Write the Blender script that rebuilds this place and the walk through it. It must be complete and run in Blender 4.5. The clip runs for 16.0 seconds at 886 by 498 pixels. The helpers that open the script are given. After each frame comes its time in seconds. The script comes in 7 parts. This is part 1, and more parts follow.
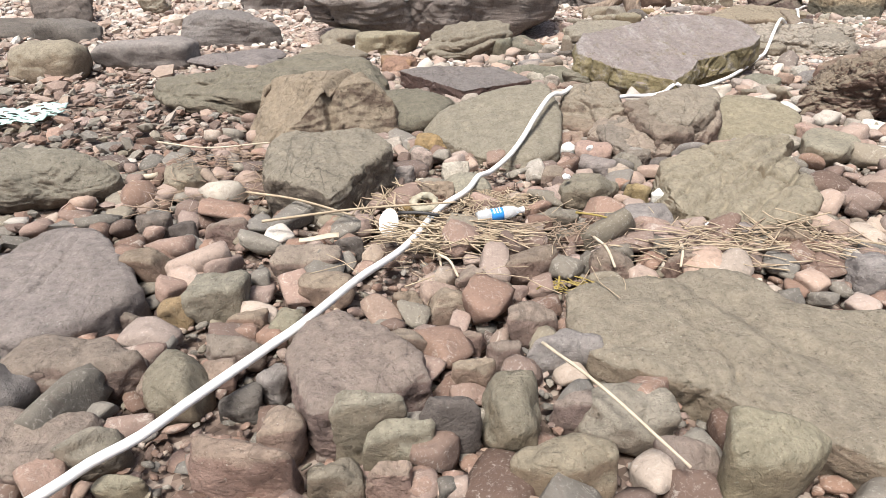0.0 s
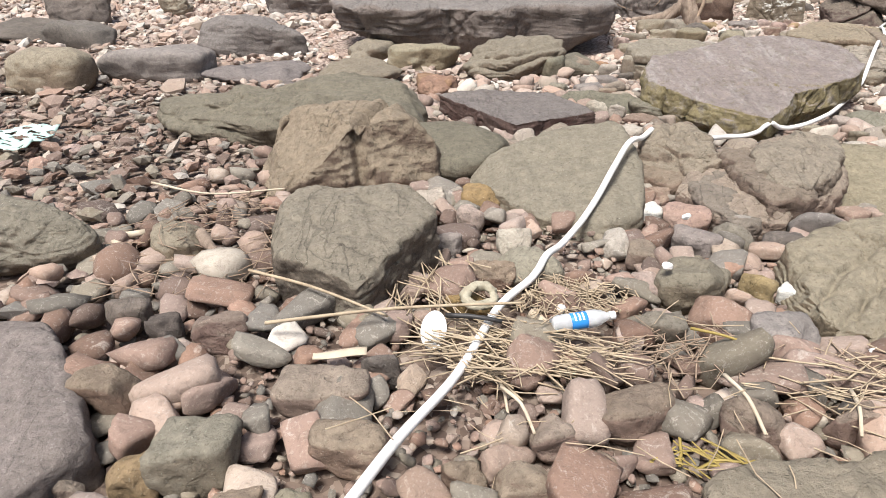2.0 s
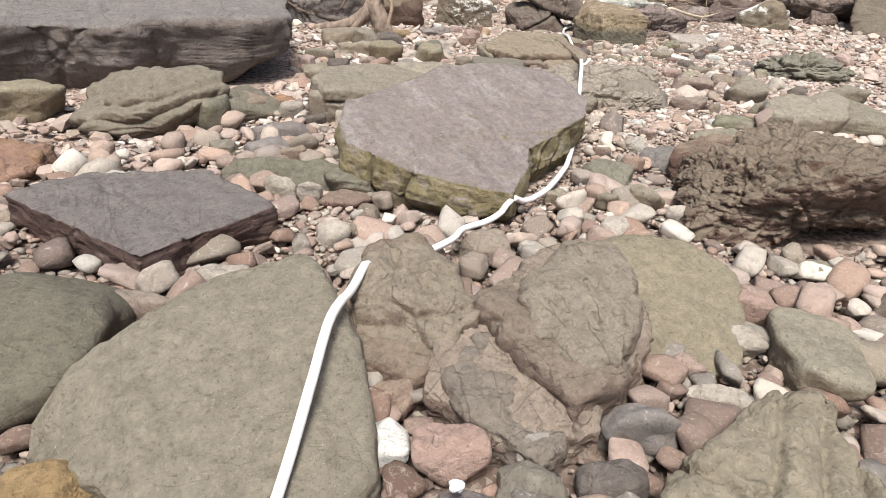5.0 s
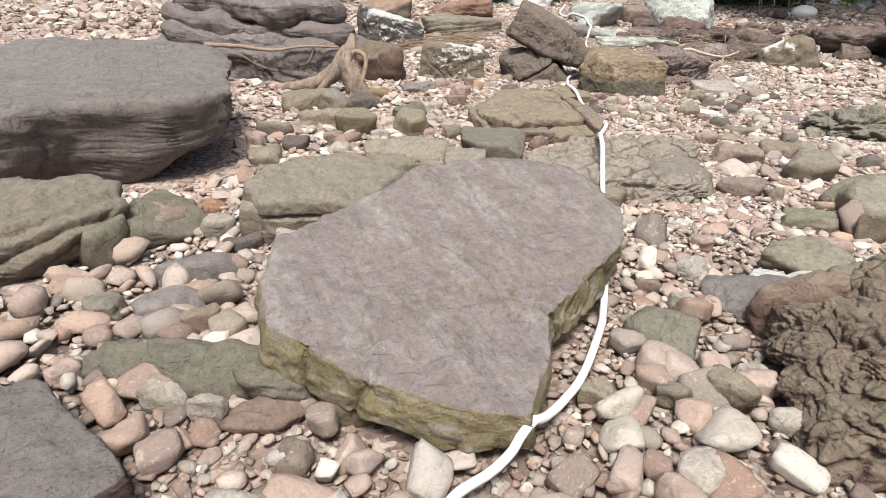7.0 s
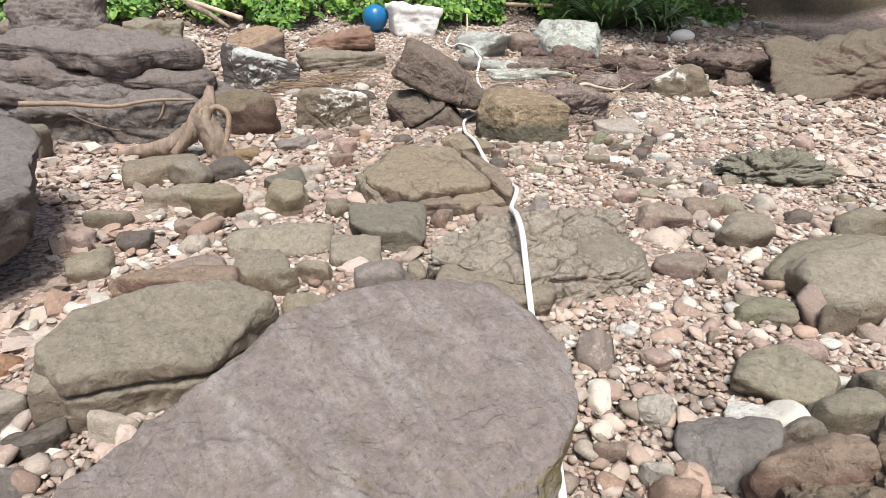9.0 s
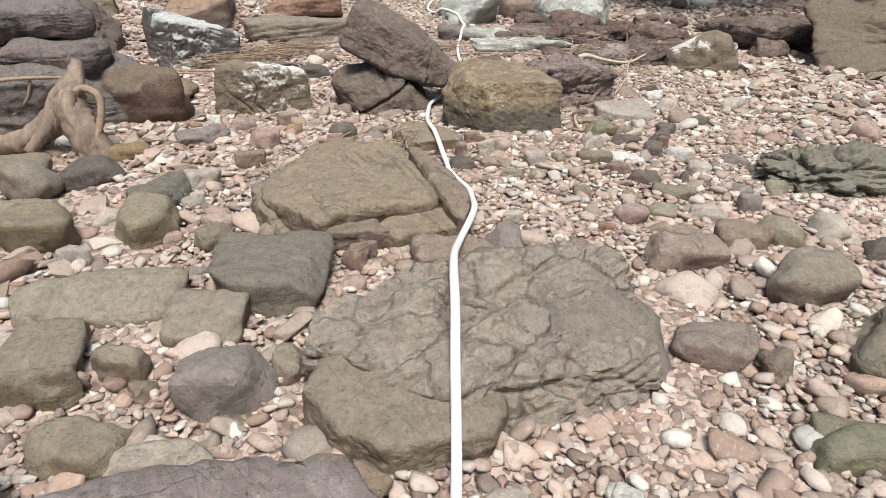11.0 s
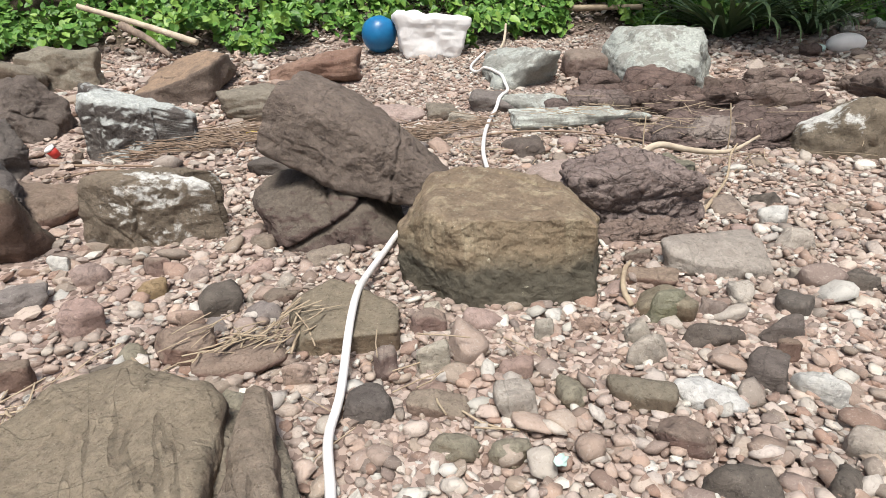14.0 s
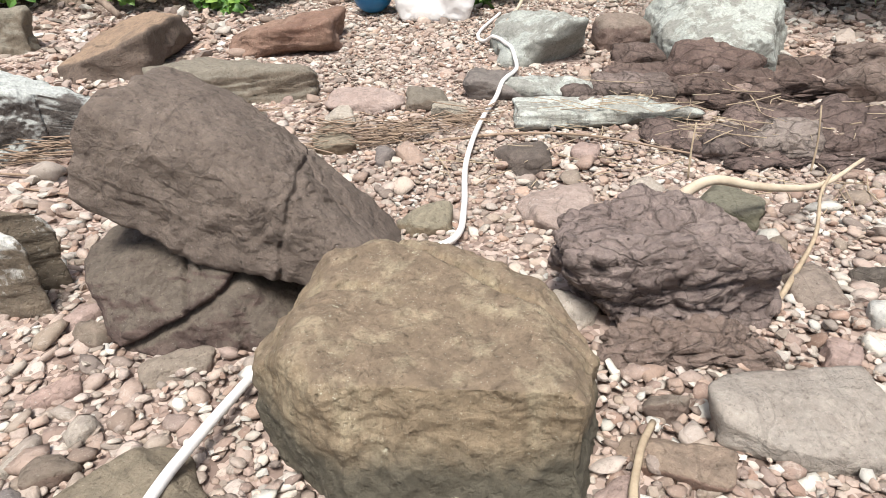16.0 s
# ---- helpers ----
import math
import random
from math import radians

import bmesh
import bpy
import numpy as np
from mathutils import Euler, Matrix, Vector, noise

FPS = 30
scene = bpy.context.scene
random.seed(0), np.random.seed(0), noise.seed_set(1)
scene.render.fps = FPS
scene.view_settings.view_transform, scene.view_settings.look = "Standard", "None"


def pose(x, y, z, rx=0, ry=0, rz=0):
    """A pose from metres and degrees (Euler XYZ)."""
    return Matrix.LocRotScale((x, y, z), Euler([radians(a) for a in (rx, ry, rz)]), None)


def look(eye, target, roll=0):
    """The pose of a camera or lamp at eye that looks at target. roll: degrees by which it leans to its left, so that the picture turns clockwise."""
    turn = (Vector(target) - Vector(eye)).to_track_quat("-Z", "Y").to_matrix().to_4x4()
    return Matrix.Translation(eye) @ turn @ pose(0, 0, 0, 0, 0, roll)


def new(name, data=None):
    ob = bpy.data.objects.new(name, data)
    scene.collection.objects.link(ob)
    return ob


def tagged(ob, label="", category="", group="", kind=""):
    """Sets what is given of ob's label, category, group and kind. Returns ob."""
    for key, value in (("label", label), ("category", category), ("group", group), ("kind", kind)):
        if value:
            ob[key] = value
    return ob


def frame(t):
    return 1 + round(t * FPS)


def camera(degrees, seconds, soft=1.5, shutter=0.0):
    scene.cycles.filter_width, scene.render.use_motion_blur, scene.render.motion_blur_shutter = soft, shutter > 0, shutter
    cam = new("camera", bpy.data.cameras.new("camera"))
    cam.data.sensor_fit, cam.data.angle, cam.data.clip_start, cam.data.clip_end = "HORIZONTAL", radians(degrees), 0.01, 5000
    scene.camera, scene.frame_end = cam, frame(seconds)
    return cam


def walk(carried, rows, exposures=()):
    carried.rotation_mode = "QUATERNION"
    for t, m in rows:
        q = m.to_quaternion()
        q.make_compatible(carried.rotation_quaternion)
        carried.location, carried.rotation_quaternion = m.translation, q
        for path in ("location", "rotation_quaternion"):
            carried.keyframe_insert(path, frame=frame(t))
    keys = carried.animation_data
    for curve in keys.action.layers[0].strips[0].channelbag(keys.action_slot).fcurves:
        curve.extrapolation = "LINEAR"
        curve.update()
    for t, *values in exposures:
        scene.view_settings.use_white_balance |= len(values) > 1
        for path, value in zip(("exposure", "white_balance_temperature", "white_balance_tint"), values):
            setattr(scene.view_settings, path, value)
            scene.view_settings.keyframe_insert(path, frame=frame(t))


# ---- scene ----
cam = camera(70.9, 16.0, soft=0.6)
K = 0.9  # metres to one unit of the path below
PATH = [
    (0, (0.071, -0.114, 1.499), (0.029, 1.651, 0.559), -1.8),
    (0.5, (0.048, 0.057, 1.485), (0.086, 1.84, 0.581), 0.0),
    (1, (-0.064, 0.389, 1.5), (-0.034, 2.195, 0.642), -0.4),
    (1.5, (-0.135, 0.582, 1.518), (-0.171, 2.343, 0.569), -0.7),
    (2, (-0.115, 0.835, 1.515), (-0.223, 2.597, 0.575), -0.9),
    (2.5, (-0.098, 1.031, 1.546), (-0.201, 2.749, 0.527), -0.4),
    (3, (-0.102, 1.329, 1.549), (0.064, 3.09, 0.614), 1.9),
    (3.5, (-0.046, 1.615, 1.543), (0.331, 3.326, 0.579), 2.1),
    (4, (0.119, 1.991, 1.554), (0.589, 3.665, 0.567), 1.7),
    (4.5, (0.248, 2.287, 1.587), (0.785, 3.919, 0.563), 1.6),
    (5, (0.397, 2.744, 1.536), (1.125, 4.338, 0.571), 3.2),
    (5.2, (0.472, 2.886, 1.561), (1.24, 4.448, 0.577), 1.8),
    (7.3, (1.247, 4.357, 1.61), (1.982, 5.988, 0.716), 1.2),
    (7.5, (1.364, 4.523, 1.589), (2.11, 6.124, 0.65), -0.2),
    (8, (1.5, 4.772, 1.739), (2.327, 6.352, 0.832), 0.3),
    (8.5, (1.546, 4.926, 1.783), (2.502, 6.439, 0.891), 2.6),
    (8.7, (1.549, 4.97, 1.774), (2.568, 6.471, 0.932), 1.9),
    (10.8, (2.622, 5.897, 1.514), (3.677, 7.335, 0.609), 1.2),
    (11, (2.787, 6.004, 1.484), (3.775, 7.479, 0.564), 1.0),
    (11.5, (3.073, 6.169, 1.549), (4.02, 7.671, 0.629), 2.5),
    (12, (3.317, 6.387, 1.549), (4.264, 7.909, 0.662), 2.3),
    (12.5, (3.658, 6.642, 1.505), (4.497, 8.257, 0.674), 0.7),
    (12.7, (3.757, 6.727, 1.478), (4.507, 8.458, 0.815), 1.7),
    (13, (4.043, 6.914, 1.43), (4.788, 8.597, 0.649), -0.3),
    (13.5, (4.449, 7.292, 1.403), (5.318, 8.895, 0.582), 1.2),
    (14, (4.7, 7.566, 1.428), (5.427, 9.243, 0.617), -1.9),
    (14.5, (5.034, 7.852, 1.497), (5.619, 9.554, 0.623), -0.4),
    (15, (5.222, 8.065, 1.505), (5.861, 9.745, 0.629), -0.6),
    (15.5, (5.408, 8.397, 1.447), (6.105, 10.039, 0.541), 0.2),
    (16, (5.689, 8.722, 1.402), (6.276, 10.385, 0.458), -1.9),
]
walk(cam, [(t, look([K * c for c in eye], [K * c for c in target], roll)) for t, eye, target, roll in PATH],
     exposures=[(0.0, 0.68, 6300, 10), (1.5, 0.64, 6300, 10), (2.6, 0.54, 6300, 10), (9.0, 0.43, 6300, 10), (12.0, 0.24, 6300, 10), (14.5, 0.31, 6300, 10), (16.0, 0.51, 6300, 10)])

# ---- daylight under a bright overcast sky ----
world = bpy.data.worlds.new("overcast")
scene.world = world
world.use_nodes = True
wn = world.node_tree
sky = wn.nodes.new("ShaderNodeTexSky")
sky.sky_type, sky.sun_disc = "NISHITA", False
sky.sun_elevation, sky.sun_rotation = radians(65), radians(208)
sky.air_density, sky.dust_density, sky.ozone_density = 1.0, 6.0, 0.6
wn.links.new(sky.outputs[0], wn.nodes["Background"].inputs[0])
wn.nodes["Background"].inputs[1].default_value = 0.09
sun = new("sun", bpy.data.lights.new("sun", "SUN"))
sun.data.energy, sun.data.angle, sun.data.color = 3.8, radians(18), (1.0, 0.95, 0.88)
sun.matrix_world = look((-3.5, -6.5, 16), (0, 0, 0))


# ---- materials ----
class Nodes:
    def __init__(self, name, rough=0.85, spec=0.3):
        self.mat = bpy.data.materials.new(name)
        self.mat.use_nodes = True
        self.t = self.mat.node_tree
        self.b = self.t.nodes["Principled BSDF"]
        self.b.inputs["Roughness"].default_value = rough
        self.b.inputs["Specular IOR Level"].default_value = spec

    def put(self, kind, ins=(), **props):
        n = self.t.nodes.new("ShaderNode" + kind)
        for k, v in props.items():
            setattr(n, k, v)
        for k, v in dict(ins).items():
            self.set(n.inputs[k], v)
        return n

    def set(self, sock, v):
        if isinstance(v, bpy.types.NodeSocket):
            self.t.links.new(v, sock)
        elif isinstance(v, tuple) and len(v) == 3 and sock.type == "RGBA":
            sock.default_value = (*v, 1)
        else:
            sock.default_value = v

    def noise(self, vec, scale, detail=6, rough=0.6, dist=0.0):
        return self.put("TexNoise", {"Vector": vec, "Scale": scale, "Detail": detail, "Roughness": rough, "Distortion": dist}).outputs[0]

    def ramp(self, fac, *stops, mode="LINEAR"):
        n = self.put("ValToRGB", {"Fac": fac})
        n.color_ramp.interpolation = mode
        e = n.color_ramp.elements
        while len(e) < len(stops):
            e.new(0.5)
        for el, (p, c) in zip(e, stops):
            el.position = p
            el.color = (c, c, c, 1) if isinstance(c, (int, float)) else (*c, 1)
        return n.outputs[0]

    def mix(self, fac, a, b, blend="MIX"):
        n = self.put("Mix", data_type="RGBA", blend_type=blend)
        self.set(n.inputs[0], fac)
        self.set(n.inputs[6], a)
        self.set(n.inputs[7], b)
        return n.outputs[2]

    def math(self, op, a, b=0.0, clamp=False):
        n = self.put("Math", operation=op, use_clamp=clamp)
        self.set(n.inputs[0], a)
        self.set(n.inputs[1], b)
        return n.outputs[0]

    def bump(self, height, strength, dist, after=None):
        n = self.put("Bump", {"Height": height, "Strength": strength, "Distance": dist})
        if after is not None:
            self.set(n.inputs["Normal"], after)
        return n.outputs[0]

    def done(self, colour, normal=None):
        self.set(self.b.inputs["Base Color"], colour)
        if normal is not None:
            self.set(self.b.inputs["Normal"], normal)
        return self.mat


def local(n):
    """Object coordinates in metres, shifted by a chance amount for each object."""
    tc = n.put("TexCoord").outputs["Object"]
    sh = n.math("MULTIPLY", n.put("ObjectInfo").outputs["Random"], 37.0)
    return n.put("VectorMath", {0: tc, 1: sh}, operation="ADD").outputs[0]


def stone(name, a, b, speck, top=None, top_from=0.25, pits=0.4, seams=0.5, spots=None, spot_at=0.62, spot_size=5.0, streak=None, along=(7.0, 7.0, 1.2), foot=None, rough=0.82, wrinkle=0.5, blocks=0.0, spall=0.5):
    """Worn rock: two tones in broad clouds, mineral specks, seams and pits with their shade put into the colour; top: a
    film on faces that look up; spots: lichen.
    """
    n = Nodes(name, rough)
    v = local(n)
    geo = n.put("NewGeometry")
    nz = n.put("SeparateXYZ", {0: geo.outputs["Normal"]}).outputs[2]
    cloud = n.noise(v, 2.6, 8, 0.65, 0.4)
    col = n.mix(n.ramp(cloud, (0.36, 0.0), (0.64, 1.0)), a, b)
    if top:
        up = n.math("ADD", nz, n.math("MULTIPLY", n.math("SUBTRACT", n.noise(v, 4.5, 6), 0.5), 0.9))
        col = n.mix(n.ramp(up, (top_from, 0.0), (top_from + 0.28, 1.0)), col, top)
    if streak:
        st = n.put("Mapping", {"Vector": v, "Scale": along}).outputs[0]
        col = n.mix(n.ramp(n.noise(st, 1.6, 6, 0.7), (0.50, 0.0), (0.66, 0.75)), col, streak)
    fine = n.noise(v, 62, 5, 0.75)
    col = n.mix(n.ramp(fine, (0.30, 0.75), (0.46, 0.0)), col, tuple(c * 0.45 for c in a))
    col = n.mix(n.ramp(n.noise(v, 120, 3, 0.6), (0.63, 0.0), (0.74, 0.6)), col, speck)
    mid = n.noise(v, 11, 8, 0.7, 0.6)
    col = n.mix(n.ramp(mid, (0.30, 0.45), (0.50, 0.0)), col, tuple(c * 0.62 for c in b))
    col = n.mix(n.ramp(mid, (0.56, 0.0), (0.76, 0.28)), col, tuple(min(1, c * 1.5) for c in b))
    bend = n.put("VectorMath", {0: n.put("TexNoise", {"Vector": v, "Scale": 2.2, "Detail": 2.5, "Roughness": 0.5}).outputs[1], 1: (0.20, 0.20, 0.20)}, operation="MULTIPLY").outputs[0]
    bent = n.put("VectorMath", {0: v, 1: bend}, operation="ADD").outputs[0]
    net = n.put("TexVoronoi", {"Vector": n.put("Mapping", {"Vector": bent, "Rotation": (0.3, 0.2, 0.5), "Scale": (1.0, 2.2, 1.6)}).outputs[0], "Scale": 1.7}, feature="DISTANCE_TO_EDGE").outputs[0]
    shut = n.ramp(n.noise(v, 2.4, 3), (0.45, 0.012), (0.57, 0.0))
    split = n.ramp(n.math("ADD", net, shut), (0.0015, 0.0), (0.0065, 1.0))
    hole = n.put("TexVoronoi", {"Vector": bent, "Scale": 19.0})
    small = n.math("ADD", hole.outputs["Distance"], n.math("MULTIPLY", n.noise(v, 4.0, 3), 0.9))
    holes = n.ramp(small, (0.40, 0.0), (0.46, 1.0))
    fleck = n.put("TexVoronoi", {"Vector": v, "Scale": 46.0})
    rare = n.math("ADD", fleck.outputs["Distance"], n.math("MULTIPLY", n.noise(v, 5.0, 3), 0.8))
    col = n.mix(n.ramp(rare, (0.36, 0.7), (0.42, 0.0)), col, speck)
    # shade inside the cracks and holes, put into the colour
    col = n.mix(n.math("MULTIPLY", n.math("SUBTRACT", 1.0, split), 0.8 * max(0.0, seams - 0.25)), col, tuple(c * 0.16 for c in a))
    col = n.mix(n.math("MULTIPLY", n.math("SUBTRACT", 1.0, holes), 0.6 * pits), col, tuple(c * 0.2 for c in a))
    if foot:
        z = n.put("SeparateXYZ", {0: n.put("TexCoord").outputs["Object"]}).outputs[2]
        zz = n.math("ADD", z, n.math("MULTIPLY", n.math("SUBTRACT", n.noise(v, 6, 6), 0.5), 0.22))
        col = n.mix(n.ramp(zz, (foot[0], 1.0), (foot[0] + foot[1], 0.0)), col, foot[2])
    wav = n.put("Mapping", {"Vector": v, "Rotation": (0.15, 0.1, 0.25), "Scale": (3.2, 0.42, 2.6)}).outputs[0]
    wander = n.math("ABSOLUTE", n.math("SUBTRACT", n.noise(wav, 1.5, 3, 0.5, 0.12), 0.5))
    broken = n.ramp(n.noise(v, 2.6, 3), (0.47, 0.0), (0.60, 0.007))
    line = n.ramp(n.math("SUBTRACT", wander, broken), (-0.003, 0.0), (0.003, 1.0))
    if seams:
        # dark colour along the seams stands in for shade in them
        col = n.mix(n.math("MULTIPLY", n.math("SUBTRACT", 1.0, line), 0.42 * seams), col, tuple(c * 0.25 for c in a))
    if spots:
        sp = n.noise(v, spot_size, 7, 0.72, 0.3)
        up = n.math("MULTIPLY", n.ramp(sp, (spot_at, 0.0), (spot_at + 0.05, 1.0)), n.ramp(nz, (-0.1, 0.0), (0.25, 1.0)))
        col = n.mix(up, col, n.mix(n.ramp(fine, (0.35, 0.0), (0.6, 1.0)), tuple(c * 0.7 for c in spots), spots))
    grain = n.ramp(n.noise(v, 27, 5, 0.75, 0.5), (0.34, 0.80), (0.66, 1.22))
    col = n.mix(1.0, col, grain, "MULTIPLY")
    tone = n.put("ObjectInfo").outputs["Random"]
    shade = n.put("HueSaturation", {"Hue": n.math("ADD", 0.490, n.math("MULTIPLY", n.math("FRACT", n.math("MULTIPLY", tone, 7.3)), 0.022)),
                                    "Saturation": n.math("ADD", 0.82, n.math("MULTIPLY", n.math("FRACT", n.math("MULTIPLY", tone, 13.7)), 0.34)),
                                    "Value": n.math("ADD", 0.84, n.math("MULTIPLY", n.math("FRACT", n.math("MULTIPLY", tone, 29.1)), 0.30)), "Color": col})
    col = shade.outputs[0]
    pit = n.ramp(n.noise(v, 34, 4, 0.6), (0.26, 0.0), (0.42, 1.0))
    nm = n.bump(mid, wrinkle, 0.03)
    flake = n.noise(n.put("Mapping", {"Vector": v, "Rotation": (0.2, 0.1, 0.4), "Scale": (1.0, 1.6, 2.2)}).outputs[0], 2.6, 4, 0.52, 0.35)
    steps = n.ramp(flake, (0.30, 0.0), (0.312, 0.25), (0.41, 0.28), (0.418, 0.5), (0.50, 0.53), (0.508, 0.75), (0.60, 0.78), (0.61, 1.0))
    nm = n.bump(steps, spall, 0.022, nm)
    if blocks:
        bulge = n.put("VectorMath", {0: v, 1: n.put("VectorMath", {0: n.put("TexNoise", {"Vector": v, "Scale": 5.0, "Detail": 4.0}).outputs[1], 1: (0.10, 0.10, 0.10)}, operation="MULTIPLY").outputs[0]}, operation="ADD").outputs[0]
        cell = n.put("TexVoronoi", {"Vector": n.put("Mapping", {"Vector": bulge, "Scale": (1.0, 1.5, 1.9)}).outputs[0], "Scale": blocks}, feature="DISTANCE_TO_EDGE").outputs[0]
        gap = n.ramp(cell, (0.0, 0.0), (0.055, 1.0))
        # the gaps between blocks get their shade as dark colour
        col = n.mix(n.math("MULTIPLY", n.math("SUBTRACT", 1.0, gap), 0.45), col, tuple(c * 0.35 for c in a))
        nm = n.bump(gap, 0.6, 0.016, nm)
    nm = n.bump(line, 0.7 * seams, 0.012, nm)
    nm = n.bump(split, 0.7 * max(0.0, seams - 0.25), 0.010, nm)
    nm = n.bump(holes, pits, 0.014, nm)
    nm = n.bump(pit, pits, 0.008, nm)
    nm = n.bump(fine, 0.9, 0.010, nm)
    return n.done(col, nm)


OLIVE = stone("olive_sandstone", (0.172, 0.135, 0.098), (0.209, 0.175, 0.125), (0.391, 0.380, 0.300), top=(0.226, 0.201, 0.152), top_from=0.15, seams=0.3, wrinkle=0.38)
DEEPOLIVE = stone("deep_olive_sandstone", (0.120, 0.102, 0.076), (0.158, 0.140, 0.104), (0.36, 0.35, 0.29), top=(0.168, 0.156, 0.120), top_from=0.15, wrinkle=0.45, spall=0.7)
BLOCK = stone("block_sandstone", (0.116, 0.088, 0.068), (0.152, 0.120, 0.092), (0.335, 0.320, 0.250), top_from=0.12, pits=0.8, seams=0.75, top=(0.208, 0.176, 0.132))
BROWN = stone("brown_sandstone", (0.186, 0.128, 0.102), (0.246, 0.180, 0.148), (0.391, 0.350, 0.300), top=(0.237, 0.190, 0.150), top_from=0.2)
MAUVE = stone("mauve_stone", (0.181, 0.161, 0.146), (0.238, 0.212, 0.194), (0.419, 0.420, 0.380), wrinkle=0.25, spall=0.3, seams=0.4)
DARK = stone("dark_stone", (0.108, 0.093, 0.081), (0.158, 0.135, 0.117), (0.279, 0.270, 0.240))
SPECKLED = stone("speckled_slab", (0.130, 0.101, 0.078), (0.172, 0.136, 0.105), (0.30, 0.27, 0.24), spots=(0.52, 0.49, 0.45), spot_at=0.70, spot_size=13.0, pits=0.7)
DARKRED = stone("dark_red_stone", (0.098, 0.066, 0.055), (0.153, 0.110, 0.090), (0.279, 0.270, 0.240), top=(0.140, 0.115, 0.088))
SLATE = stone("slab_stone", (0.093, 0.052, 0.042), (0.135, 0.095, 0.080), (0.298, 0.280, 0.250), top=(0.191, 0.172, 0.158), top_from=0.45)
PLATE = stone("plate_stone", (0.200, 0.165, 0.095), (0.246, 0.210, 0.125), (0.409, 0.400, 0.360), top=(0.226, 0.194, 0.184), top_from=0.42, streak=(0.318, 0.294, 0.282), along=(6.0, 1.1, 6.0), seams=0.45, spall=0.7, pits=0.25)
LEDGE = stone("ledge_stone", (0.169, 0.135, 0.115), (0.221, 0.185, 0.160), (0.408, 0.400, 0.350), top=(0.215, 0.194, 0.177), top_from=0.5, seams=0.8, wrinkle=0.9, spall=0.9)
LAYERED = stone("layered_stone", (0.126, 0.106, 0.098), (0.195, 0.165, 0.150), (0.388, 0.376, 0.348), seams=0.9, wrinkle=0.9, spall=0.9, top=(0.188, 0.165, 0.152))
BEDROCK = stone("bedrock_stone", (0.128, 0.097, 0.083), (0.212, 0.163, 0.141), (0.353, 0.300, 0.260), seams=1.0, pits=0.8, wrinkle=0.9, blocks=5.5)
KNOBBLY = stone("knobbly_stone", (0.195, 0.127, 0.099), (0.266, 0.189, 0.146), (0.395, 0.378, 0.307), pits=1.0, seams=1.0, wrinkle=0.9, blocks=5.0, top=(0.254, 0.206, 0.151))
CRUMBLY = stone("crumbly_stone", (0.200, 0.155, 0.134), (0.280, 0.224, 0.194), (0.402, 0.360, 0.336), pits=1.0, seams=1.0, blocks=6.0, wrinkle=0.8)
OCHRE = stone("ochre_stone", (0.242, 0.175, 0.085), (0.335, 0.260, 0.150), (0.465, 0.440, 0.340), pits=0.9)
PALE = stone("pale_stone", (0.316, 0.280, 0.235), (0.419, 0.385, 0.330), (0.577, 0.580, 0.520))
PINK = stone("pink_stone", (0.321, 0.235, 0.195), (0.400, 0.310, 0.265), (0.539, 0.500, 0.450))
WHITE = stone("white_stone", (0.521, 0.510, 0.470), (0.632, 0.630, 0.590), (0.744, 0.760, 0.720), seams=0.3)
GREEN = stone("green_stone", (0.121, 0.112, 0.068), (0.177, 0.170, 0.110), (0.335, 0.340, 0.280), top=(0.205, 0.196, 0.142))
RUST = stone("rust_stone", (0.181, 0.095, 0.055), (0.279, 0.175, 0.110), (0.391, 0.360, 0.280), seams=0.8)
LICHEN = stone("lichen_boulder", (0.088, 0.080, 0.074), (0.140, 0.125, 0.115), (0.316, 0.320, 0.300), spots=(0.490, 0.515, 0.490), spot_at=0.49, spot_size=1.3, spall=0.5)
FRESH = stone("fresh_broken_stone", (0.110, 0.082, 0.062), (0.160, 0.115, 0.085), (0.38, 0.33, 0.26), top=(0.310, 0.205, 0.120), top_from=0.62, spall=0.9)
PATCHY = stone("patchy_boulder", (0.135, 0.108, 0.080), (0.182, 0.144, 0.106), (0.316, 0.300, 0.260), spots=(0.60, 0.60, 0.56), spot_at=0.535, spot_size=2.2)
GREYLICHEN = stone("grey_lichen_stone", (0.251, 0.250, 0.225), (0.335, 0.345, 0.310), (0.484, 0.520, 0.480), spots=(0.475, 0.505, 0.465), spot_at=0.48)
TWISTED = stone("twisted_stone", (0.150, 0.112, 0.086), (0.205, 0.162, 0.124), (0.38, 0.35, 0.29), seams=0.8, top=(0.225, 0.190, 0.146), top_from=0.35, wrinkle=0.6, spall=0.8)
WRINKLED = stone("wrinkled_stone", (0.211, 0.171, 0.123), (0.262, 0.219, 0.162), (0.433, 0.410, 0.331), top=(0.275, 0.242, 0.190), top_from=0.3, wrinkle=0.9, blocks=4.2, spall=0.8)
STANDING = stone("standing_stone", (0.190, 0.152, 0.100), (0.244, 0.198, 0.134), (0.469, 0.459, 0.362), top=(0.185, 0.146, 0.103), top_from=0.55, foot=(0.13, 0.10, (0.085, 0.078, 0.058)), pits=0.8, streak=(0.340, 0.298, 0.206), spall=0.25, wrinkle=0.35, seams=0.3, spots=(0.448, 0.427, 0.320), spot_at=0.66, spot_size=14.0)


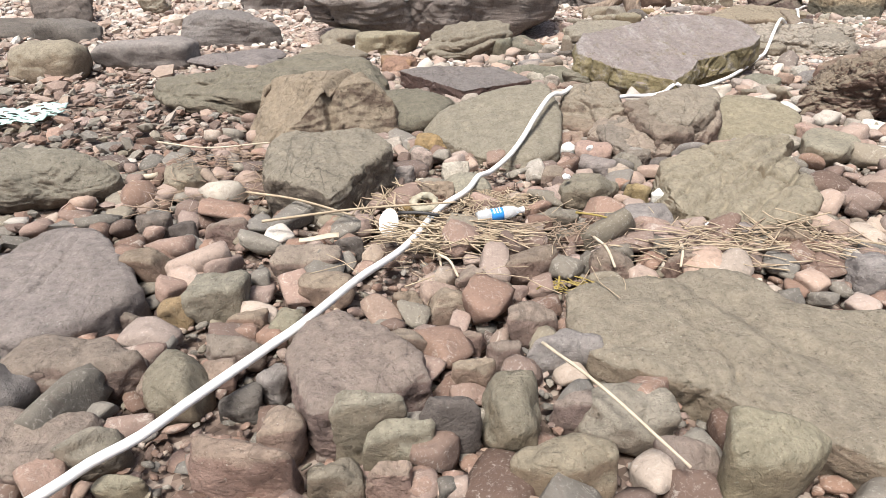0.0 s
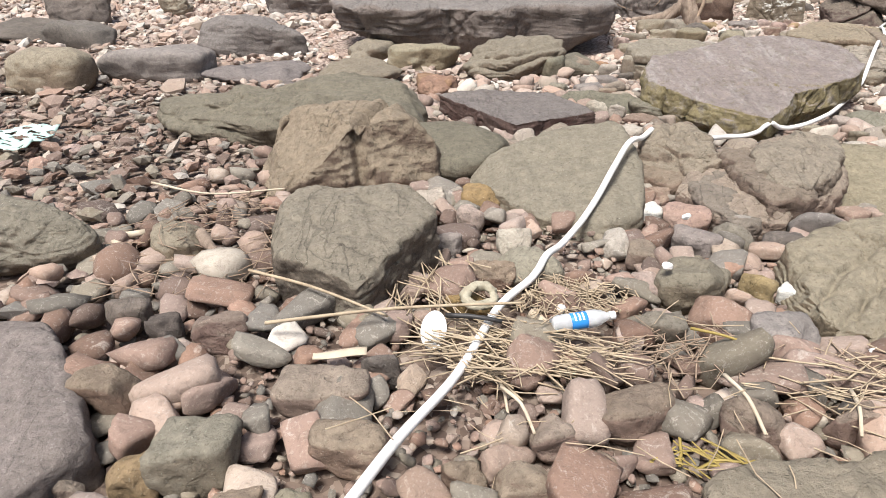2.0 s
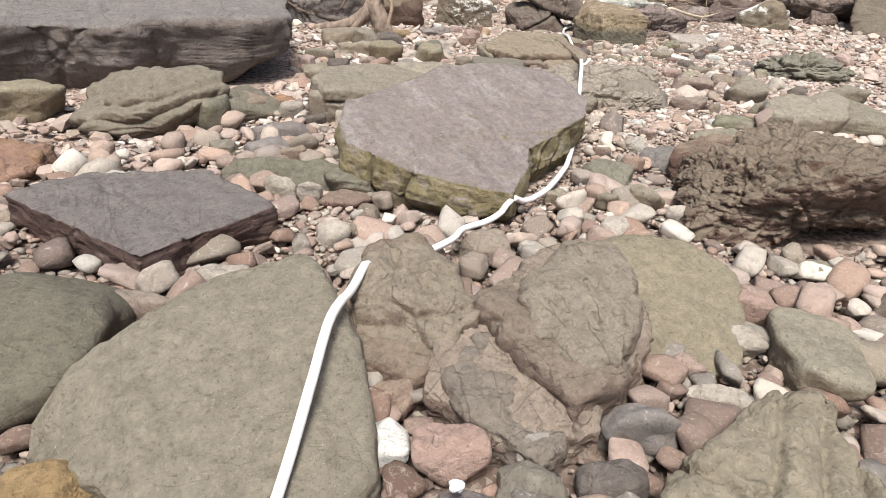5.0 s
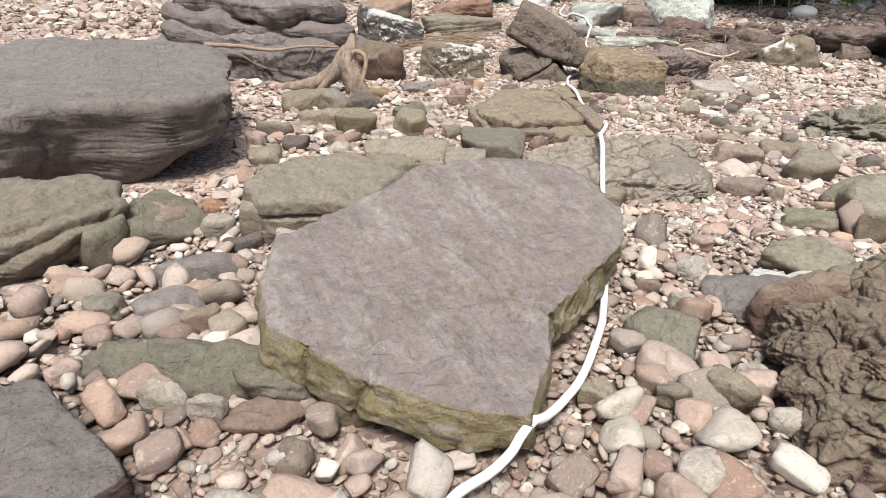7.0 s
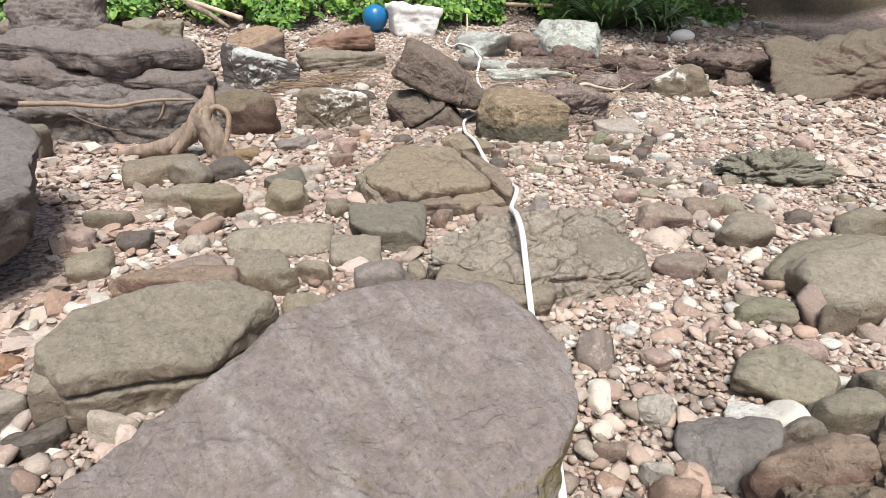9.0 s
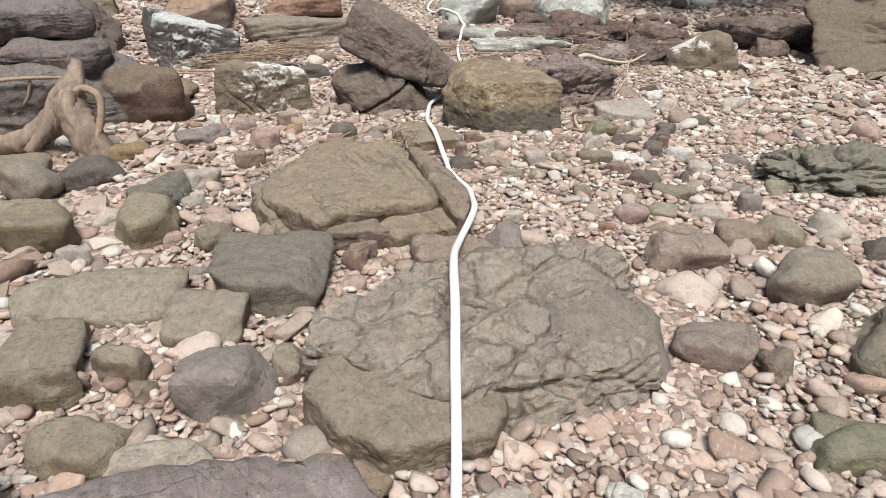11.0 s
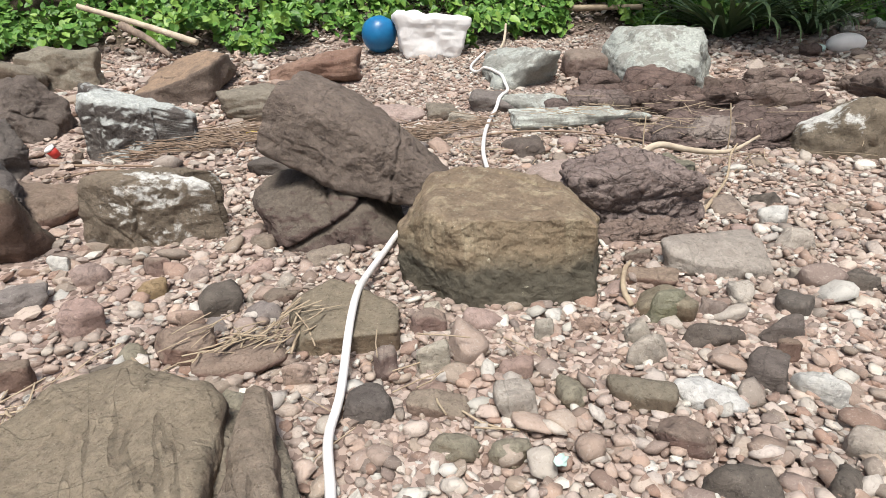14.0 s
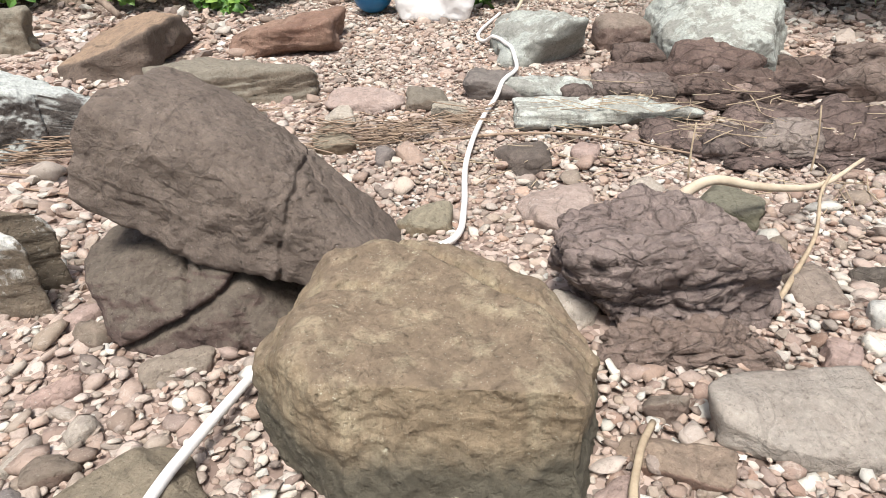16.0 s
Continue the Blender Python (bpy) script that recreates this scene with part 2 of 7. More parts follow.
def pebble_material():
    n = Nodes("shingle_stones", 0.78)
    geo = n.put("NewGeometry")
    v = geo.outputs["Position"]
    xyz = n.put("SeparateXYZ", {0: v})
    r = geo.outputs["Random Per Island"]
    low = n.ramp(r, (0.0, (0.130, 0.090, 0.072)), (0.16, (0.206, 0.143, 0.113)), (0.34, (0.254, 0.180, 0.146)), (0.50, (0.191, 0.170, 0.135)),
                 (0.62, (0.298, 0.230, 0.190)), (0.76, (0.153, 0.140, 0.120)), (0.93, (0.350, 0.290, 0.238)), (0.982, (0.430, 0.390, 0.335)), mode="CONSTANT")
    high = n.ramp(r, (0.0, (0.274, 0.202, 0.165)), (0.14, (0.342, 0.265, 0.219)), (0.32, (0.387, 0.312, 0.263)), (0.48, (0.291, 0.246, 0.204)),
                  (0.60, (0.427, 0.365, 0.314)), (0.74, (0.231, 0.186, 0.156)), (0.82, (0.456, 0.416, 0.365)), (0.93, (0.512, 0.497, 0.447)), mode="CONSTANT")
    along = n.math("ADD", n.math("ADD", n.math("MULTIPLY", xyz.outputs[0], 0.4), n.math("MULTIPLY", xyz.outputs[1], 0.9)), n.math("MULTIPLY", n.noise(v, 1.1, 3), 2.4))
    col = n.mix(n.ramp(n.math("DIVIDE", along, 10.0), (0.42, 0.0), (0.78, 1.0)), low, high)
    fine = n.noise(v, 90, 5, 0.7)
    band = n.noise(v, 22, 6, 0.7, 0.8)
    tone = n.math("FRACT", n.math("MULTIPLY", r, 83.7))
    col = n.put("HueSaturation", {"Saturation": n.math("ADD", 0.82, n.math("MULTIPLY", n.math("FRACT", n.math("MULTIPLY", r, 31.3)), 0.40)), "Value": n.math("ADD", 0.82, n.math("MULTIPLY", tone, 0.46)), "Color": col}).outputs[0]
    col = n.mix(n.ramp(band, (0.30, 0.45), (0.48, 0.0)), col, (0.130, 0.100, 0.082))
    col = n.mix(n.ramp(fine, (0.56, 0.0), (0.72, 0.35)), col, (0.60, 0.57, 0.51))
    col = n.mix(n.ramp(fine, (0.28, 0.45), (0.42, 0.0)), col, (0.080, 0.060, 0.048))
    vein = n.noise(v, 15, 6, 0.75, 1.6)
    col = n.mix(n.ramp(vein, (0.57, 0.0), (0.66, 0.4)), col, (0.56, 0.52, 0.46))
    nm = n.bump(band, 0.7, 0.014)
    nm = n.bump(fine, 0.4, 0.003, nm)
    return n.done(col, nm)


def ground_material():
    n = Nodes("beach_grit", 0.9)
    v = n.put("NewGeometry").outputs["Position"]
    vo = n.put("TexVoronoi", {"Vector": v, "Scale": 42.0})
    cell = n.put("SeparateXYZ", {0: vo.outputs["Color"]}).outputs[0]
    # lower-beach grit darkened to carry the shade of deep gaps between stones
    col = n.ramp(cell, (0.0, (0.070, 0.049, 0.038)), (0.3, (0.120, 0.086, 0.069)), (0.6, (0.180, 0.134, 0.108)), (0.9, (0.300, 0.250, 0.208)))
    col = n.mix(n.ramp(n.noise(v, 1.2, 6), (0.4, 0.0), (0.65, 0.6)), col, (0.112, 0.085, 0.066))
    xyz = n.put("SeparateXYZ", {0: v})
    along = n.math("ADD", n.math("MULTIPLY", xyz.outputs[0], 0.04), n.math("MULTIPLY", xyz.outputs[1], 0.09))
    col = n.mix(n.ramp(along, (0.42, 0.0), (0.72, 1.0)), col, n.ramp(cell, (0.0, (0.130, 0.095, 0.078)), (0.4, (0.250, 0.188, 0.158)), (0.8, (0.440, 0.360, 0.310))))
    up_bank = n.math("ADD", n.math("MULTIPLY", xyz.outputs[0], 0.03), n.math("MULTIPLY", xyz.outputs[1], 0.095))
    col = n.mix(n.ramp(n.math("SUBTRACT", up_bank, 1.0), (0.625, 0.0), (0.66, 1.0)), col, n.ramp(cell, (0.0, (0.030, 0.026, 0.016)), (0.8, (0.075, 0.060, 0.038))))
    nm = n.bump(vo.outputs["Distance"], -0.8, 0.02)
    return n.done(col, n.bump(n.noise(v, 80, 5), 0.4, 0.006, nm))


PEBBLE, GRIT = pebble_material(), ground_material()


def plain(name, a, b, rough=0.5, scale=9.0, spec=0.4, bump=0.2, fine=60.0, stretch=(1, 1, 1)):
    """A worn surface of two close tones."""
    n = Nodes(name, rough, spec)
    v = n.put("Mapping", {"Vector": local(n), "Scale": stretch}).outputs[0]
    col = n.mix(n.ramp(n.noise(v, scale, 7, 0.7), (0.35, 0.0), (0.68, 1.0)), a, b)
    return n.done(col, n.bump(n.noise(v, fine, 5, 0.7), bump, 0.004))


HOSE = plain("white_hose", (0.80, 0.79, 0.77), (0.72, 0.71, 0.69), 0.38, 6.0)
STRAW = plain("dry_reed", (0.45, 0.37, 0.26), (0.26, 0.20, 0.135), 0.7, 14.0)
TWIG = plain("grey_twig", (0.33, 0.25, 0.18), (0.20, 0.145, 0.105), 0.85, 12.0, stretch=(1, 1, 1))
DRIFT = plain("driftwood", (0.31, 0.245, 0.19), (0.115, 0.085, 0.066), 0.9, 12.0, bump=1.0, fine=30.0, stretch=(1.0, 1.0, 0.35))
BLEACHED = plain("bleached_wood", (0.55, 0.48, 0.37), (0.41, 0.34, 0.25), 0.75, 10.0)
FOAM = plain("white_foam", (0.88, 0.88, 0.87), (0.80, 0.80, 0.78), 0.8, 5.0, bump=0.6, fine=40)
PLASTIC_W = plain("white_plastic", (0.82, 0.82, 0.80), (0.74, 0.74, 0.72), 0.35, 8.0)
BLACK = plain("black_plastic", (0.022, 0.022, 0.024), (0.045, 0.043, 0.042), 0.5)
BLUE = plain("blue_plastic", (0.012, 0.125, 0.300), (0.018, 0.175, 0.380), 0.32, 6.0)
LABEL_B = plain("blue_film", (0.030, 0.200, 0.560), (0.040, 0.250, 0.640), 0.3)
WEED = plain("yellow_weed", (0.31, 0.24, 0.07), (0.24, 0.18, 0.05), 0.6)
YELLOW = plain("yellow_plastic", (0.70, 0.53, 0.06), (0.58, 0.43, 0.05), 0.4)
RED = plain("red_plastic", (0.55, 0.05, 0.04), (0.45, 0.04, 0.03), 0.4)
NET = plain("pale_green_net", (0.42, 0.62, 0.56), (0.55, 0.70, 0.64), 0.7, 20.0)
ROPE = plain("felted_fibre", (0.44, 0.41, 0.32), (0.28, 0.25, 0.18), 0.95, 20.0, bump=1.0, fine=90)


def leaf_material(name, dark, mid, light):
    n = Nodes(name, 0.5, 0.4)
    geo = n.put("NewGeometry")
    col = n.ramp(geo.outputs["Random Per Island"], (0.0, dark), (0.5, mid), (1.0, light))
    col = n.mix(n.ramp(n.noise(geo.outputs["Position"], 45, 4), (0.4, 0.0), (0.7, 0.35)), col, light)
    n.b.inputs["Transmission Weight"].default_value = 0.0
    n.b.inputs["Subsurface Weight"].default_value = 0.0
    return n.done(col)


LEAF = leaf_material("creeper_leaf", (0.032, 0.100, 0.016), (0.080, 0.205, 0.032), (0.200, 0.330, 0.060))
BLADE = leaf_material("strap_leaf", (0.055, 0.105, 0.040), (0.115, 0.190, 0.075), (0.230, 0.310, 0.150))
SOIL = plain("bank_soil", (0.060, 0.048, 0.030), (0.030, 0.035, 0.016), 0.95, 3.0, bump=0.8, fine=18)

# clear bottle plastic, dulled by sand
nb = Nodes("bottle_plastic", 0.28, 0.5)
nb.b.inputs["Transmission Weight"].default_value = 0.55
nb.b.inputs["IOR"].default_value = 1.3
BOTTLE = nb.done(nb.mix(nb.ramp(nb.noise(local(nb), 30, 5), (0.4, 0.0), (0.6, 1.0)), (0.86, 0.88, 0.90), (0.74, 0.76, 0.78)))


# ---- shared shape tools ----
def lattice(i, j, k, s):
    n = (i * 374761393 + j * 668265263 + k * 1274126177 + s * 974711) & 0x7FFFFFFF
    n = ((n ^ (n >> 13)) * 1103515245 + 12345) & 0x7FFFFFFF
    n = ((n ^ (n >> 15)) * 69069 + 1) & 0x7FFFFFFF
    return (n & 0xFFFF) / 32767.5 - 1.0


def vnoise(p, seed=0):
    """Smooth noise from -1 to 1 at the rows of p."""
    f = np.floor(p)
    i, j, k = f.astype(np.int64).T
    u, v, w = ((p - f) ** 2 * (3 - 2 * (p - f))).T
    tot = 0
    for a in (0, 1):
        for b in (0, 1):
            for c in (0, 1):
                tot = tot + lattice(i + a, j + b, k + c, seed) * (u if a else 1 - u) * (v if b else 1 - v) * (w if c else 1 - w)
    return tot


def fractal(p, seed, octaves=4, gain=0.5):
    return sum(gain ** o * vnoise(p * 2.03 ** o + 7.1 * o, seed + o) for o in range(octaves))


def rise(x, y):
    """Height of the beach: level, then climbing to the foot of the bank and up it."""
    s = 0.95 * y + 0.3 * x
    z = 0.1 * np.maximum(0, s - 11.9)
    return z + 0.85 * np.clip(s - 16.4, 0, 3.2)


BALLS = {}


def ball(sub):
    """Corners and faces of a unit ball; sub 0 is a coarse one of 32 faces."""
    if sub not in BALLS:
        bm = bmesh.new()
        if sub == 0:
            tips = [bm.verts.new(p) for p in ((1, 0, 0), (0, 1, 0), (-1, 0, 0), (0, -1, 0), (0, 0, 1), (0, 0, -1))]
            for k in range(4):
                bm.faces.new((tips[k], tips[(k + 1) % 4], tips[4]))
                bm.faces.new((tips[(k + 1) % 4], tips[k], tips[5]))
            bmesh.ops.subdivide_edges(bm, edges=bm.edges[:], cuts=1, use_grid_fill=True)
            bmesh.ops.triangulate(bm, faces=bm.faces[:])
            for v in bm.verts:
                v.co.normalize()
            bm.verts.index_update()
        else:
            bmesh.ops.create_icosphere(bm, subdivisions=sub, radius=1)
        BALLS[sub] = (np.array([v.co[:] for v in bm.verts]), np.array([[v.index for v in f.verts] for f in bm.faces]))
        bm.free()
    return BALLS[sub]


def mesh_of(name, verts, faces, mat, smooth=True):
    me = bpy.data.meshes.new(name)
    verts, faces = np.asarray(verts, dtype=np.float32), np.asarray(faces, dtype=np.int32)
    n, k = faces.shape
    me.vertices.add(len(verts))
    me.vertices.foreach_set("co", verts.ravel())
    me.loops.add(n * k)
    me.loops.foreach_set("vertex_index", faces.ravel())
    me.polygons.add(n)
    me.polygons.foreach_set("loop_start", np.arange(0, n * k, k, dtype=np.int32))
    me.polygons.foreach_set("loop_total", np.full(n, k, dtype=np.int32))
    me.update(calc_edges=True)
    me.polygons.foreach_set("use_smooth", np.full(n, smooth))
    me.materials.append(mat)
    return me


def part(name, bm, material, parent=None, label="", smooth=True):
    me = bpy.data.meshes.new(name)
    bm.to_mesh(me)
    bm.free()
    for p in me.polygons:
        p.use_smooth = smooth
    me.materials.append(material)
    ob = new(name, me)
    if parent:
        ob.parent = parent
    return tagged(ob, label)


SOLID_V, SOLID_F = [], []  # rock surfaces on which other things are laid
COUNT = [0]
TAKEN = []


def clefts(p, seed):
    """Distance to the nearest cleft between chance blocks, and a chance value for each block."""
    f = np.floor(p).astype(np.int64)
    first, second, number = np.full(len(p), 9.0), np.full(len(p), 9.0), np.zeros(len(p))
    for a in (-1, 0, 1):
        for b in (-1, 0, 1):
            for c in (-1, 0, 1):
                i, j, k = f[:, 0] + a, f[:, 1] + b, f[:, 2] + c
                spot = np.stack((i, j, k), axis=1) + 0.5 + 0.42 * np.stack([lattice(i, j, k, seed + 80 + q) for q in range(3)], axis=1)
                far = np.linalg.norm(p - spot, axis=1)
                closer = far < first
                second = np.where(closer, first, np.minimum(second, far))
                number = np.where(closer, lattice(i, j, k, seed + 90), number)
                first = np.minimum(first, far)
    return (second - first) / 2, number


def weather(v, size, rng, sub, seed, cracks, strata, fold, crease, chips, grooves, rough, cells):
    """How far each corner of a rock is worn in or stands out."""
    move = rough * size * fractal(v * (2.2 / size) + seed, seed + 3, 3) + 0.012 * size * fractal(v * (9 / size) + seed, seed + 9, 3)
    ridge = np.abs(vnoise(v * (2.6 / size) + 2.7 * seed, seed + 15))
    move = move - 0.014 * size * np.exp(-(ridge / 0.05) ** 2) * np.clip(vnoise(v * (1.9 / size), seed + 17) + 0.3, 0, 1)
    if chips:
        n1 = fractal(v * (2.1 / size) * (1, 1.2, 1.7) + 0.7 * seed, seed + 61, 2) * 3.4
        n2 = fractal(v * (5.2 / size) * (1.5, 1, 1.6) + 0.3 * seed, seed + 67, 2) * 2.6
        for nn, share in ((n1, 1.0), (n2, 0.42)):
            low = np.floor(nn)
            k = np.clip((nn - low - 0.78) / 0.22, 0, 1)
            move = move + chips * share * size * (low + k * k * (3 - 2 * k)) / 2
    if crease:
        warp = v + 0.12 * size * np.stack([vnoise(v * (2.4 / size) + 11 * k, seed + 40 + k) for k in range(3)], axis=1)
        for many, share in ((2.4, 1.0), (5.2, 0.55), (11.0, 0.3)):
            w1 = np.abs(vnoise(warp * (many / size) * (1.0, 1.5, 0.8), seed + int(many * 10)))
            move = move + crease * size * 2.4 * share * (np.minimum(w1, 0.5) - 0.25)
    for a, b, c, at, wide, deep_cut in grooves:
        nn = np.array((a, b, c)) / math.sqrt(a * a + b * b + c * c)
        gap = np.abs(v @ nn - at + 0.02 * fractal(v * 4, seed + 33, 2))
        move = move - deep_cut * np.exp(-(gap / wide) ** 2)
    for many, wide, deep_cut in cells:
        warp = v * (1.0, 1.4, 1.8) + 0.05 * np.stack([vnoise(v * 6 + 9 * k, seed + 70 + k) for k in range(3)], axis=1)
        near, number = clefts(warp * many, seed)
        move = move - deep_cut * np.exp(-(near / (wide * many)) ** 2) + 0.45 * deep_cut * number
    if sub > 5:
        move = move + 0.006 * fractal(v * 20 + seed, seed + 21, 3, 0.6)
    if fold:
        t = v[:, 0] * rng.uniform(-0.5, 0.5) + v[:, 1] * 0.6 + v[:, 2] * 1.1 + 0.22 * size * fractal(v * (1.6 / size), seed + 5, 2)
        wave = np.abs(((t * (4.5 / size)) % 1.0) - 0.5) * 2
        move = move + fold * size * (np.sqrt(wave) - 0.6)
    if strata:
        t = v[:, 2] + 0.25 * v[:, 1] * rng.uniform(-1, 1) + 0.2 * v[:, 0] * rng.uniform(-1, 1) + 0.05 * fractal(v * 2.2, seed + 6, 3)
        step = (t * 15) % 1.0
        move = move + strata * (step - 0.5) * (0.6 + 0.4 * vnoise(v * 5, seed + 2))
    for _ in range(cracks):
        a = rng.normal(size=3) * (1, 1, 0.35)
        a /= np.linalg.norm(a)
        gap = np.abs(v @ a - rng.uniform(-0.32, 0.32) * size + 0.07 * size * fractal(v * (2.6 / size), rng.randint(999), 3))
        ends = np.clip(vnoise(v * (1.7 / size) + 3, rng.randint(999)) * 2 + 0.8, 0, 1)
        wide = max(0.008 if sub > 5 else 0.012, 0.009 * size)
        move = move - 0.026 * size * ends * np.exp(-(gap / wide) ** 2)
    return move


HEAPS = {}


def settle(name, label, v, faces, mat, m, x, y, room, group):
    """Sets a finished rock down and notes its surface for what lies on it; stones of a heap are joined later."""
    if group == "heap":
        TAKEN.append((x, y, room))
        mm = np.array(m)
        HEAPS.setdefault((label, mat.name), []).append((v @ mm[:3, :3].T + mm[:3, 3], faces))
        return None
    ob = new(name, mesh_of(name, v, faces, mat))
    ob.matrix_world = m
    cat = "boulder" if name == "boulder" else "stone"
    if name == "bedrock":
        tagged(ob, label, "bedrock", kind="structure")
    else:
        tagged(ob, label, cat, group or ("boulders on the beach" if cat == "boulder" else "loose cobbles"))
    m = np.array(m)
    SOLID_V.append(v @ m[:3, :3].T + m[:3, 3])
    SOLID_F.append(faces + COUNT[0])
    COUNT[0] += len(v)
    TAKEN.append((x, y, room))
    return ob


def rock(name, label, x, y, w, d, h, yaw, mat, sub=4, seed=1, p=11.0, cuts=(), cracks=0, strata=0.0, fold=0.0, crease=0.0, chips=0.032, grooves=(), rough=0.035, sink=0.35, roll=0.0, pitch=0.0, lift=None, facets=9, cells=(), group=""):
    """A worn rock: a rounded block of size w, d, h above the shingle, trimmed by the planes in cuts, then weathered."""
    rng = np.random.RandomState(seed)
    dirs, faces = ball(sub)
    planes = [(1, 0, 0, 1), (-1, 0, 0, 1), (0, 1, 0, 1), (0, -1, 0, 1), (0, 0, 1, 1), (0, 0, -1, 1), *cuts]
    for _ in range(facets):
        a = rng.normal(size=3)
        a /= np.linalg.norm(a)
        planes.append((*a, rng.uniform(0.80, 1.04)))
    q = 0
    for a, b, c, far in planes:
        size = math.sqrt(a * a + b * b + c * c)
        q = q + np.maximum(0, dirs @ (np.array((a, b, c)) / size) / far) ** p
    deep = sink * h + 0.03
    half = np.array((w / 2, d / 2, (h + deep) / 2))
    unit = dirs * (q ** (-1 / p))[:, None]
    unit = unit * (1 + 0.07 * vnoise(dirs * 1.6 + seed, seed))[:, None]
    reach = np.abs(unit).max(axis=0)
    unit = unit / (0.5 * reach + 0.5)
    v = unit * half
    size = float(np.cbrt(w * d * (h + deep)))
    out = unit / np.linalg.norm(unit, axis=1)[:, None]
    v = v + out * weather(v, size, rng, sub, seed, cracks, strata, fold, crease, chips, grooves, rough, cells)[:, None]
    g = float(rise(x, y))
    z = g + (h - deep) / 2 if lift is None else g + lift
    return settle(name, label, v, faces, mat, pose(x, y, z) @ pose(0, 0, 0, 0, 0, yaw) @ pose(0, 0, 0, pitch, roll, 0), x, y, 0.42 * math.sqrt(w * d), group)


def block(corners, crown, origin, sub, p, flare, foot, soft, planes, deep):
    """One broken piece, seen from origin: a footprint of few corners from the depth deep up to a sloping top."""
    dirs, faces = ball(sub)
    corners = np.array(corners, dtype=float)
    mid = corners.mean(axis=0)
    spoke = corners - mid
    ang = np.arctan2(spoke[:, 1], spoke[:, 0])
    order = np.argsort(ang)
    spoke, ang = spoke[order], ang[order]
    theta = np.arctan2(dirs[:, 1], dirs[:, 0])
    k = np.searchsorted(ang, theta) % len(ang)
    a, b = spoke[k - 1], spoke[k]
    cross = lambda m, n: m[:, 0] * n[:, 1] - m[:, 1] * n[:, 0]
    way = np.stack((np.cos(theta), np.sin(theta)), axis=1)
    reach = cross(a, b) / cross(way, b - a)
    flat_len = np.hypot(dirs[:, 0], dirs[:, 1])
    scale = (flat_len ** p + np.abs(dirs[:, 2]) ** p) ** (-1 / p)
    u, w = flat_len * scale, dirs[:, 2] * scale
    side = 1 + flare * np.clip(1 - np.abs(w) ** 2, 0, 1) + foot * np.clip(-w, 0, 1)
    xy = way * (u * reach * side)[:, None]
    high, gx, gy = crown
    roof = high + gx * xy[:, 0] + gy * xy[:, 1]
    z = -deep + (roof + deep) * (w + 1) / 2
    v = np.concatenate((xy, z[:, None]), axis=1)
    for facing, slope, px, py, pz in planes:
        f, q = radians(facing), radians(slope)
        nn = np.array((math.cos(f) * math.cos(q), math.sin(f) * math.cos(q), math.sin(q)))
        over = np.maximum(0, (v - np.array((px - mid[0], py - mid[1], pz))) @ nn)
        v = v - over[:, None] * nn
    ends = np.concatenate((faces[:, [0, 1]], faces[:, [1, 2]], faces[:, [2, 0]]))
    many = np.bincount(ends[:, 0], minlength=len(v))[:, None]
    for _ in range(soft):
        total = np.zeros_like(v)
        for axis in range(3):
            total[:, axis] = np.bincount(ends[:, 0], weights=v[ends[:, 1], axis], minlength=len(v))
        v = 0.4 * v + 0.6 * total / many
    normal = np.cross(v[faces[:, 1]] - v[faces[:, 0]], v[faces[:, 2]] - v[faces[:, 0]])
    out = np.stack([sum(np.bincount(faces[:, j], weights=normal[:, axis], minlength=len(v)) for j in range(3)) for axis in range(3)], axis=1)
    out /= np.linalg.norm(out, axis=1)[:, None] + 1e-9
    span = corners.max(axis=0) - corners.min(axis=0)
    size = float(np.cbrt(span[0] * span[1] * (high + deep)))
    return v + (mid[0] - origin[0], mid[1] - origin[1], 0), faces, out, size


def carved(name, label, corners, crown, mat, sub=6, seed=1, p=14.0, flare=0.0, foot=0.1, soft=2, planes=(), cracks=0, strata=0.0, fold=0.0, crease=0.0, chips=0.012, grooves=(), rough=0.015, cells=(), deep=0.10, group="", lobes=()):
    """A broken rock with a footprint of few corners under a sloping top, crown: its height in the middle and its rise along x and y.
    flare and foot: how far the flank stands out at half height and at the ground; planes: faces knocked off, each by where it looks,
    its slope and a point on it; soft: how worn the edges are; lobes: further layers grown onto it, each a footprint, a crown and a depth."""
    rng = np.random.RandomState(seed)
    x, y = np.mean(np.array(corners, dtype=float), axis=0)
    v, faces, out, size = block(corners, crown, (x, y), sub, p, flare, foot, soft, planes, deep)
    v = v + out * weather(v, size, rng, sub, seed, cracks, strata, fold, crease, chips, grooves, rough, cells)[:, None]
    spread = np.ptp(np.array(corners, dtype=float), axis=0)
    ob = settle(name, label, v, faces, mat, pose(x, y, float(rise(x, y))), x, y, 0.4 * math.sqrt(spread[0] * spread[1]), group)
    for k, (around, top_of, down) in enumerate(lobes):
        lv, lf, lo, ls = block(around, top_of, (x, y), sub - 1, p, 0.03, -0.06, soft, (), down)
        lv = lv + lo * weather(lv, ls, rng, sub - 1, seed + 31 * k, cracks // 2, strata, 0.0, crease, chips, (), rough, ())[:, None]
        layer = new("layer", mesh_of("layer", lv, lf, mat))
        layer.parent = ob
    return ob


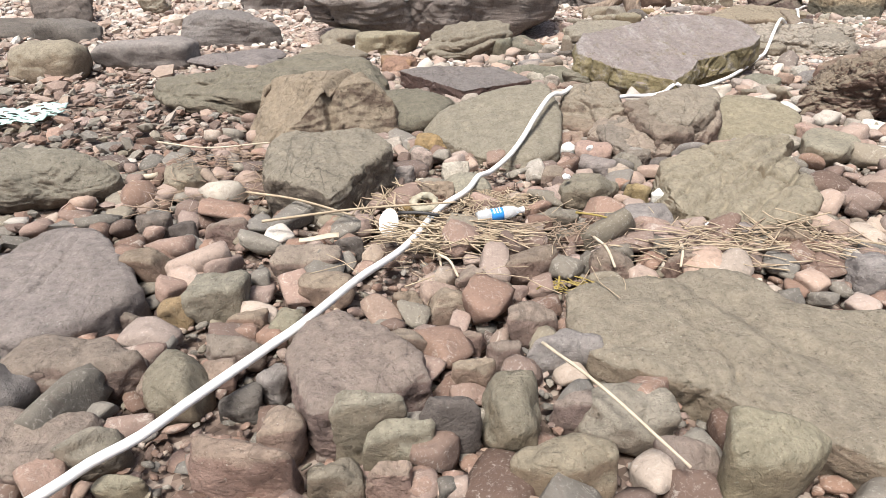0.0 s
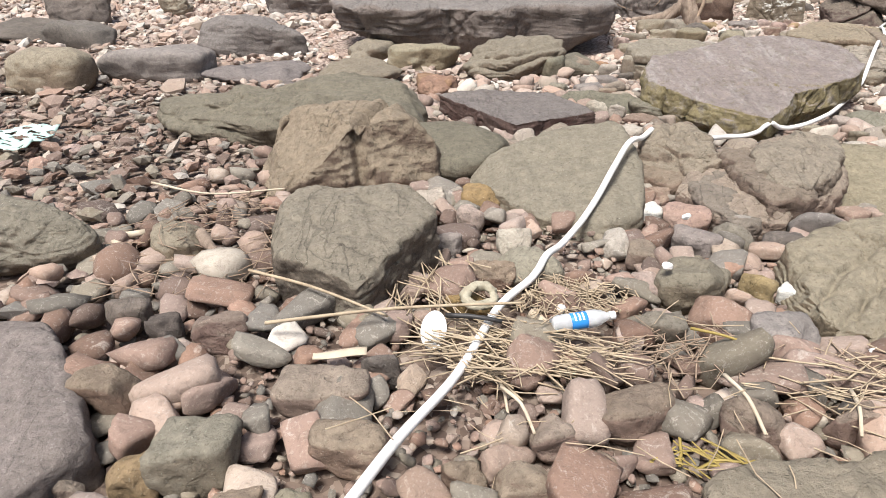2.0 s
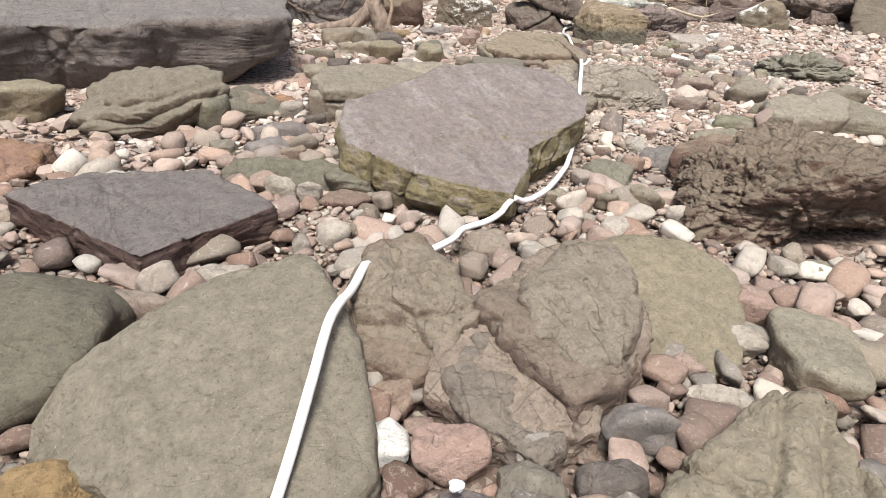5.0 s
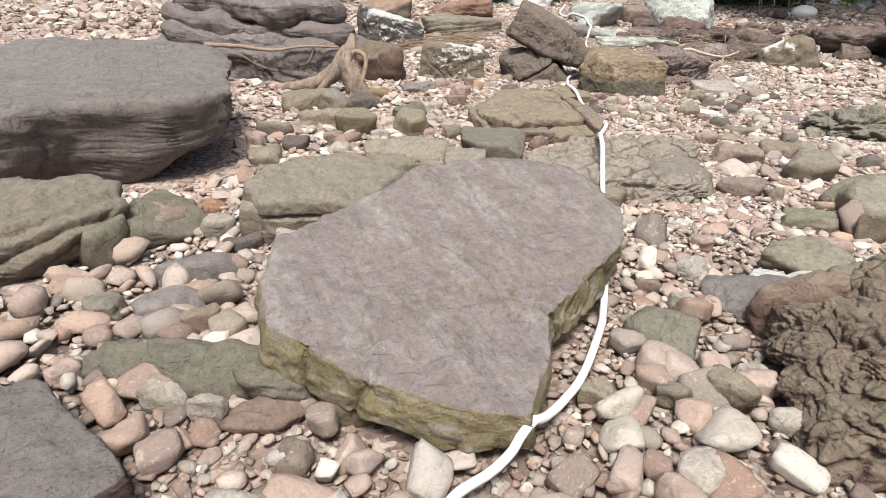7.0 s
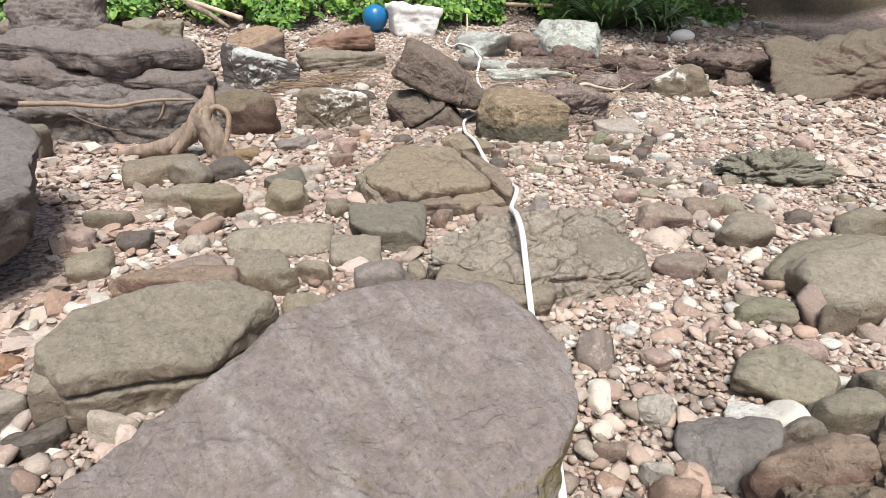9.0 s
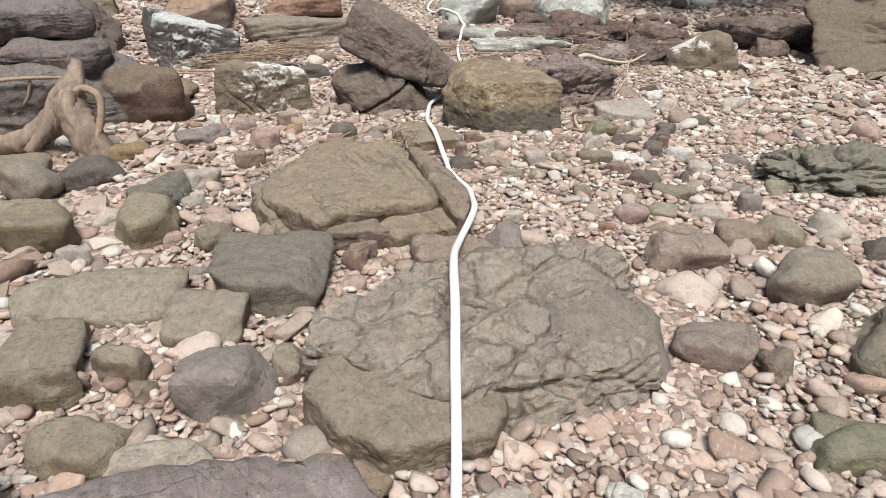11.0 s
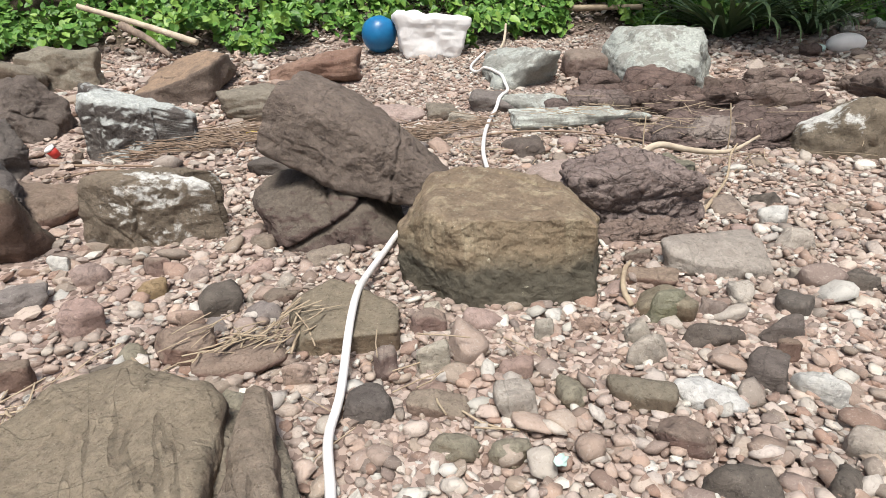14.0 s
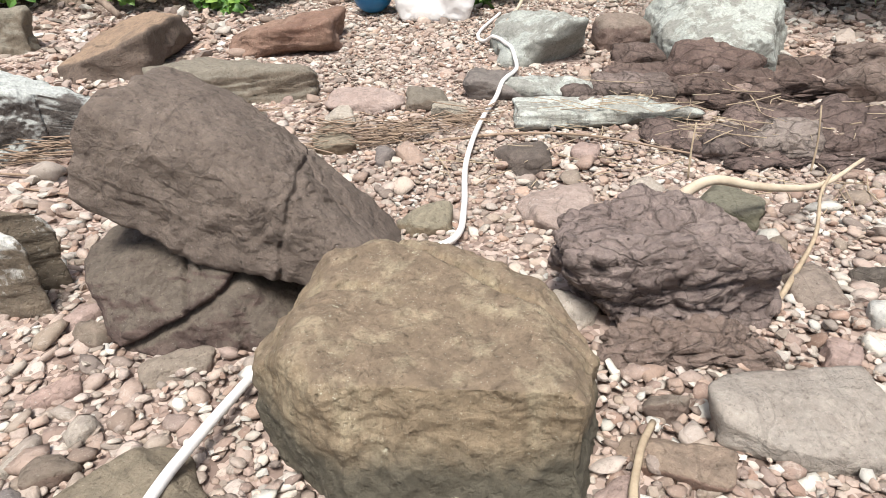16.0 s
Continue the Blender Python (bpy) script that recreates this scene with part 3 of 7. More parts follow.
# ---- the beach ----
xs = np.concatenate(([-900, -300, -90, -30, -12], np.arange(-6, 17, 0.12), [22, 40, 110, 320, 900]))
ys = np.concatenate(([-900, -300, -90, -25, -7], np.arange(-2, 22, 0.12), [28, 60, 160, 400, 900]))
gx, gy = np.meshgrid(xs, ys)
flat = np.stack((gx.ravel(), gy.ravel(), 0 * gx.ravel()), axis=1)
flat[:, 2] = rise(flat[:, 0], flat[:, 1]) - 0.046 + 0.042 * np.clip((0.4 * flat[:, 0] + 0.9 * flat[:, 1] - 4.2) / 3.0, 0, 1) + 0.014 * fractal(flat * 2.3, 4, 3)
idx = np.arange(len(flat)).reshape(gx.shape)
quads = np.stack((idx[:-1, :-1], idx[:-1, 1:], idx[1:, 1:], idx[1:, :-1]), axis=-1).reshape(-1, 4)
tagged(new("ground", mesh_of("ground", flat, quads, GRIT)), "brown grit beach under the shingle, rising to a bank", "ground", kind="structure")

# ---- boulders and larger stones ----
carved("boulder", "large heart-shaped mauve-grey plate boulder tilted forward", [(1.20, 5.80), (1.30, 6.04), (1.63, 6.22), (2.07, 6.40), (2.40, 6.45), (2.88, 6.28), (2.90, 5.84), (2.72, 5.60), (2.44, 5.43), (2.14, 5.28), (2.01, 5.08), (1.84, 4.90), (1.62, 5.01), (1.40, 5.20), (1.17, 5.55)],
       (0.30, 0.007, 0.165), PLATE, sub=7, seed=84, p=40, flare=0.02, foot=-0.18, soft=1, cracks=5, chips=0.014, rough=0.012)
carved("boulder", "dark flat slab with ragged broken edge", [(-0.42, 5.62), (-0.28, 5.74), (-0.08, 5.80), (0.46, 5.71), (0.73, 5.15), (0.14, 4.84)],
       (0.14, 0.0, 0.0), SLATE, sub=6, seed=83, p=44, foot=-0.04, soft=0, cracks=2, chips=0.006, rough=0.006, strata=0.008)
carved("boulder", "smooth olive boulder crossed by the white hose", [(0.71, 3.54), (0.43, 3.46), (0.22, 3.57), (0.0, 3.80), (-0.18, 4.02), (-0.10, 4.16), (0.10, 4.28), (0.32, 4.40), (0.74, 4.44), (0.80, 4.0)],
       (0.165, 0.10, 0.27), OLIVE, sub=6, seed=79, p=9, foot=0.03, soft=7, planes=((200, 50, -0.06, 4.05, 0.11), (265, 28, 0.43, 3.53, 0.06)), cracks=1, chips=0.006, rough=0.012)
carved("boulder", "rounded dark olive-brown boulder beside twisted rock", [(0.82, 4.28), (0.96, 4.46), (1.20, 4.40), (1.22, 3.98), (0.97, 3.83), (0.77, 4.04)],
       (0.25, 0.03, 0.10), TWISTED, sub=6, seed=80, p=7, foot=0.05, soft=6, planes=((235, 40, 0.90, 3.98, 0.12),), cracks=2, chips=0.02, rough=0.02, cells=((3.5, 0.016, 0.022),))
carved("boulder", "twisted olive-brown boulder with deep folds", [(1.03, 3.97), (1.37, 4.13), (1.56, 4.23), (1.80, 4.21), (1.84, 3.93), (1.71, 3.72), (1.37, 3.49), (1.20, 3.50), (1.07, 3.55), (0.91, 3.80)],
       (0.170, 0.07, 0.24), TWISTED, sub=7, seed=81, p=8, foot=0.05, soft=5, cracks=4, chips=0.025, rough=0.03,
       lobes=(([(1.35, 4.03), (1.66, 4.19), (1.85, 4.18), (1.81, 3.95), (1.68, 3.75), (1.47, 3.58), (1.36, 3.64), (1.30, 3.80)], (0.265, 0.02, 0.14), 0.05), ([(1.19, 4.06), (1.51, 4.17), (1.55, 3.84), (1.77, 3.89), (1.52, 3.60), (1.29, 3.54), (1.25, 3.78)], (0.21, 0.02, 0.16), 0.05), ([(0.96, 3.82), (1.15, 3.96), (1.29, 3.94), (1.32, 3.68), (1.24, 3.47), (1.13, 3.44), (1.02, 3.61)], (0.13, -0.05, 0.2), 0.08), ([(0.96, 4.49), (1.17, 4.51), (1.21, 4.29), (1.20, 4.09), (0.92, 3.83), (0.76, 4.01), (0.79, 4.18)], (0.2, 0.1, 0.25), 0.08),))
carved("boulder", "green-stained flat boulder leaning in shingle", [(1.98, 4.38), (2.31, 4.28), (2.41, 4.02), (2.28, 3.82), (2.02, 3.57), (1.67, 3.76)],
       (0.115, 0.06, 0.22), OLIVE, sub=5, seed=82, p=12, soft=3, chips=0.01, rough=0.015)
carved("boulder", "ribbed olive-grey boulder with purple flank", [(1.13, 2.77), (1.18, 3.12), (1.45, 3.28), (1.85, 3.37), (1.99, 3.29), (1.88, 3.12), (1.82, 2.90), (1.79, 2.62), (1.69, 2.49), (1.36, 2.42), (1.16, 2.48)],
       (0.17, 0.09, 0.14), OLIVE, sub=7, seed=76, p=8, soft=5, foot=0.04, planes=((240, 35, 1.25, 2.55, 0.05),), cracks=4, chips=0.025, rough=0.025,
       grooves=((-0.62, 0.72, 0.3, 0.0, 0.016, 0.030), (-0.62, 0.72, 0.3, 0.10, 0.014, 0.024), (-0.62, 0.72, 0.3, -0.13, 0.016, 0.030), (-0.62, 0.72, 0.3, 0.21, 0.014, 0.024), (0.8, 0.5, 0.2, 0.08, 0.012, 0.030)))
carved("boulder", "squarish olive-brown block boulder with pitted side", [(-1.0, 3.16), (-0.91, 3.36), (-0.42, 3.44), (-0.26, 3.20), (-0.54, 2.68), (-0.91, 2.88)],
       (0.255, 0.0, 0.14), BLOCK, sub=6, seed=77, p=22, foot=0.03, soft=3, planes=((300, 62, -0.52, 2.80, 0.20), (200, 40, -0.93, 3.0, 0.20)), cracks=2, chips=0.014, rough=0.014)
carved("boulder", "angular olive-brown block boulder with sharp ridge", [(-1.42, 4.18), (-1.22, 4.38), (-0.85, 4.46), (-0.50, 4.42), (-0.32, 4.26), (-0.35, 4.08), (-0.62, 3.94), (-0.90, 3.90), (-1.26, 3.84)],
       (0.39, 0.0, 0.05), BLOCK, sub=6, seed=78, p=26, soft=1, planes=((228, 48, -0.92, 4.12, 0.37), (205, 30, -1.27, 4.2, 0.2), (290, 18, -0.6, 4.02, 0.2), (20, 40, -0.45, 4.2, 0.32)), cracks=3, chips=0.018, rough=0.014,
       grooves=((0.9, -0.35, 0.2, 0.18, 0.03, 0.07), (0.55, -0.8, 0.1, 0.05, 0.008, 0.02)))
carved("boulder", "huge dark layered slab boulder with overhanging edge", [(-1.80, 8.15), (-1.35, 7.82), (-0.85, 7.72), (-0.45, 7.86), (0.05, 7.68), (0.45, 7.86), (1.10, 7.74), (1.44, 8.02), (1.55, 9.15), (0.7, 9.9), (-1.0, 9.7), (-1.9, 8.9)],
       (0.55, 0.0, 0.06), LEDGE, sub=6, seed=94, p=34, flare=-0.05, foot=-0.42, soft=3, strata=0.006, cracks=6, chips=0.022, rough=0.016)
carved("boulder", "olive block boulder with rounded top step", [(1.26, 6.90), (1.42, 7.06), (1.70, 7.12), (2.05, 7.06), (2.20, 6.92), (1.82, 6.60), (1.58, 6.68), (1.34, 6.70)],
       (0.27, -0.05, 0.25), OLIVE, sub=6, seed=120, p=10, soft=4, foot=0.03, cracks=1, chips=0.012, grooves=((0.1, 0.2, 1, 0.08, 0.010, 0.03),))
carved("boulder", "crumpled olive boulder with wrinkled surface under the hose", [(3.01, 6.95), (3.12, 7.09), (3.40, 7.13), (3.70, 7.16), (4.14, 7.03), (4.32, 6.83), (4.18, 6.62), (4.09, 6.42), (3.95, 6.31), (3.60, 6.31), (3.26, 6.54)],
       (0.19, 0.02, 0.16), WRINKLED, sub=7, seed=169, p=9, soft=3, foot=0.04, planes=((255, 35, 3.6, 6.42, 0.08),), cracks=4, crease=0.022, chips=0.022, rough=0.03, cells=((4.5, 0.012, 0.026), (10, 0.006, 0.012)))
carved("boulder", "smooth olive ledge at foot of crumpled boulder", [(2.95, 6.82), (3.08, 6.94), (3.30, 6.85), (3.46, 6.70), (3.49, 6.49), (3.36, 6.39), (3.09, 6.49), (2.99, 6.62)],
       (0.135, 0.0, 0.10), OLIVE, sub=6, seed=170, p=8, soft=5, foot=0.05, cracks=1, chips=0.008, rough=0.012)
carved("boulder", "large olive boulder with long parallel grooves", [(3.29, 8.20), (3.34, 8.44), (3.50, 8.54), (3.80, 8.74), (4.0, 8.72), (4.33, 8.43), (4.37, 7.95), (4.15, 7.64), (3.75, 7.63), (3.45, 7.85), (3.32, 8.0)],
       (0.135, 0.0, 0.08), TWISTED, sub=7, seed=171, p=9, soft=4, foot=0.04, planes=((235, 45, 3.48, 7.98, 0.10), (20, 50, 4.30, 8.2, 0.13)), cracks=3, chips=0.014, rough=0.014,
       lobes=(([(3.34, 8.16), (3.36, 8.33), (3.55, 8.46), (3.83, 8.73), (3.98, 8.72), (4.23, 8.43), (4.05, 7.74), (3.93, 7.73), (3.60, 7.82), (3.43, 7.80)], (0.205, 0.02, 0.04), 0.06), ([(4.28, 8.49), (4.37, 8.43), (4.30, 7.98), (4.22, 7.71), (4.06, 7.50), (4.00, 7.56), (4.13, 7.95)], (0.18, 0.0, 0.03), 0.06), ([(3.44, 7.96), (3.63, 7.99), (3.73, 7.83), (3.75, 7.66), (3.47, 7.77)], (0.12, 0.0, 0.1), 0.06), ([(3.69, 7.76), (3.96, 7.81), (4.13, 7.71), (4.03, 7.55), (3.75, 7.61)], (0.11, 0.05, 0.12), 0.06),))
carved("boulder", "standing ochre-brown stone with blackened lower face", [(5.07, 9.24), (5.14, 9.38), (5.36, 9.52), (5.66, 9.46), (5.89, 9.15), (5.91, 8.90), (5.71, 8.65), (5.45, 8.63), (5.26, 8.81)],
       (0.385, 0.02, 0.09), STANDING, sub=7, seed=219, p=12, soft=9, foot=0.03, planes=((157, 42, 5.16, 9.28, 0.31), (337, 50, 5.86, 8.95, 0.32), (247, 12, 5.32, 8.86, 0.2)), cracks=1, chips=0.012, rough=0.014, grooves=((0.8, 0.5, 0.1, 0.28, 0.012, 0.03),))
carved("boulder", "brown boulder with white lichen patches", [(3.70, 10.43), (3.95, 10.24), (4.24, 10.33), (4.51, 10.37), (4.44, 10.15), (4.25, 10.33), (4.05, 10.49), (3.75, 10.44), (3.66, 10.46)],
       (0.37, -0.05, 0.08), PATCHY, sub=6, seed=217, p=8, soft=5, foot=0.05, cracks=2, chips=0.016, rough=0.02)
carved("boulder", "dark boulder with pale grey lichen on its sloping top", [(3.58, 12.59), (3.78, 12.16), (4.13, 12.06), (4.45, 12.11), (4.40, 11.96), (4.13, 12.02), (3.81, 11.98), (3.60, 12.16)],
       (0.40, -0.28, 0.10), LICHEN, sub=6, seed=216, p=12, soft=5, foot=0.04, cracks=2, chips=0.012, rough=0.015)
rock("boulder", "pair of dark reddish-brown rounded rocks under leaning slab", 4.92, 10.00, 0.83, 0.60, 0.40, -19, DARKRED, sub=6, seed=218, p=8, cuts=((-0.3, -0.5, 0.8, 0.75), (0.7, -0.2, 0.6, 0.7)), cracks=3, grooves=((-0.45, -0.1, 0.9, 0.02, 0.012, 0.05), (1, 0, 0.2, 0.08, 0.008, 0.03)))
carved("bedrock", "broad flat olive-grey bedrock shelf with a long crack", [(0.48, 1.92), (0.73, 2.00), (1.03, 2.04), (1.16, 1.98), (1.29, 1.73), (1.53, 1.71), (1.95, 1.55), (1.75, 1.05), (1.20, 1.02), (0.80, 1.35), (0.66, 1.43), (0.49, 1.52), (0.44, 1.73)],
       (0.115, 0.02, 0.03), OLIVE, sub=6, seed=11, p=12, soft=6, foot=0.05, deep=0.15, cracks=3, chips=0.006, rough=0.012, grooves=((0.85, 0.5, 0, 0.06, 0.05, 0.025),))
carved("boulder", "reddish-brown flat-topped boulder with a broken notch", [(-0.49, 1.49), (-0.44, 1.65), (-0.35, 1.70), (-0.18, 1.60), (-0.04, 1.46), (-0.01, 1.36), (-0.09, 1.32), (-0.22, 1.22), (-0.35, 1.20), (-0.43, 1.33)],
       (0.17, 0.0, 0.05), BROWN, sub=6, seed=15, p=9, soft=4, foot=0.03, planes=((300, 45, -0.12, 1.32, 0.15),), cracks=1, chips=0.012, rough=0.014)
carved("boulder", "broad smooth grey boulder half buried in cobbles", [(-1.91, 2.24), (-1.84, 2.52), (-1.63, 2.53), (-1.38, 2.25), (-1.16, 1.97), (-1.18, 1.88), (-1.32, 1.73), (-1.47, 1.61), (-2.0, 1.8), (-2.15, 2.2)],
       (0.13, 0.0, 0.02), MAUVE, sub=6, seed=14, p=7, soft=8, foot=0.04, cracks=1, chips=0.006, rough=0.012)
rock("stone", "rounded olive boulder with rusty underside against bedrock", 0.88, 1.09, 0.32, 0.21, 0.26, 1, OLIVE, sub=5, seed=13, p=6, cuts=((0.0, -0.3, 0.95, 0.8),), chips=0.01)
rock("boulder", "brown angular slab among cobbles", -1.18, 1.52, 0.48, 0.23, 0.14, 1, BROWN, sub=5, seed=16, p=8, cuts=((0.8, -0.6, 0, 0.8),), cracks=1)
rock("boulder", "mauve-brown tilted slab half buried", -1.18, 1.18, 0.42, 0.25, 0.12, 1, BROWN, sub=5, seed=17, p=8)
rock("stone", "mauve-grey worn cobble in the shingle", -1.41, 1.43, 0.26, 0.24, 0.19, 1, MAUVE, sub=4, seed=18)
rock("stone", "smooth olive-grey sandstone cobble in the shingle", -0.98, 1.17, 0.18, 0.10, 0.13, 1, OLIVE, sub=4, seed=19)
rock("stone", "smooth olive-grey sandstone cobble in the shingle", -0.84, 1.45, 0.21, 0.25, 0.12, 1, OLIVE, sub=4, seed=20)
rock("stone", "reddish-brown worn cobble in the shingle", -0.71, 1.63, 0.20, 0.10, 0.10, 1, BROWN, sub=4, seed=21)
rock("stone", "dark grey-brown worn stone among pebbles", -0.62, 1.39, 0.14, 0.08, 0.08, 1, DARK, sub=4, seed=22)
rock("stone", "smooth olive-grey sandstone cobble in the shingle", -0.19, 1.23, 0.22, 0.08, 0.19, 1, OLIVE, sub=4, seed=23)
rock("stone", "reddish-brown worn cobble in the shingle", -0.44, 1.22, 0.15, 0.14, 0.13, 1, BROWN, sub=4, seed=24)
rock("stone", "smooth olive-grey sandstone cobble in the shingle", -0.11, 1.16, 0.21, 0.07, 0.13, 1, OLIVE, sub=4, seed=25)
rock("stone", "dark grey-brown worn stone among pebbles", 0.03, 1.23, 0.20, 0.08, 0.17, 1, DARK, sub=4, seed=26)
rock("stone", "smooth olive-grey sandstone cobble in the shingle", 0.22, 1.27, 0.19, 0.23, 0.15, 1, OLIVE, sub=4, seed=27)
rock("stone", "smooth olive-grey sandstone cobble in the shingle", 0.32, 1.06, 0.30, 0.12, 0.15, 1, OLIVE, sub=4, seed=28)
rock("stone", "smooth olive-grey sandstone cobble in the shingle", 0.55, 1.28, 0.30, 0.17, 0.14, 1, OLIVE, sub=4, seed=29)
rock("stone", "mauve-grey worn cobble in the shingle", 0.42, 1.59, 0.26, 0.09, 0.11, 1, MAUVE, sub=4, seed=30)
rock("stone", "reddish-brown worn cobble in the shingle", -0.52, 1.06, 0.33, 0.11, 0.19, 1, BROWN, sub=4, seed=31)
rock("stone", "smooth olive-grey sandstone cobble in the shingle", -0.26, 1.07, 0.16, 0.10, 0.10, 1, OLIVE, sub=4, seed=32)
rock("stone", "reddish-brown worn cobble in the shingle", -0.13, 1.05, 0.14, 0.05, 0.10, 1, BROWN, sub=4, seed=33)
rock("stone", "reddish-brown worn cobble in the shingle", 0.68, 1.11, 0.17, 0.13, 0.10, 1, BROWN, sub=4, seed=34)
rock("stone", "smooth olive-grey sandstone cobble in the shingle", -0.88, 1.99, 0.25, 0.22, 0.12, 1, OLIVE, sub=4, seed=35)
rock("stone", "reddish-brown worn cobble in the shingle", -0.58, 2.27, 0.30, 0.17, 0.10, 1, BROWN, sub=4, seed=36)
rock("stone", "ochre-stained rough stone among cobbles", -1.03, 1.92, 0.16, 0.13, 0.09, 1, OCHRE, sub=4, seed=37)
rock("stone", "smooth olive-grey sandstone cobble in the shingle", -0.57, 1.79, 0.15, 0.13, 0.08, 1, OLIVE, sub=4, seed=38)
rock("stone", "reddish-brown worn cobble in the shingle", 0.05, 1.92, 0.22, 0.10, 0.09, 1, BROWN, sub=4, seed=39)
rock("stone", "reddish-brown worn cobble in the shingle", 0.34, 1.76, 0.20, 0.12, 0.12, 1, BROWN, sub=4, seed=40)
rock("stone", "reddish-brown worn cobble in the shingle", 0.37, 2.21, 0.26, 0.20, 0.11, 1, BROWN, sub=4, seed=41)
rock("stone", "reddish-brown worn cobble in the shingle", 0.72, 2.17, 0.19, 0.14, 0.11, 1, BROWN, sub=4, seed=42)
rock("stone", "smooth olive-grey sandstone cobble in the shingle", 0.56, 2.68, 0.23, 0.15, 0.09, 1, OLIVE, sub=4, seed=43)
rock("stone", "reddish-brown worn cobble in the shingle", -0.73, 1.83, 0.16, 0.10, 0.08, 1, BROWN, sub=4, seed=44)
rock("stone", "reddish-brown worn cobble in the shingle", -0.46, 2.03, 0.22, 0.13, 0.09, 1, BROWN, sub=4, seed=45)
rock("stone", "smooth olive-grey sandstone cobble in the shingle", -0.85, 1.06, 0.15, 0.05, 0.07, 1, OLIVE, sub=4, seed=46)
rock("stone", "reddish-brown worn cobble in the shingle", -1.26, 2.24, 0.19, 0.18, 0.13, 1, BROWN, sub=4, seed=47)
rock("stone", "smooth olive-grey sandstone cobble in the shingle", -1.47, 3.22, 0.25, 0.25, 0.13, 1, OLIVE, sub=4, seed=48)
rock("stone", "reddish-brown worn cobble in the shingle", -0.13, 1.65, 0.20, 0.08, 0.10, 1, BROWN, sub=4, seed=50)
rock("stone", "reddish-brown worn cobble in the shingle", 0.11, 1.69, 0.12, 0.05, 0.07, 1, BROWN, sub=4, seed=51)
rock("stone", "reddish-brown worn cobble in the shingle", 0.22, 1.61, 0.13, 0.09, 0.08, 1, BROWN, sub=4, seed=52)
rock("stone", "reddish-brown worn cobble in the shingle", 0.11, 1.48, 0.16, 0.06, 0.10, 1, BROWN, sub=4, seed=53)
rock("stone", "reddish-brown worn cobble in the shingle", 0.40, 1.32, 0.13, 0.08, 0.10, 1, BROWN, sub=4, seed=54)
rock("stone", "reddish-brown worn cobble in the shingle", -0.13, 1.95, 0.13, 0.08, 0.08, 1, BROWN, sub=4, seed=55)
rock("stone", "reddish-brown worn cobble in the shingle", 0.23, 1.97, 0.10, 0.12, 0.09, 1, BROWN, sub=4, seed=56)
rock("stone", "reddish-brown worn cobble in the shingle", 0.12, 2.10, 0.15, 0.11, 0.08, 1, BROWN, sub=4, seed=57)
rock("stone", "reddish-brown worn cobble in the shingle", -0.73, 1.52, 0.12, 0.08, 0.08, 1, BROWN, sub=4, seed=58)
rock("stone", "mauve-grey worn cobble in the shingle", -0.53, 1.46, 0.10, 0.11, 0.10, 1, MAUVE, sub=4, seed=59)
rock("stone", "reddish-brown worn cobble in the shingle", -0.94, 1.49, 0.11, 0.11, 0.08, 1, BROWN, sub=4, seed=60)
rock("stone", "reddish-brown worn cobble in the shingle", -1.21, 1.87, 0.12, 0.06, 0.06, 1, BROWN, sub=4, seed=61)
rock("stone", "mauve-grey worn cobble in the shingle", 0.99, 2.62, 0.24, 0.17, 0.10, 1, MAUVE, sub=4, seed=62)
rock("stone", "reddish-brown worn cobble in the shingle", 1.53, 2.36, 0.22, 0.08, 0.10, 1, BROWN, sub=4, seed=63)
rock("stone", "mauve-grey worn cobble in the shingle", 1.71, 2.06, 0.15, 0.18, 0.11, 1, MAUVE, sub=4, seed=64)
rock("stone", "reddish-brown worn cobble in the shingle", 1.01, 2.18, 0.16, 0.07, 0.10, 1, BROWN, sub=4, seed=65)
rock("stone", "dark grey-brown worn stone among pebbles", -1.26, 2.60, 0.14, 0.10, 0.09, 1, DARK, sub=4, seed=66)
rock("stone", "dark grey-brown worn stone among pebbles", -1.44, 2.67, 0.17, 0.10, 0.09, 1, DARK, sub=4, seed=67)
rock("stone", "reddish-brown worn cobble in the shingle", -1.04, 2.60, 0.20, 0.12, 0.10, 1, BROWN, sub=4, seed=68)
rock("stone", "ochre-stained rough stone among cobbles", -0.14, 2.82, 0.20, 0.07, 0.06, 1, OCHRE, sub=4, seed=69)
rock("stone", "reddish-brown worn cobble in the shingle", -0.51, 1.75, 0.11, 0.04, 0.06, 1, BROWN, sub=4, seed=72)
rock("stone", "dark grey-brown worn stone among pebbles", -0.42, 2.38, 0.14, 0.05, 0.10, 1, DARK, sub=4, seed=73)
rock("stone", "reddish-brown worn cobble in the shingle", -0.27, 1.49, 0.11, 0.04, 0.10, 1, BROWN, sub=4, seed=74)
rock("boulder", "large olive rounded boulder with undercut side", -2.37, 3.16, 1.16, 0.48, 0.25, 1, DEEPOLIVE, sub=6, seed=75, p=7, cuts=((0, -0.6, -0.5, 0.8),), cracks=1)
rock("boulder", "smooth olive boulder beside angular block", -0.28, 4.47, 0.76, 0.92, 0.24, -11, DEEPOLIVE, sub=5, seed=85, p=6, cuts=((-0.1, -0.4, 0.9, 0.75),), chips=0.01)
rock("boulder", "long low olive boulder with scalloped flank", -1.55, 5.27, 2.11, 0.95, 0.36, 1, DEEPOLIVE, sub=6, seed=86, p=6, cuts=((-0.3, -0.35, 0.88, 0.7),), cracks=2, fold=0.03)
rock("boulder", "smooth olive-grey sandstone cobble in the shingle", -1.25, 6.85, 0.90, 0.87, 0.15, 1, OLIVE, sub=5, seed=87, p=5)
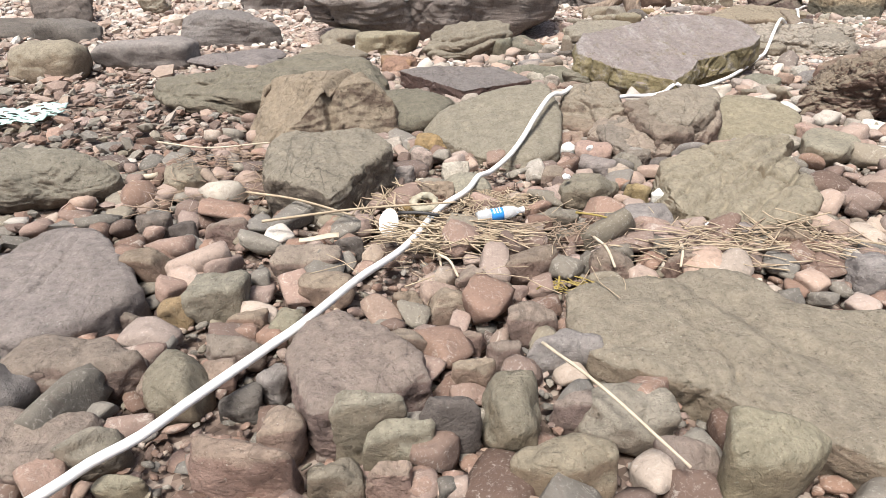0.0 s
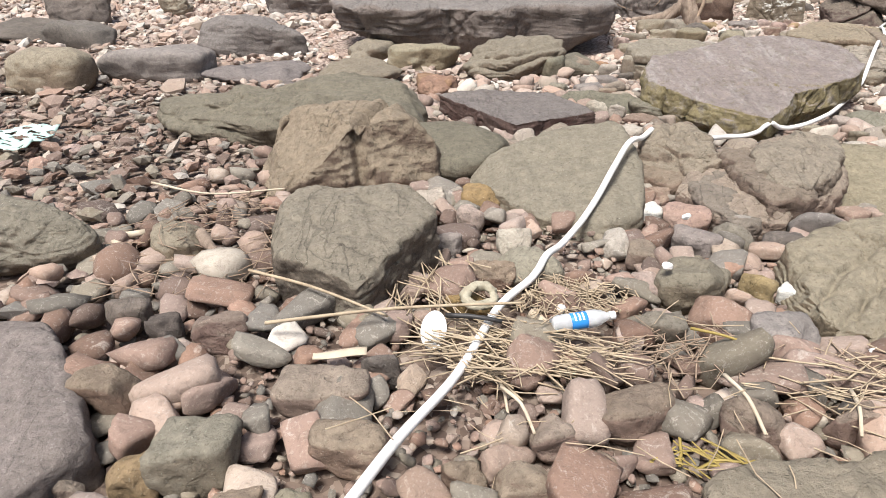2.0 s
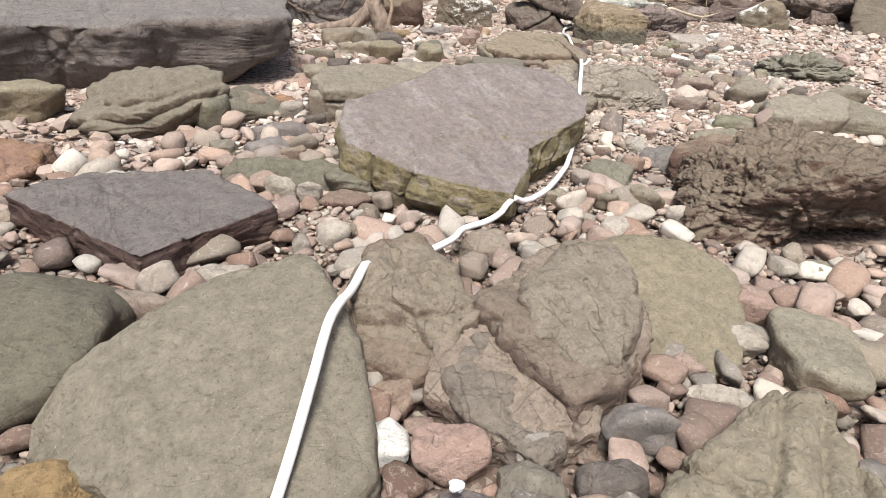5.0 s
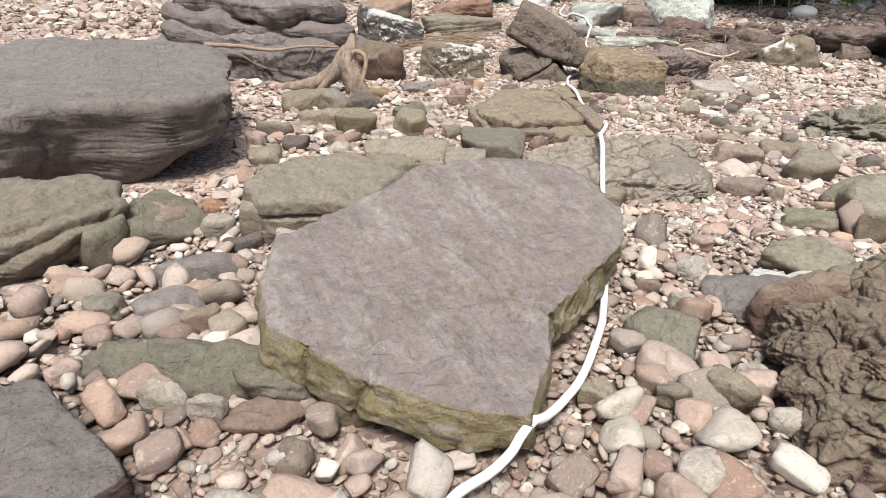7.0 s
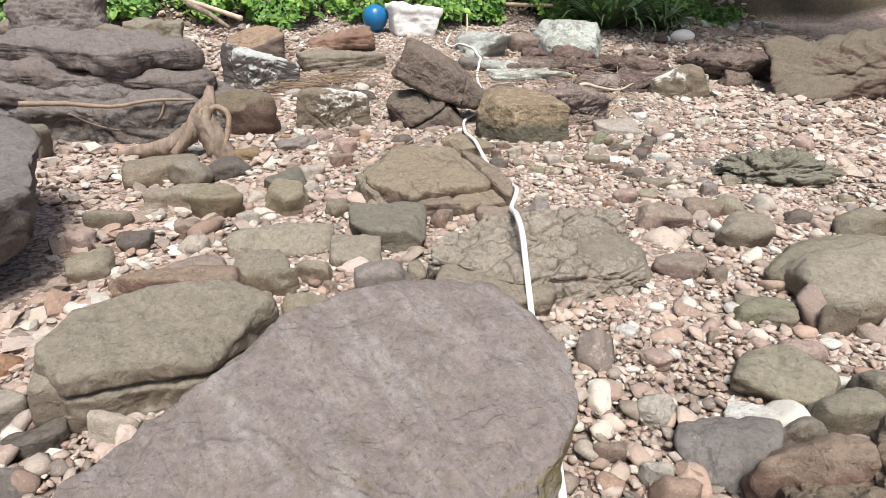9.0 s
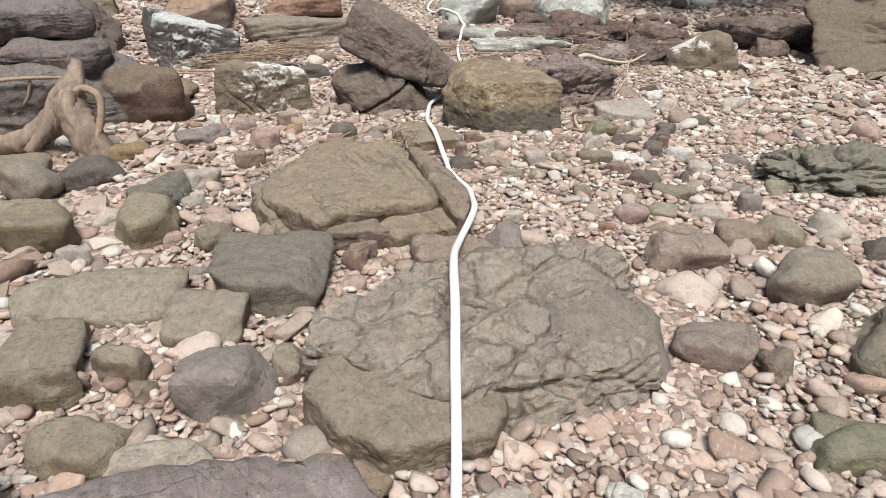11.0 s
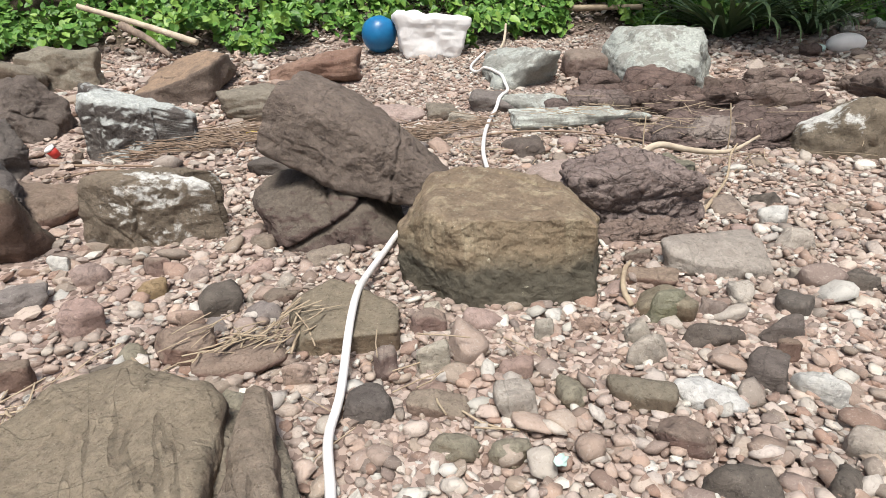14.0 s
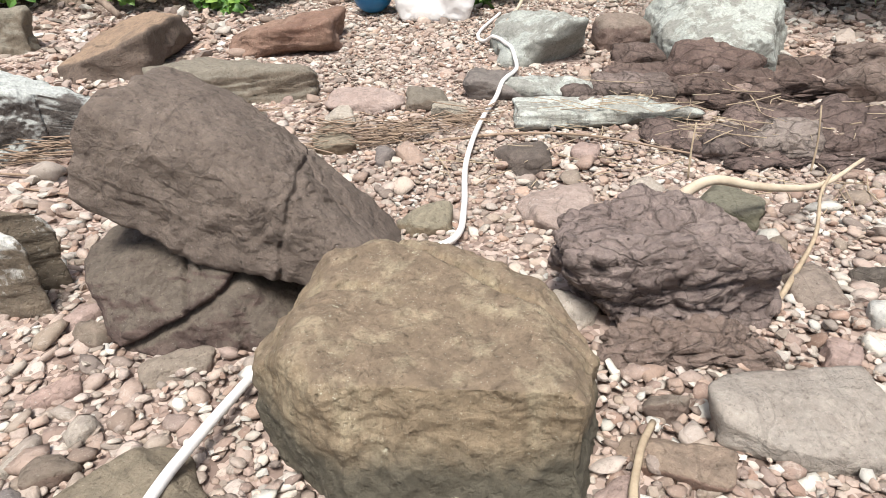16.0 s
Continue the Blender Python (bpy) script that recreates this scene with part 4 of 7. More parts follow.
rock("boulder", "domed olive boulder on shingle", -4.25, 6.62, 0.95, 0.70, 0.39, 1, OLIVE, sub=5, seed=88, p=3, chips=0.01)
rock("boulder", "low grey-olive boulder on shingle", -3.39, 7.01, 1.23, 0.60, 0.26, 1, MAUVE, sub=5, seed=89, p=6, chips=0.01)
rock("boulder", "dark brown layered boulder", -2.72, 8.26, 1.37, 0.60, 0.37, 1, LAYERED, sub=5, seed=90, p=7, strata=0.02)
rock("boulder", "reddish layered low rock", -2.33, 6.96, 1.00, 0.80, 0.10, 1, LAYERED, sub=5, seed=91, p=6, strata=0.02)
rock("boulder", "dark craggy boulder on pale shingle", -5.20, 8.79, 1.02, 0.50, 0.30, 1, DARK, sub=4, seed=92, p=6)
rock("boulder", "dark grey-brown worn stone among pebbles", -6.31, 9.42, 1.06, 1.27, 0.19, 1, DARK, sub=4, seed=93, p=6)
rock("boulder", "folded olive boulder with parallel curved ribs", 0.21, 6.99, 1.00, 0.75, 0.31, -23, OLIVE, sub=6, seed=97, p=4, cuts=((-0.4, -0.4, 0.8, 0.68), (0.5, -0.8, 0.2, 0.75)), fold=0.06, facets=4)
rock("stone", "rust-red angular stone among pale shingle", -0.47, 6.29, 0.29, 0.35, 0.13, -23, RUST, sub=4, seed=99, p=7)
rock("boulder", "knobbly reddish-brown boulder with deep fissures", 3.34, 4.58, 1.31, 1.00, 0.43, -23, KNOBBLY, sub=7, seed=100, p=6, cracks=5, fold=0.02, rough=0.06, crease=0.02, chips=0.05, cells=((5.5, 0.012, 0.022), (12, 0.006, 0.009)))
rock("boulder", "flat olive-brown rock ledge", 5.21, 5.77, 1.32, 0.89, 0.17, -23, OLIVE, sub=5, seed=101, p=6)
rock("boulder", "smooth olive-grey sandstone cobble in the shingle", 3.94, 6.80, 0.73, 0.88, 0.19, -23, OLIVE, sub=5, seed=102, p=5)
rock("boulder", "long low brown boulder with a branching crack", 0.84, 5.78, 0.81, 0.28, 0.12, -24, DEEPOLIVE, sub=5, seed=103, p=5, cracks=2, sink=0.8)
rock("stone", "lumpy brown rock with a hollow", 1.19, 5.49, 0.33, 0.15, 0.14, -24, DEEPOLIVE, sub=5, seed=104, p=6, fold=0.05)
rock("stone", "mauve-grey worn cobble in the shingle", 1.49, 3.48, 0.24, 0.11, 0.15, -23, MAUVE, sub=4, seed=105)
rock("stone", "pale cream-grey worn stone among pebbles", 0.42, 4.74, 0.24, 0.12, 0.08, -23, PALE, sub=4, seed=115)
rock("stone", "smooth olive-grey sandstone cobble in the shingle", 0.70, 4.65, 0.20, 0.14, 0.11, -23, OLIVE, sub=4, seed=116)
rock("stone", "reddish-brown worn cobble in the shingle", 0.14, 4.63, 0.26, 0.09, 0.10, -23, BROWN, sub=4, seed=117)
rock("stone", "pale cream-grey worn stone among pebbles", 2.18, 3.72, 0.14, 0.12, 0.08, -23, PALE, sub=4, seed=119)
rock("stone", "pale cream-grey worn stone among pebbles", 0.81, 5.58, 0.18, 0.06, 0.10, -24, PALE, sub=4, seed=130)
rock("stone", "pale cream-grey worn stone among pebbles", 0.94, 5.46, 0.14, 0.05, 0.11, -24, PALE, sub=4, seed=131)
rock("stone", "smooth olive-grey sandstone cobble in the shingle", 1.39, 5.29, 0.19, 0.07, 0.11, -24, OLIVE, sub=4, seed=133)
rock("stone", "green-stained worn stone among pebbles", 4.24, 5.84, 0.31, 0.13, 0.10, -24, GREEN, sub=4, seed=137)
rock("boulder", "smooth olive-grey sandstone cobble in the shingle", 2.22, 8.83, 0.55, 0.32, 0.13, -33, OLIVE, sub=5, seed=141)
rock("stone", "smooth olive-grey sandstone cobble in the shingle", 1.76, 8.68, 0.30, 0.10, 0.11, -33, OLIVE, sub=4, seed=142)
rock("stone", "dark grey-brown worn stone among pebbles", 1.82, 8.27, 0.20, 0.14, 0.10, -33, DARK, sub=4, seed=147)
rock("stone", "reddish-brown worn cobble in the shingle", 2.15, 8.32, 0.15, 0.15, 0.10, -33, BROWN, sub=4, seed=148)
rock("stone", "smooth olive-grey sandstone cobble in the shingle", 2.38, 7.00, 0.28, 0.18, 0.10, -33, OLIVE, sub=4, seed=149)
rock("boulder", "pale cream-grey worn stone among pebbles", 2.53, 6.87, 0.34, 0.12, 0.07, -33, PALE, sub=4, seed=150)
rock("boulder", "smooth olive-grey sandstone cobble in the shingle", 1.38, 10.65, 0.56, 0.32, 0.28, -33, OLIVE, sub=5, seed=151)
rock("boulder", "smooth olive-grey sandstone cobble in the shingle", 4.97, 6.41, 0.36, 0.20, 0.19, -33, OLIVE, sub=4, seed=152)
rock("boulder", "reddish-brown worn cobble in the shingle", 4.82, 6.88, 0.39, 0.25, 0.13, -33, BROWN, sub=4, seed=154)
rock("stone", "smooth olive-grey sandstone cobble in the shingle", 3.51, 5.25, 0.21, 0.07, 0.11, -33, OLIVE, sub=4, seed=157)
rock("stone", "smooth olive-grey sandstone cobble in the shingle", 3.76, 5.23, 0.26, 0.20, 0.15, -33, OLIVE, sub=4, seed=158)
rock("stone", "smooth olive-grey sandstone cobble in the shingle", 4.42, 5.57, 0.17, 0.09, 0.17, -33, OLIVE, sub=4, seed=159)
rock("boulder", "smooth olive-grey sandstone cobble in the shingle", 5.80, 6.08, 0.34, 0.28, 0.19, -33, OLIVE, sub=4, seed=160)
rock("stone", "smooth olive-grey sandstone cobble in the shingle", 4.02, 5.19, 0.24, 0.17, 0.17, -33, OLIVE, sub=4, seed=161)
rock("stone", "pale cream-grey worn stone among pebbles", 1.46, 6.60, 0.19, 0.09, 0.10, -33, PALE, sub=4, seed=164)
rock("boulder", "reddish-brown worn cobble in the shingle", 3.29, 5.05, 0.54, 0.19, 0.28, -33, BROWN, sub=5, seed=167)
rock("boulder", "olive-brown boulder with dark hollows and grey top", 4.81, 5.72, 0.78, 0.56, 0.25, -33, OLIVE, sub=5, seed=168, p=6, cuts=((0, -0.3, 0.95, 0.8),), cracks=2)
rock("boulder", "half-buried brown flat boulder under the hose", 3.94, 7.41, 0.41, 0.28, 0.11, -27, BROWN, sub=5, seed=172, p=6)
rock("stone", "mauve-grey worn cobble in the shingle", 2.81, 7.06, 0.30, 0.26, 0.17, -33, MAUVE, sub=4, seed=175)
rock("stone", "smooth olive-grey sandstone cobble in the shingle", 2.31, 7.33, 0.30, 0.10, 0.15, -33, OLIVE, sub=4, seed=177)
rock("stone", "smooth olive-grey sandstone cobble in the shingle", 2.54, 7.34, 0.21, 0.12, 0.12, -33, OLIVE, sub=4, seed=178)
rock("boulder", "reddish-brown worn cobble in the shingle", 2.92, 6.51, 0.35, 0.13, 0.11, -33, BROWN, sub=4, seed=181)
rock("stone", "smooth olive-grey sandstone cobble in the shingle", 3.01, 7.05, 0.12, 0.15, 0.10, -33, OLIVE, sub=4, seed=182)
rock("boulder", "smooth olive-grey sandstone cobble in the shingle", 2.39, 8.54, 0.35, 0.25, 0.17, -33, OLIVE, sub=4, seed=188)
rock("stone", "smooth olive-grey sandstone cobble in the shingle", 2.39, 9.24, 0.30, 0.27, 0.19, -33, OLIVE, sub=4, seed=190)
rock("stone", "pale cream-grey worn stone among pebbles", 2.76, 6.63, 0.11, 0.05, 0.10, -33, PALE, sub=4, seed=191)
rock("stone", "reddish-brown worn cobble in the shingle", 2.58, 7.21, 0.10, 0.12, 0.05, -33, BROWN, sub=4, seed=193)
rock("stone", "pale cream-grey worn stone among pebbles", 2.50, 8.28, 0.16, 0.07, 0.08, -33, PALE, sub=4, seed=194)
rock("stone", "reddish-brown worn cobble in the shingle", 2.39, 7.35, 0.14, 0.05, 0.04, -33, BROWN, sub=4, seed=195)
rock("stone", "reddish-brown worn cobble in the shingle", 5.18, 6.82, 0.30, 0.14, 0.13, -27, BROWN, sub=4, seed=198)
rock("stone", "mauve-grey worn cobble in the shingle", 5.61, 7.07, 0.15, 0.11, 0.10, -27, MAUVE, sub=4, seed=200)
rock("stone", "reddish-brown worn cobble in the shingle", 4.12, 7.14, 0.13, 0.11, 0.10, -27, BROWN, sub=4, seed=201)
rock("stone", "mauve-grey worn cobble in the shingle", 4.28, 7.02, 0.20, 0.12, 0.11, -27, MAUVE, sub=4, seed=202)
rock("stone", "reddish-brown worn cobble in the shingle", 4.29, 7.50, 0.12, 0.06, 0.09, -27, BROWN, sub=4, seed=203)
rock("stone", "reddish-brown worn cobble in the shingle", 3.53, 7.61, 0.12, 0.11, 0.11, -27, BROWN, sub=4, seed=209)
rock("stone", "reddish-brown worn cobble in the shingle", 3.62, 7.65, 0.07, 0.03, 0.08, -27, BROWN, sub=4, seed=211)
tiers = []
for k, (high, wide, shift) in enumerate(((0.47, 0.98, 0.02), (0.62, 0.86, 0.0), (0.84, 0.78, 0.05))):
    ring = []
    for a in range(11):
        u, w = 1.26 * wide * math.cos(0.5712 * a), 0.48 * wide * math.sin(0.5712 * a) + shift + 0.10 * math.sin(2.3 * a + 1.7 * k)
        ring.append((2.14 + 0.89 * u + 0.45 * w, 11.38 - 0.45 * u + 0.89 * w))
    tiers.append((ring, (high, -0.09 + 0.05 * k, 0.10), 0.30 - high))
carved("boulder", "massive dark layered boulder with wavy ledges", [(0.98, 11.70), (1.35, 12.25), (2.20, 12.05), (3.10, 11.45), (3.42, 10.75), (3.0, 10.52), (2.20, 10.72), (1.40, 11.10)],
       (0.34, 0.0, 0.05), LAYERED, sub=6, seed=214, p=6, soft=3, cracks=4, chips=0.05, rough=0.05, crease=0.014, lobes=tiers)
rock("boulder", "smooth brown foot of the layered boulder", 3.13, 10.61, 0.85, 0.40, 0.40, -27, DARKRED, sub=5, seed=215, p=6)
rock("boulder", "pale buff rectangular stone block", 6.41, 8.70, 0.47, 0.28, 0.12, -19, PALE, sub=5, seed=220, cuts=((0, -0.5, 0.87, 0.8), (-0.6, -0.75, 0, 0.9)), facets=3, rough=0.016, p=24, chips=0.01)
rock("boulder", "dark crumbly boulder of small broken ledges", 6.50, 9.42, 0.79, 0.50, 0.33, -19, CRUMBLY, sub=6, seed=221, p=9, rough=0.05, cracks=2, chips=0.015, cells=((6, 0.012, 0.032), (13, 0.006, 0.010)))
rock("boulder", "low crumbly reddish ledge in pebbles", 6.41, 9.10, 0.68, 0.26, 0.10, -19, CRUMBLY, sub=6, seed=222, p=7, cracks=3, chips=0.05, cells=((7, 0.01, 0.025),))
rock("boulder", "flat trapezoid olive slab under the hose", 4.73, 9.01, 0.47, 0.52, 0.10, -19, OLIVE, sub=5, seed=223, cuts=((-0.75, 0.6, 0, 0.75), (0.8, 0.6, 0, 0.8), (0, -0.1, 0.99, 0.85)), facets=3, rough=0.016, p=24, chips=0.01)
rock("boulder", "pinkish flat slab stone", 6.50, 10.16, 0.38, 0.46, 0.09, -19, PINK, sub=4, seed=224, p=10, cuts=((-0.7, -0.7, 0, 0.8),))
rock("boulder", "dark greenish flat stone", 6.68, 10.80, 0.34, 0.41, 0.10, -19, DARK, sub=4, seed=226, p=7)
rock("boulder", "long pale grey flat slab", 7.43, 11.20, 1.15, 0.44, 0.09, -19, GREYLICHEN, sub=5, seed=227, strata=0.01, p=16, facets=3)
rock("boulder", "upright pale grey lichen-covered rock", 7.71, 12.64, 0.70, 0.84, 0.31, -19, GREYLICHEN, sub=5, seed=228, cuts=((-0.6, -0.3, 0.7, 0.75),), cracks=3, p=14, facets=3, chips=0.04)
rock("boulder", "brown rounded rock near bank", 8.49, 12.52, 0.57, 0.59, 0.25, -19, BROWN, sub=5, seed=229, p=6)
rock("boulder", "tall pale green-grey lichen-covered block", 8.93, 11.93, 0.97, 1.16, 0.49, -19, GREYLICHEN, sub=6, seed=230, cuts=((-0.15, -0.6, 0.75, 0.8), (0.8, -0.5, 0.1, 0.85)), cracks=2, p=24, facets=2, chips=0.02)
rock("boulder", "grey-olive layered low boulder with lichen", 5.26, 12.65, 1.23, 0.62, 0.23, -19, OLIVE, sub=5, seed=231, strata=0.03, p=9)
rock("boulder", "rusty red split rock below the bank", 5.76, 13.70, 1.00, 0.76, 0.25, -19, RUST, sub=5, seed=232, strata=0.02, cuts=((-0.5, 0, 0.86, 0.6),), p=18, facets=4, chips=0.04)
rock("boulder", "orange-brown angular rock with a fresh sloping face", 4.46, 13.81, 0.85, 1.02, 0.34, -19, FRESH, sub=5, seed=233, cuts=((-0.5, -0.3, 0.8, 0.5),), p=22, facets=3, chips=0.03)
rock("boulder", "olive-brown angular rock under creepers", 3.31, 14.65, 0.83, 0.40, 0.37, -19, OLIVE, sub=5, seed=234, p=24, facets=5, chips=0.05)
rock("boulder", "dark angular boulder below the bank", 3.08, 13.03, 0.73, 0.50, 0.47, -19, DARK, sub=6, seed=235, p=26, facets=5, chips=0.05, cracks=2, cuts=((-0.4, -0.5, 0.75, 0.6), (0.7, -0.4, 0.5, 0.7)))
rock("boulder", "dark angular boulder in the rock pile", 2.93, 12.02, 0.62, 0.50, 0.39, -19, DARK, sub=6, seed=236, p=26, facets=5, chips=0.06, cracks=2, cuts=((0.5, -0.5, 0.7, 0.65),))
rock("boulder", "dark brown low boulder on pink shingle", 3.43, 11.07, 0.63, 0.65, 0.21, -19, BROWN, sub=5, seed=237, p=5)
rock("boulder", "tall dark layered boulder at the bank", 2.12, 14.70, 1.11, 0.50, 0.82, -19, LAYERED, sub=6, seed=238, p=18, facets=4, chips=0.05, strata=0.02)
rock("boulder", "mauve-grey worn cobble in the shingle", 6.98, 11.91, 0.46, 0.55, 0.15, -19, MAUVE, sub=5, seed=240, p=6)
rock("boulder", "pale jagged bleached rock", 7.28, 11.67, 0.66, 0.37, 0.13, -19, GREYLICHEN, sub=5, seed=241, p=6, rough=0.08)
rock("boulder", "flat pink-brown stone on gravel", 6.08, 12.04, 0.57, 0.47, 0.10, -19, PINK, sub=5, seed=242, p=6)
rock("stone", "smooth olive-grey sandstone cobble in the shingle", 6.44, 11.87, 0.33, 0.32, 0.10, -19, OLIVE, sub=4, seed=243, p=6)
rock("stone", "pale cream-grey worn stone among pebbles", 5.84, 11.79, 0.22, 0.27, 0.10, -19, PALE, sub=4, seed=244)
rock("bedrock", "dark red-brown layered bedrock ledge", 9.03, 11.16, 2.79, 0.98, 0.15, -19, BEDROCK, sub=6, seed=246, p=5, strata=0.04, cracks=8, sink=0.8, chips=0.09, cells=((3.5, 0.02, 0.05),))
rock("bedrock", "low reddish bedrock ledge with broken blocks", 8.48, 10.34, 2.39, 0.97, 0.10, -19, BEDROCK, sub=6, seed=247, p=5, strata=0.03, cracks=9, sink=0.8, chips=0.09, cells=((3.5, 0.02, 0.05),))
rock("boulder", "dark ledge block with pale lichen", 8.78, 9.65, 0.86, 0.50, 0.39, -27, PATCHY, sub=5, seed=248, p=6, cracks=4)
rock("bedrock", "dark layered bedrock at the shaded bank", 11.07, 9.83, 2.47, 1.16, 0.28, -27, BEDROCK, sub=6, seed=249, p=5, strata=0.05, cracks=5, chips=0.07)
rock("boulder", "dark layered rock outcrop in pebbles", 6.45, 7.04, 1.06, 0.53, 0.25, -33, DEEPOLIVE, sub=6, seed=250, p=5, strata=0.04, cracks=5, crease=0.03, chips=0.09, cells=((3, 0.02, 0.05),))
rock("boulder", "big dark brown boulder at shaded bank", 11.02, 8.57, 2.56, 1.00, 0.86, -31, DARKRED, sub=6, seed=251, p=16, facets=4, cuts=((-0.5, -0.5, 0.7, 0.55),), strata=0.03, chips=0.05, cracks=3)
rock("boulder", "grey-olive ledge boulder at back", 2.27, 14.77, 1.95, 0.68, 0.47, -31, OLIVE, sub=5, seed=252, p=5, strata=0.03)
rock("boulder", "reddish-brown worn cobble in the shingle", 4.32, 8.89, 0.37, 0.23, 0.07, -19, BROWN, sub=4, seed=254)
rock("stone", "dark grey-brown worn stone among pebbles", 6.14, 8.11, 0.17, 0.06, 0.10, -19, DARK, sub=4, seed=258)
rock("stone", "green-stained worn stone among pebbles", 5.91, 8.43, 0.22, 0.13, 0.12, -19, GREEN, sub=4, seed=261)
rock("stone", "dark grey-brown worn stone among pebbles", 5.93, 8.21, 0.24, 0.08, 0.08, -19, DARK, sub=4, seed=262)
rock("stone", "pale cream-grey worn stone among pebbles", 5.07, 8.19, 0.15, 0.11, 0.10, -19, PALE, sub=4, seed=263)
rock("stone", "pale cream-grey worn stone among pebbles", 4.92, 8.53, 0.12, 0.07, 0.11, -19, PALE, sub=4, seed=266)
rock("stone", "pale cream-grey worn stone among pebbles", 5.62, 8.23, 0.16, 0.06, 0.10, -19, PALE, sub=4, seed=267)
rock("stone", "pale pink worn stone among pebbles", 3.75, 9.42, 0.22, 0.15, 0.11, -19, PINK, sub=4, seed=270)
rock("stone", "dark grey-brown worn stone among pebbles", 3.88, 8.90, 0.16, 0.06, 0.11, -19, DARK, sub=4, seed=271)
rock("stone", "pale pink worn stone among pebbles", 4.16, 9.20, 0.11, 0.04, 0.09, -19, PINK, sub=4, seed=272)
rock("stone", "pale pink worn stone among pebbles", 4.47, 8.65, 0.10, 0.05, 0.09, -19, PINK, sub=4, seed=273)
rock("stone", "reddish-brown worn cobble in the shingle", 4.76, 8.57, 0.08, 0.09, 0.10, -19, BROWN, sub=4, seed=274)
rock("stone", "reddish-brown worn cobble in the shingle", 7.02, 9.23, 0.21, 0.26, 0.06, -19, BROWN, sub=4, seed=277)
rock("stone", "pale cream-grey worn stone among pebbles", 5.38, 8.52, 0.08, 0.03, 0.08, -19, PALE, sub=4, seed=278)
rock("stone", "reddish-brown worn cobble in the shingle", 4.06, 9.84, 0.14, 0.07, 0.09, -19, BROWN, sub=4, seed=279)
rock("stone", "bleached white stone on pink pebbles", 3.61, 10.13, 0.11, 0.06, 0.07, -19, WHITE, sub=4, seed=280)
rock("stone", "reddish-brown worn cobble in the shingle", 6.04, 8.01, 0.10, 0.03, 0.09, -19, BROWN, sub=4, seed=281)
rock("stone", "pale cream-grey worn stone among pebbles", 5.67, 8.35, 0.10, 0.09, 0.09, -19, PALE, sub=4, seed=282)
rock("boulder", "dark brown slab boulder leaning on rounded rocks", 5.18, 9.97, 1.06, 0.46, 0.44, -27, SPECKLED, sub=7, seed=77, p=13, cuts=((0.62, 0, 0.78, 0.78), (0.55, 0, -0.83, 0.86), (0, -0.5, 0.86, 0.9)), chips=0.016, cracks=3, roll=27, pitch=-10, lift=0.42, sink=0.0, facets=3, rough=0.02)
rock("boulder", "reddish-brown wedge stone behind the plate boulder", 1.87, 7.54, 0.67, 0.24, 0.15, -31, BROWN, sub=5, seed=284, p=16, facets=4, chips=0.03)

# rocks down the beach
rock("boulder", "dark craggy boulder on pale shingle", -6.15, 10.46, 0.93, 0.56, 0.47, 31, DARK, sub=5, seed=1100, p=9, chips=0.05, cracks=2, strata=0.012)
rock("boulder", "smooth olive-grey sandstone cobble in the shingle", -5.09, 11.46, 0.56, 0.33, 0.28, 24, OLIVE, sub=5, seed=1101, p=9, chips=0.05, cracks=2, strata=0.012)
rock("boulder", "dark brown layered boulder", -2.97, 11.65, 1.30, 0.78, 0.50, 14, LAYERED, sub=5, seed=1102, p=9, chips=0.05, cracks=2, strata=0.012)

# single stones of the walk
rock("stone", "pale cream-grey worn stone among pebbles", -0.35, 3.76, 0.16, 0.18, 0.09, 12, PALE, sub=5, seed=900, p=9, chips=0.020, facets=6, cracks=2)
rock("stone", "pale cream-grey worn stone among pebbles", -0.24, 3.92, 0.11, 0.14, 0.07, 9, PALE, sub=4, seed=901, p=18, chips=0.012, facets=6, cracks=0)
rock("stone", "ochre-stained rough stone among cobbles", -0.08, 3.82, 0.24, 0.16, 0.10, 5, OCHRE, sub=5, seed=902, p=7, chips=0.020, facets=12, cracks=1)
rock("stone", "pale pink worn stone among pebbles", -0.13, 3.60, 0.16, 0.12, 0.09, 7, PINK, sub=4, seed=903, p=7, chips=0.012, facets=12, cracks=1)
rock("stone", "pale cream-grey worn stone among pebbles", 0.07, 3.34, 0.16, 0.15, 0.09, 1, PALE, sub=5, seed=904, p=12, chips=0.012, facets=6, cracks=1)
rock("stone", "pale cream-grey worn stone among pebbles", 0.54, 3.33, 0.14, 0.18, 0.09, -15, PALE, sub=4, seed=905, p=9, chips=0.012, facets=12, cracks=1)
rock("stone", "reddish-brown worn cobble in the shingle", 0.64, 3.22, 0.15, 0.16, 0.08, -20, BROWN, sub=4, seed=906, p=12, chips=0.012, facets=6, cracks=1)
rock("stone", "mauve-grey worn cobble in the shingle", 0.91, 3.35, 0.23, 0.18, 0.10, -27, MAUVE, sub=5, seed=907, p=12, chips=0.030, facets=12, cracks=1)
rock("stone", "smooth olive-grey sandstone cobble in the shingle", 0.79, 2.98, 0.28, 0.35, 0.13, -29, OLIVE, sub=5, seed=908, p=7, chips=0.030, facets=9, cracks=2)
rock("stone", "pale pink worn stone among pebbles", 0.93, 3.59, 0.23, 0.15, 0.10, -24, PINK, sub=5, seed=909, p=9, chips=0.012, facets=6, cracks=2)
rock("stone", "smooth olive-grey sandstone cobble in the shingle", 1.09, 3.41, 0.20, 0.15, 0.10, -31, OLIVE, sub=5, seed=910, p=12, chips=0.012, facets=12, cracks=1)
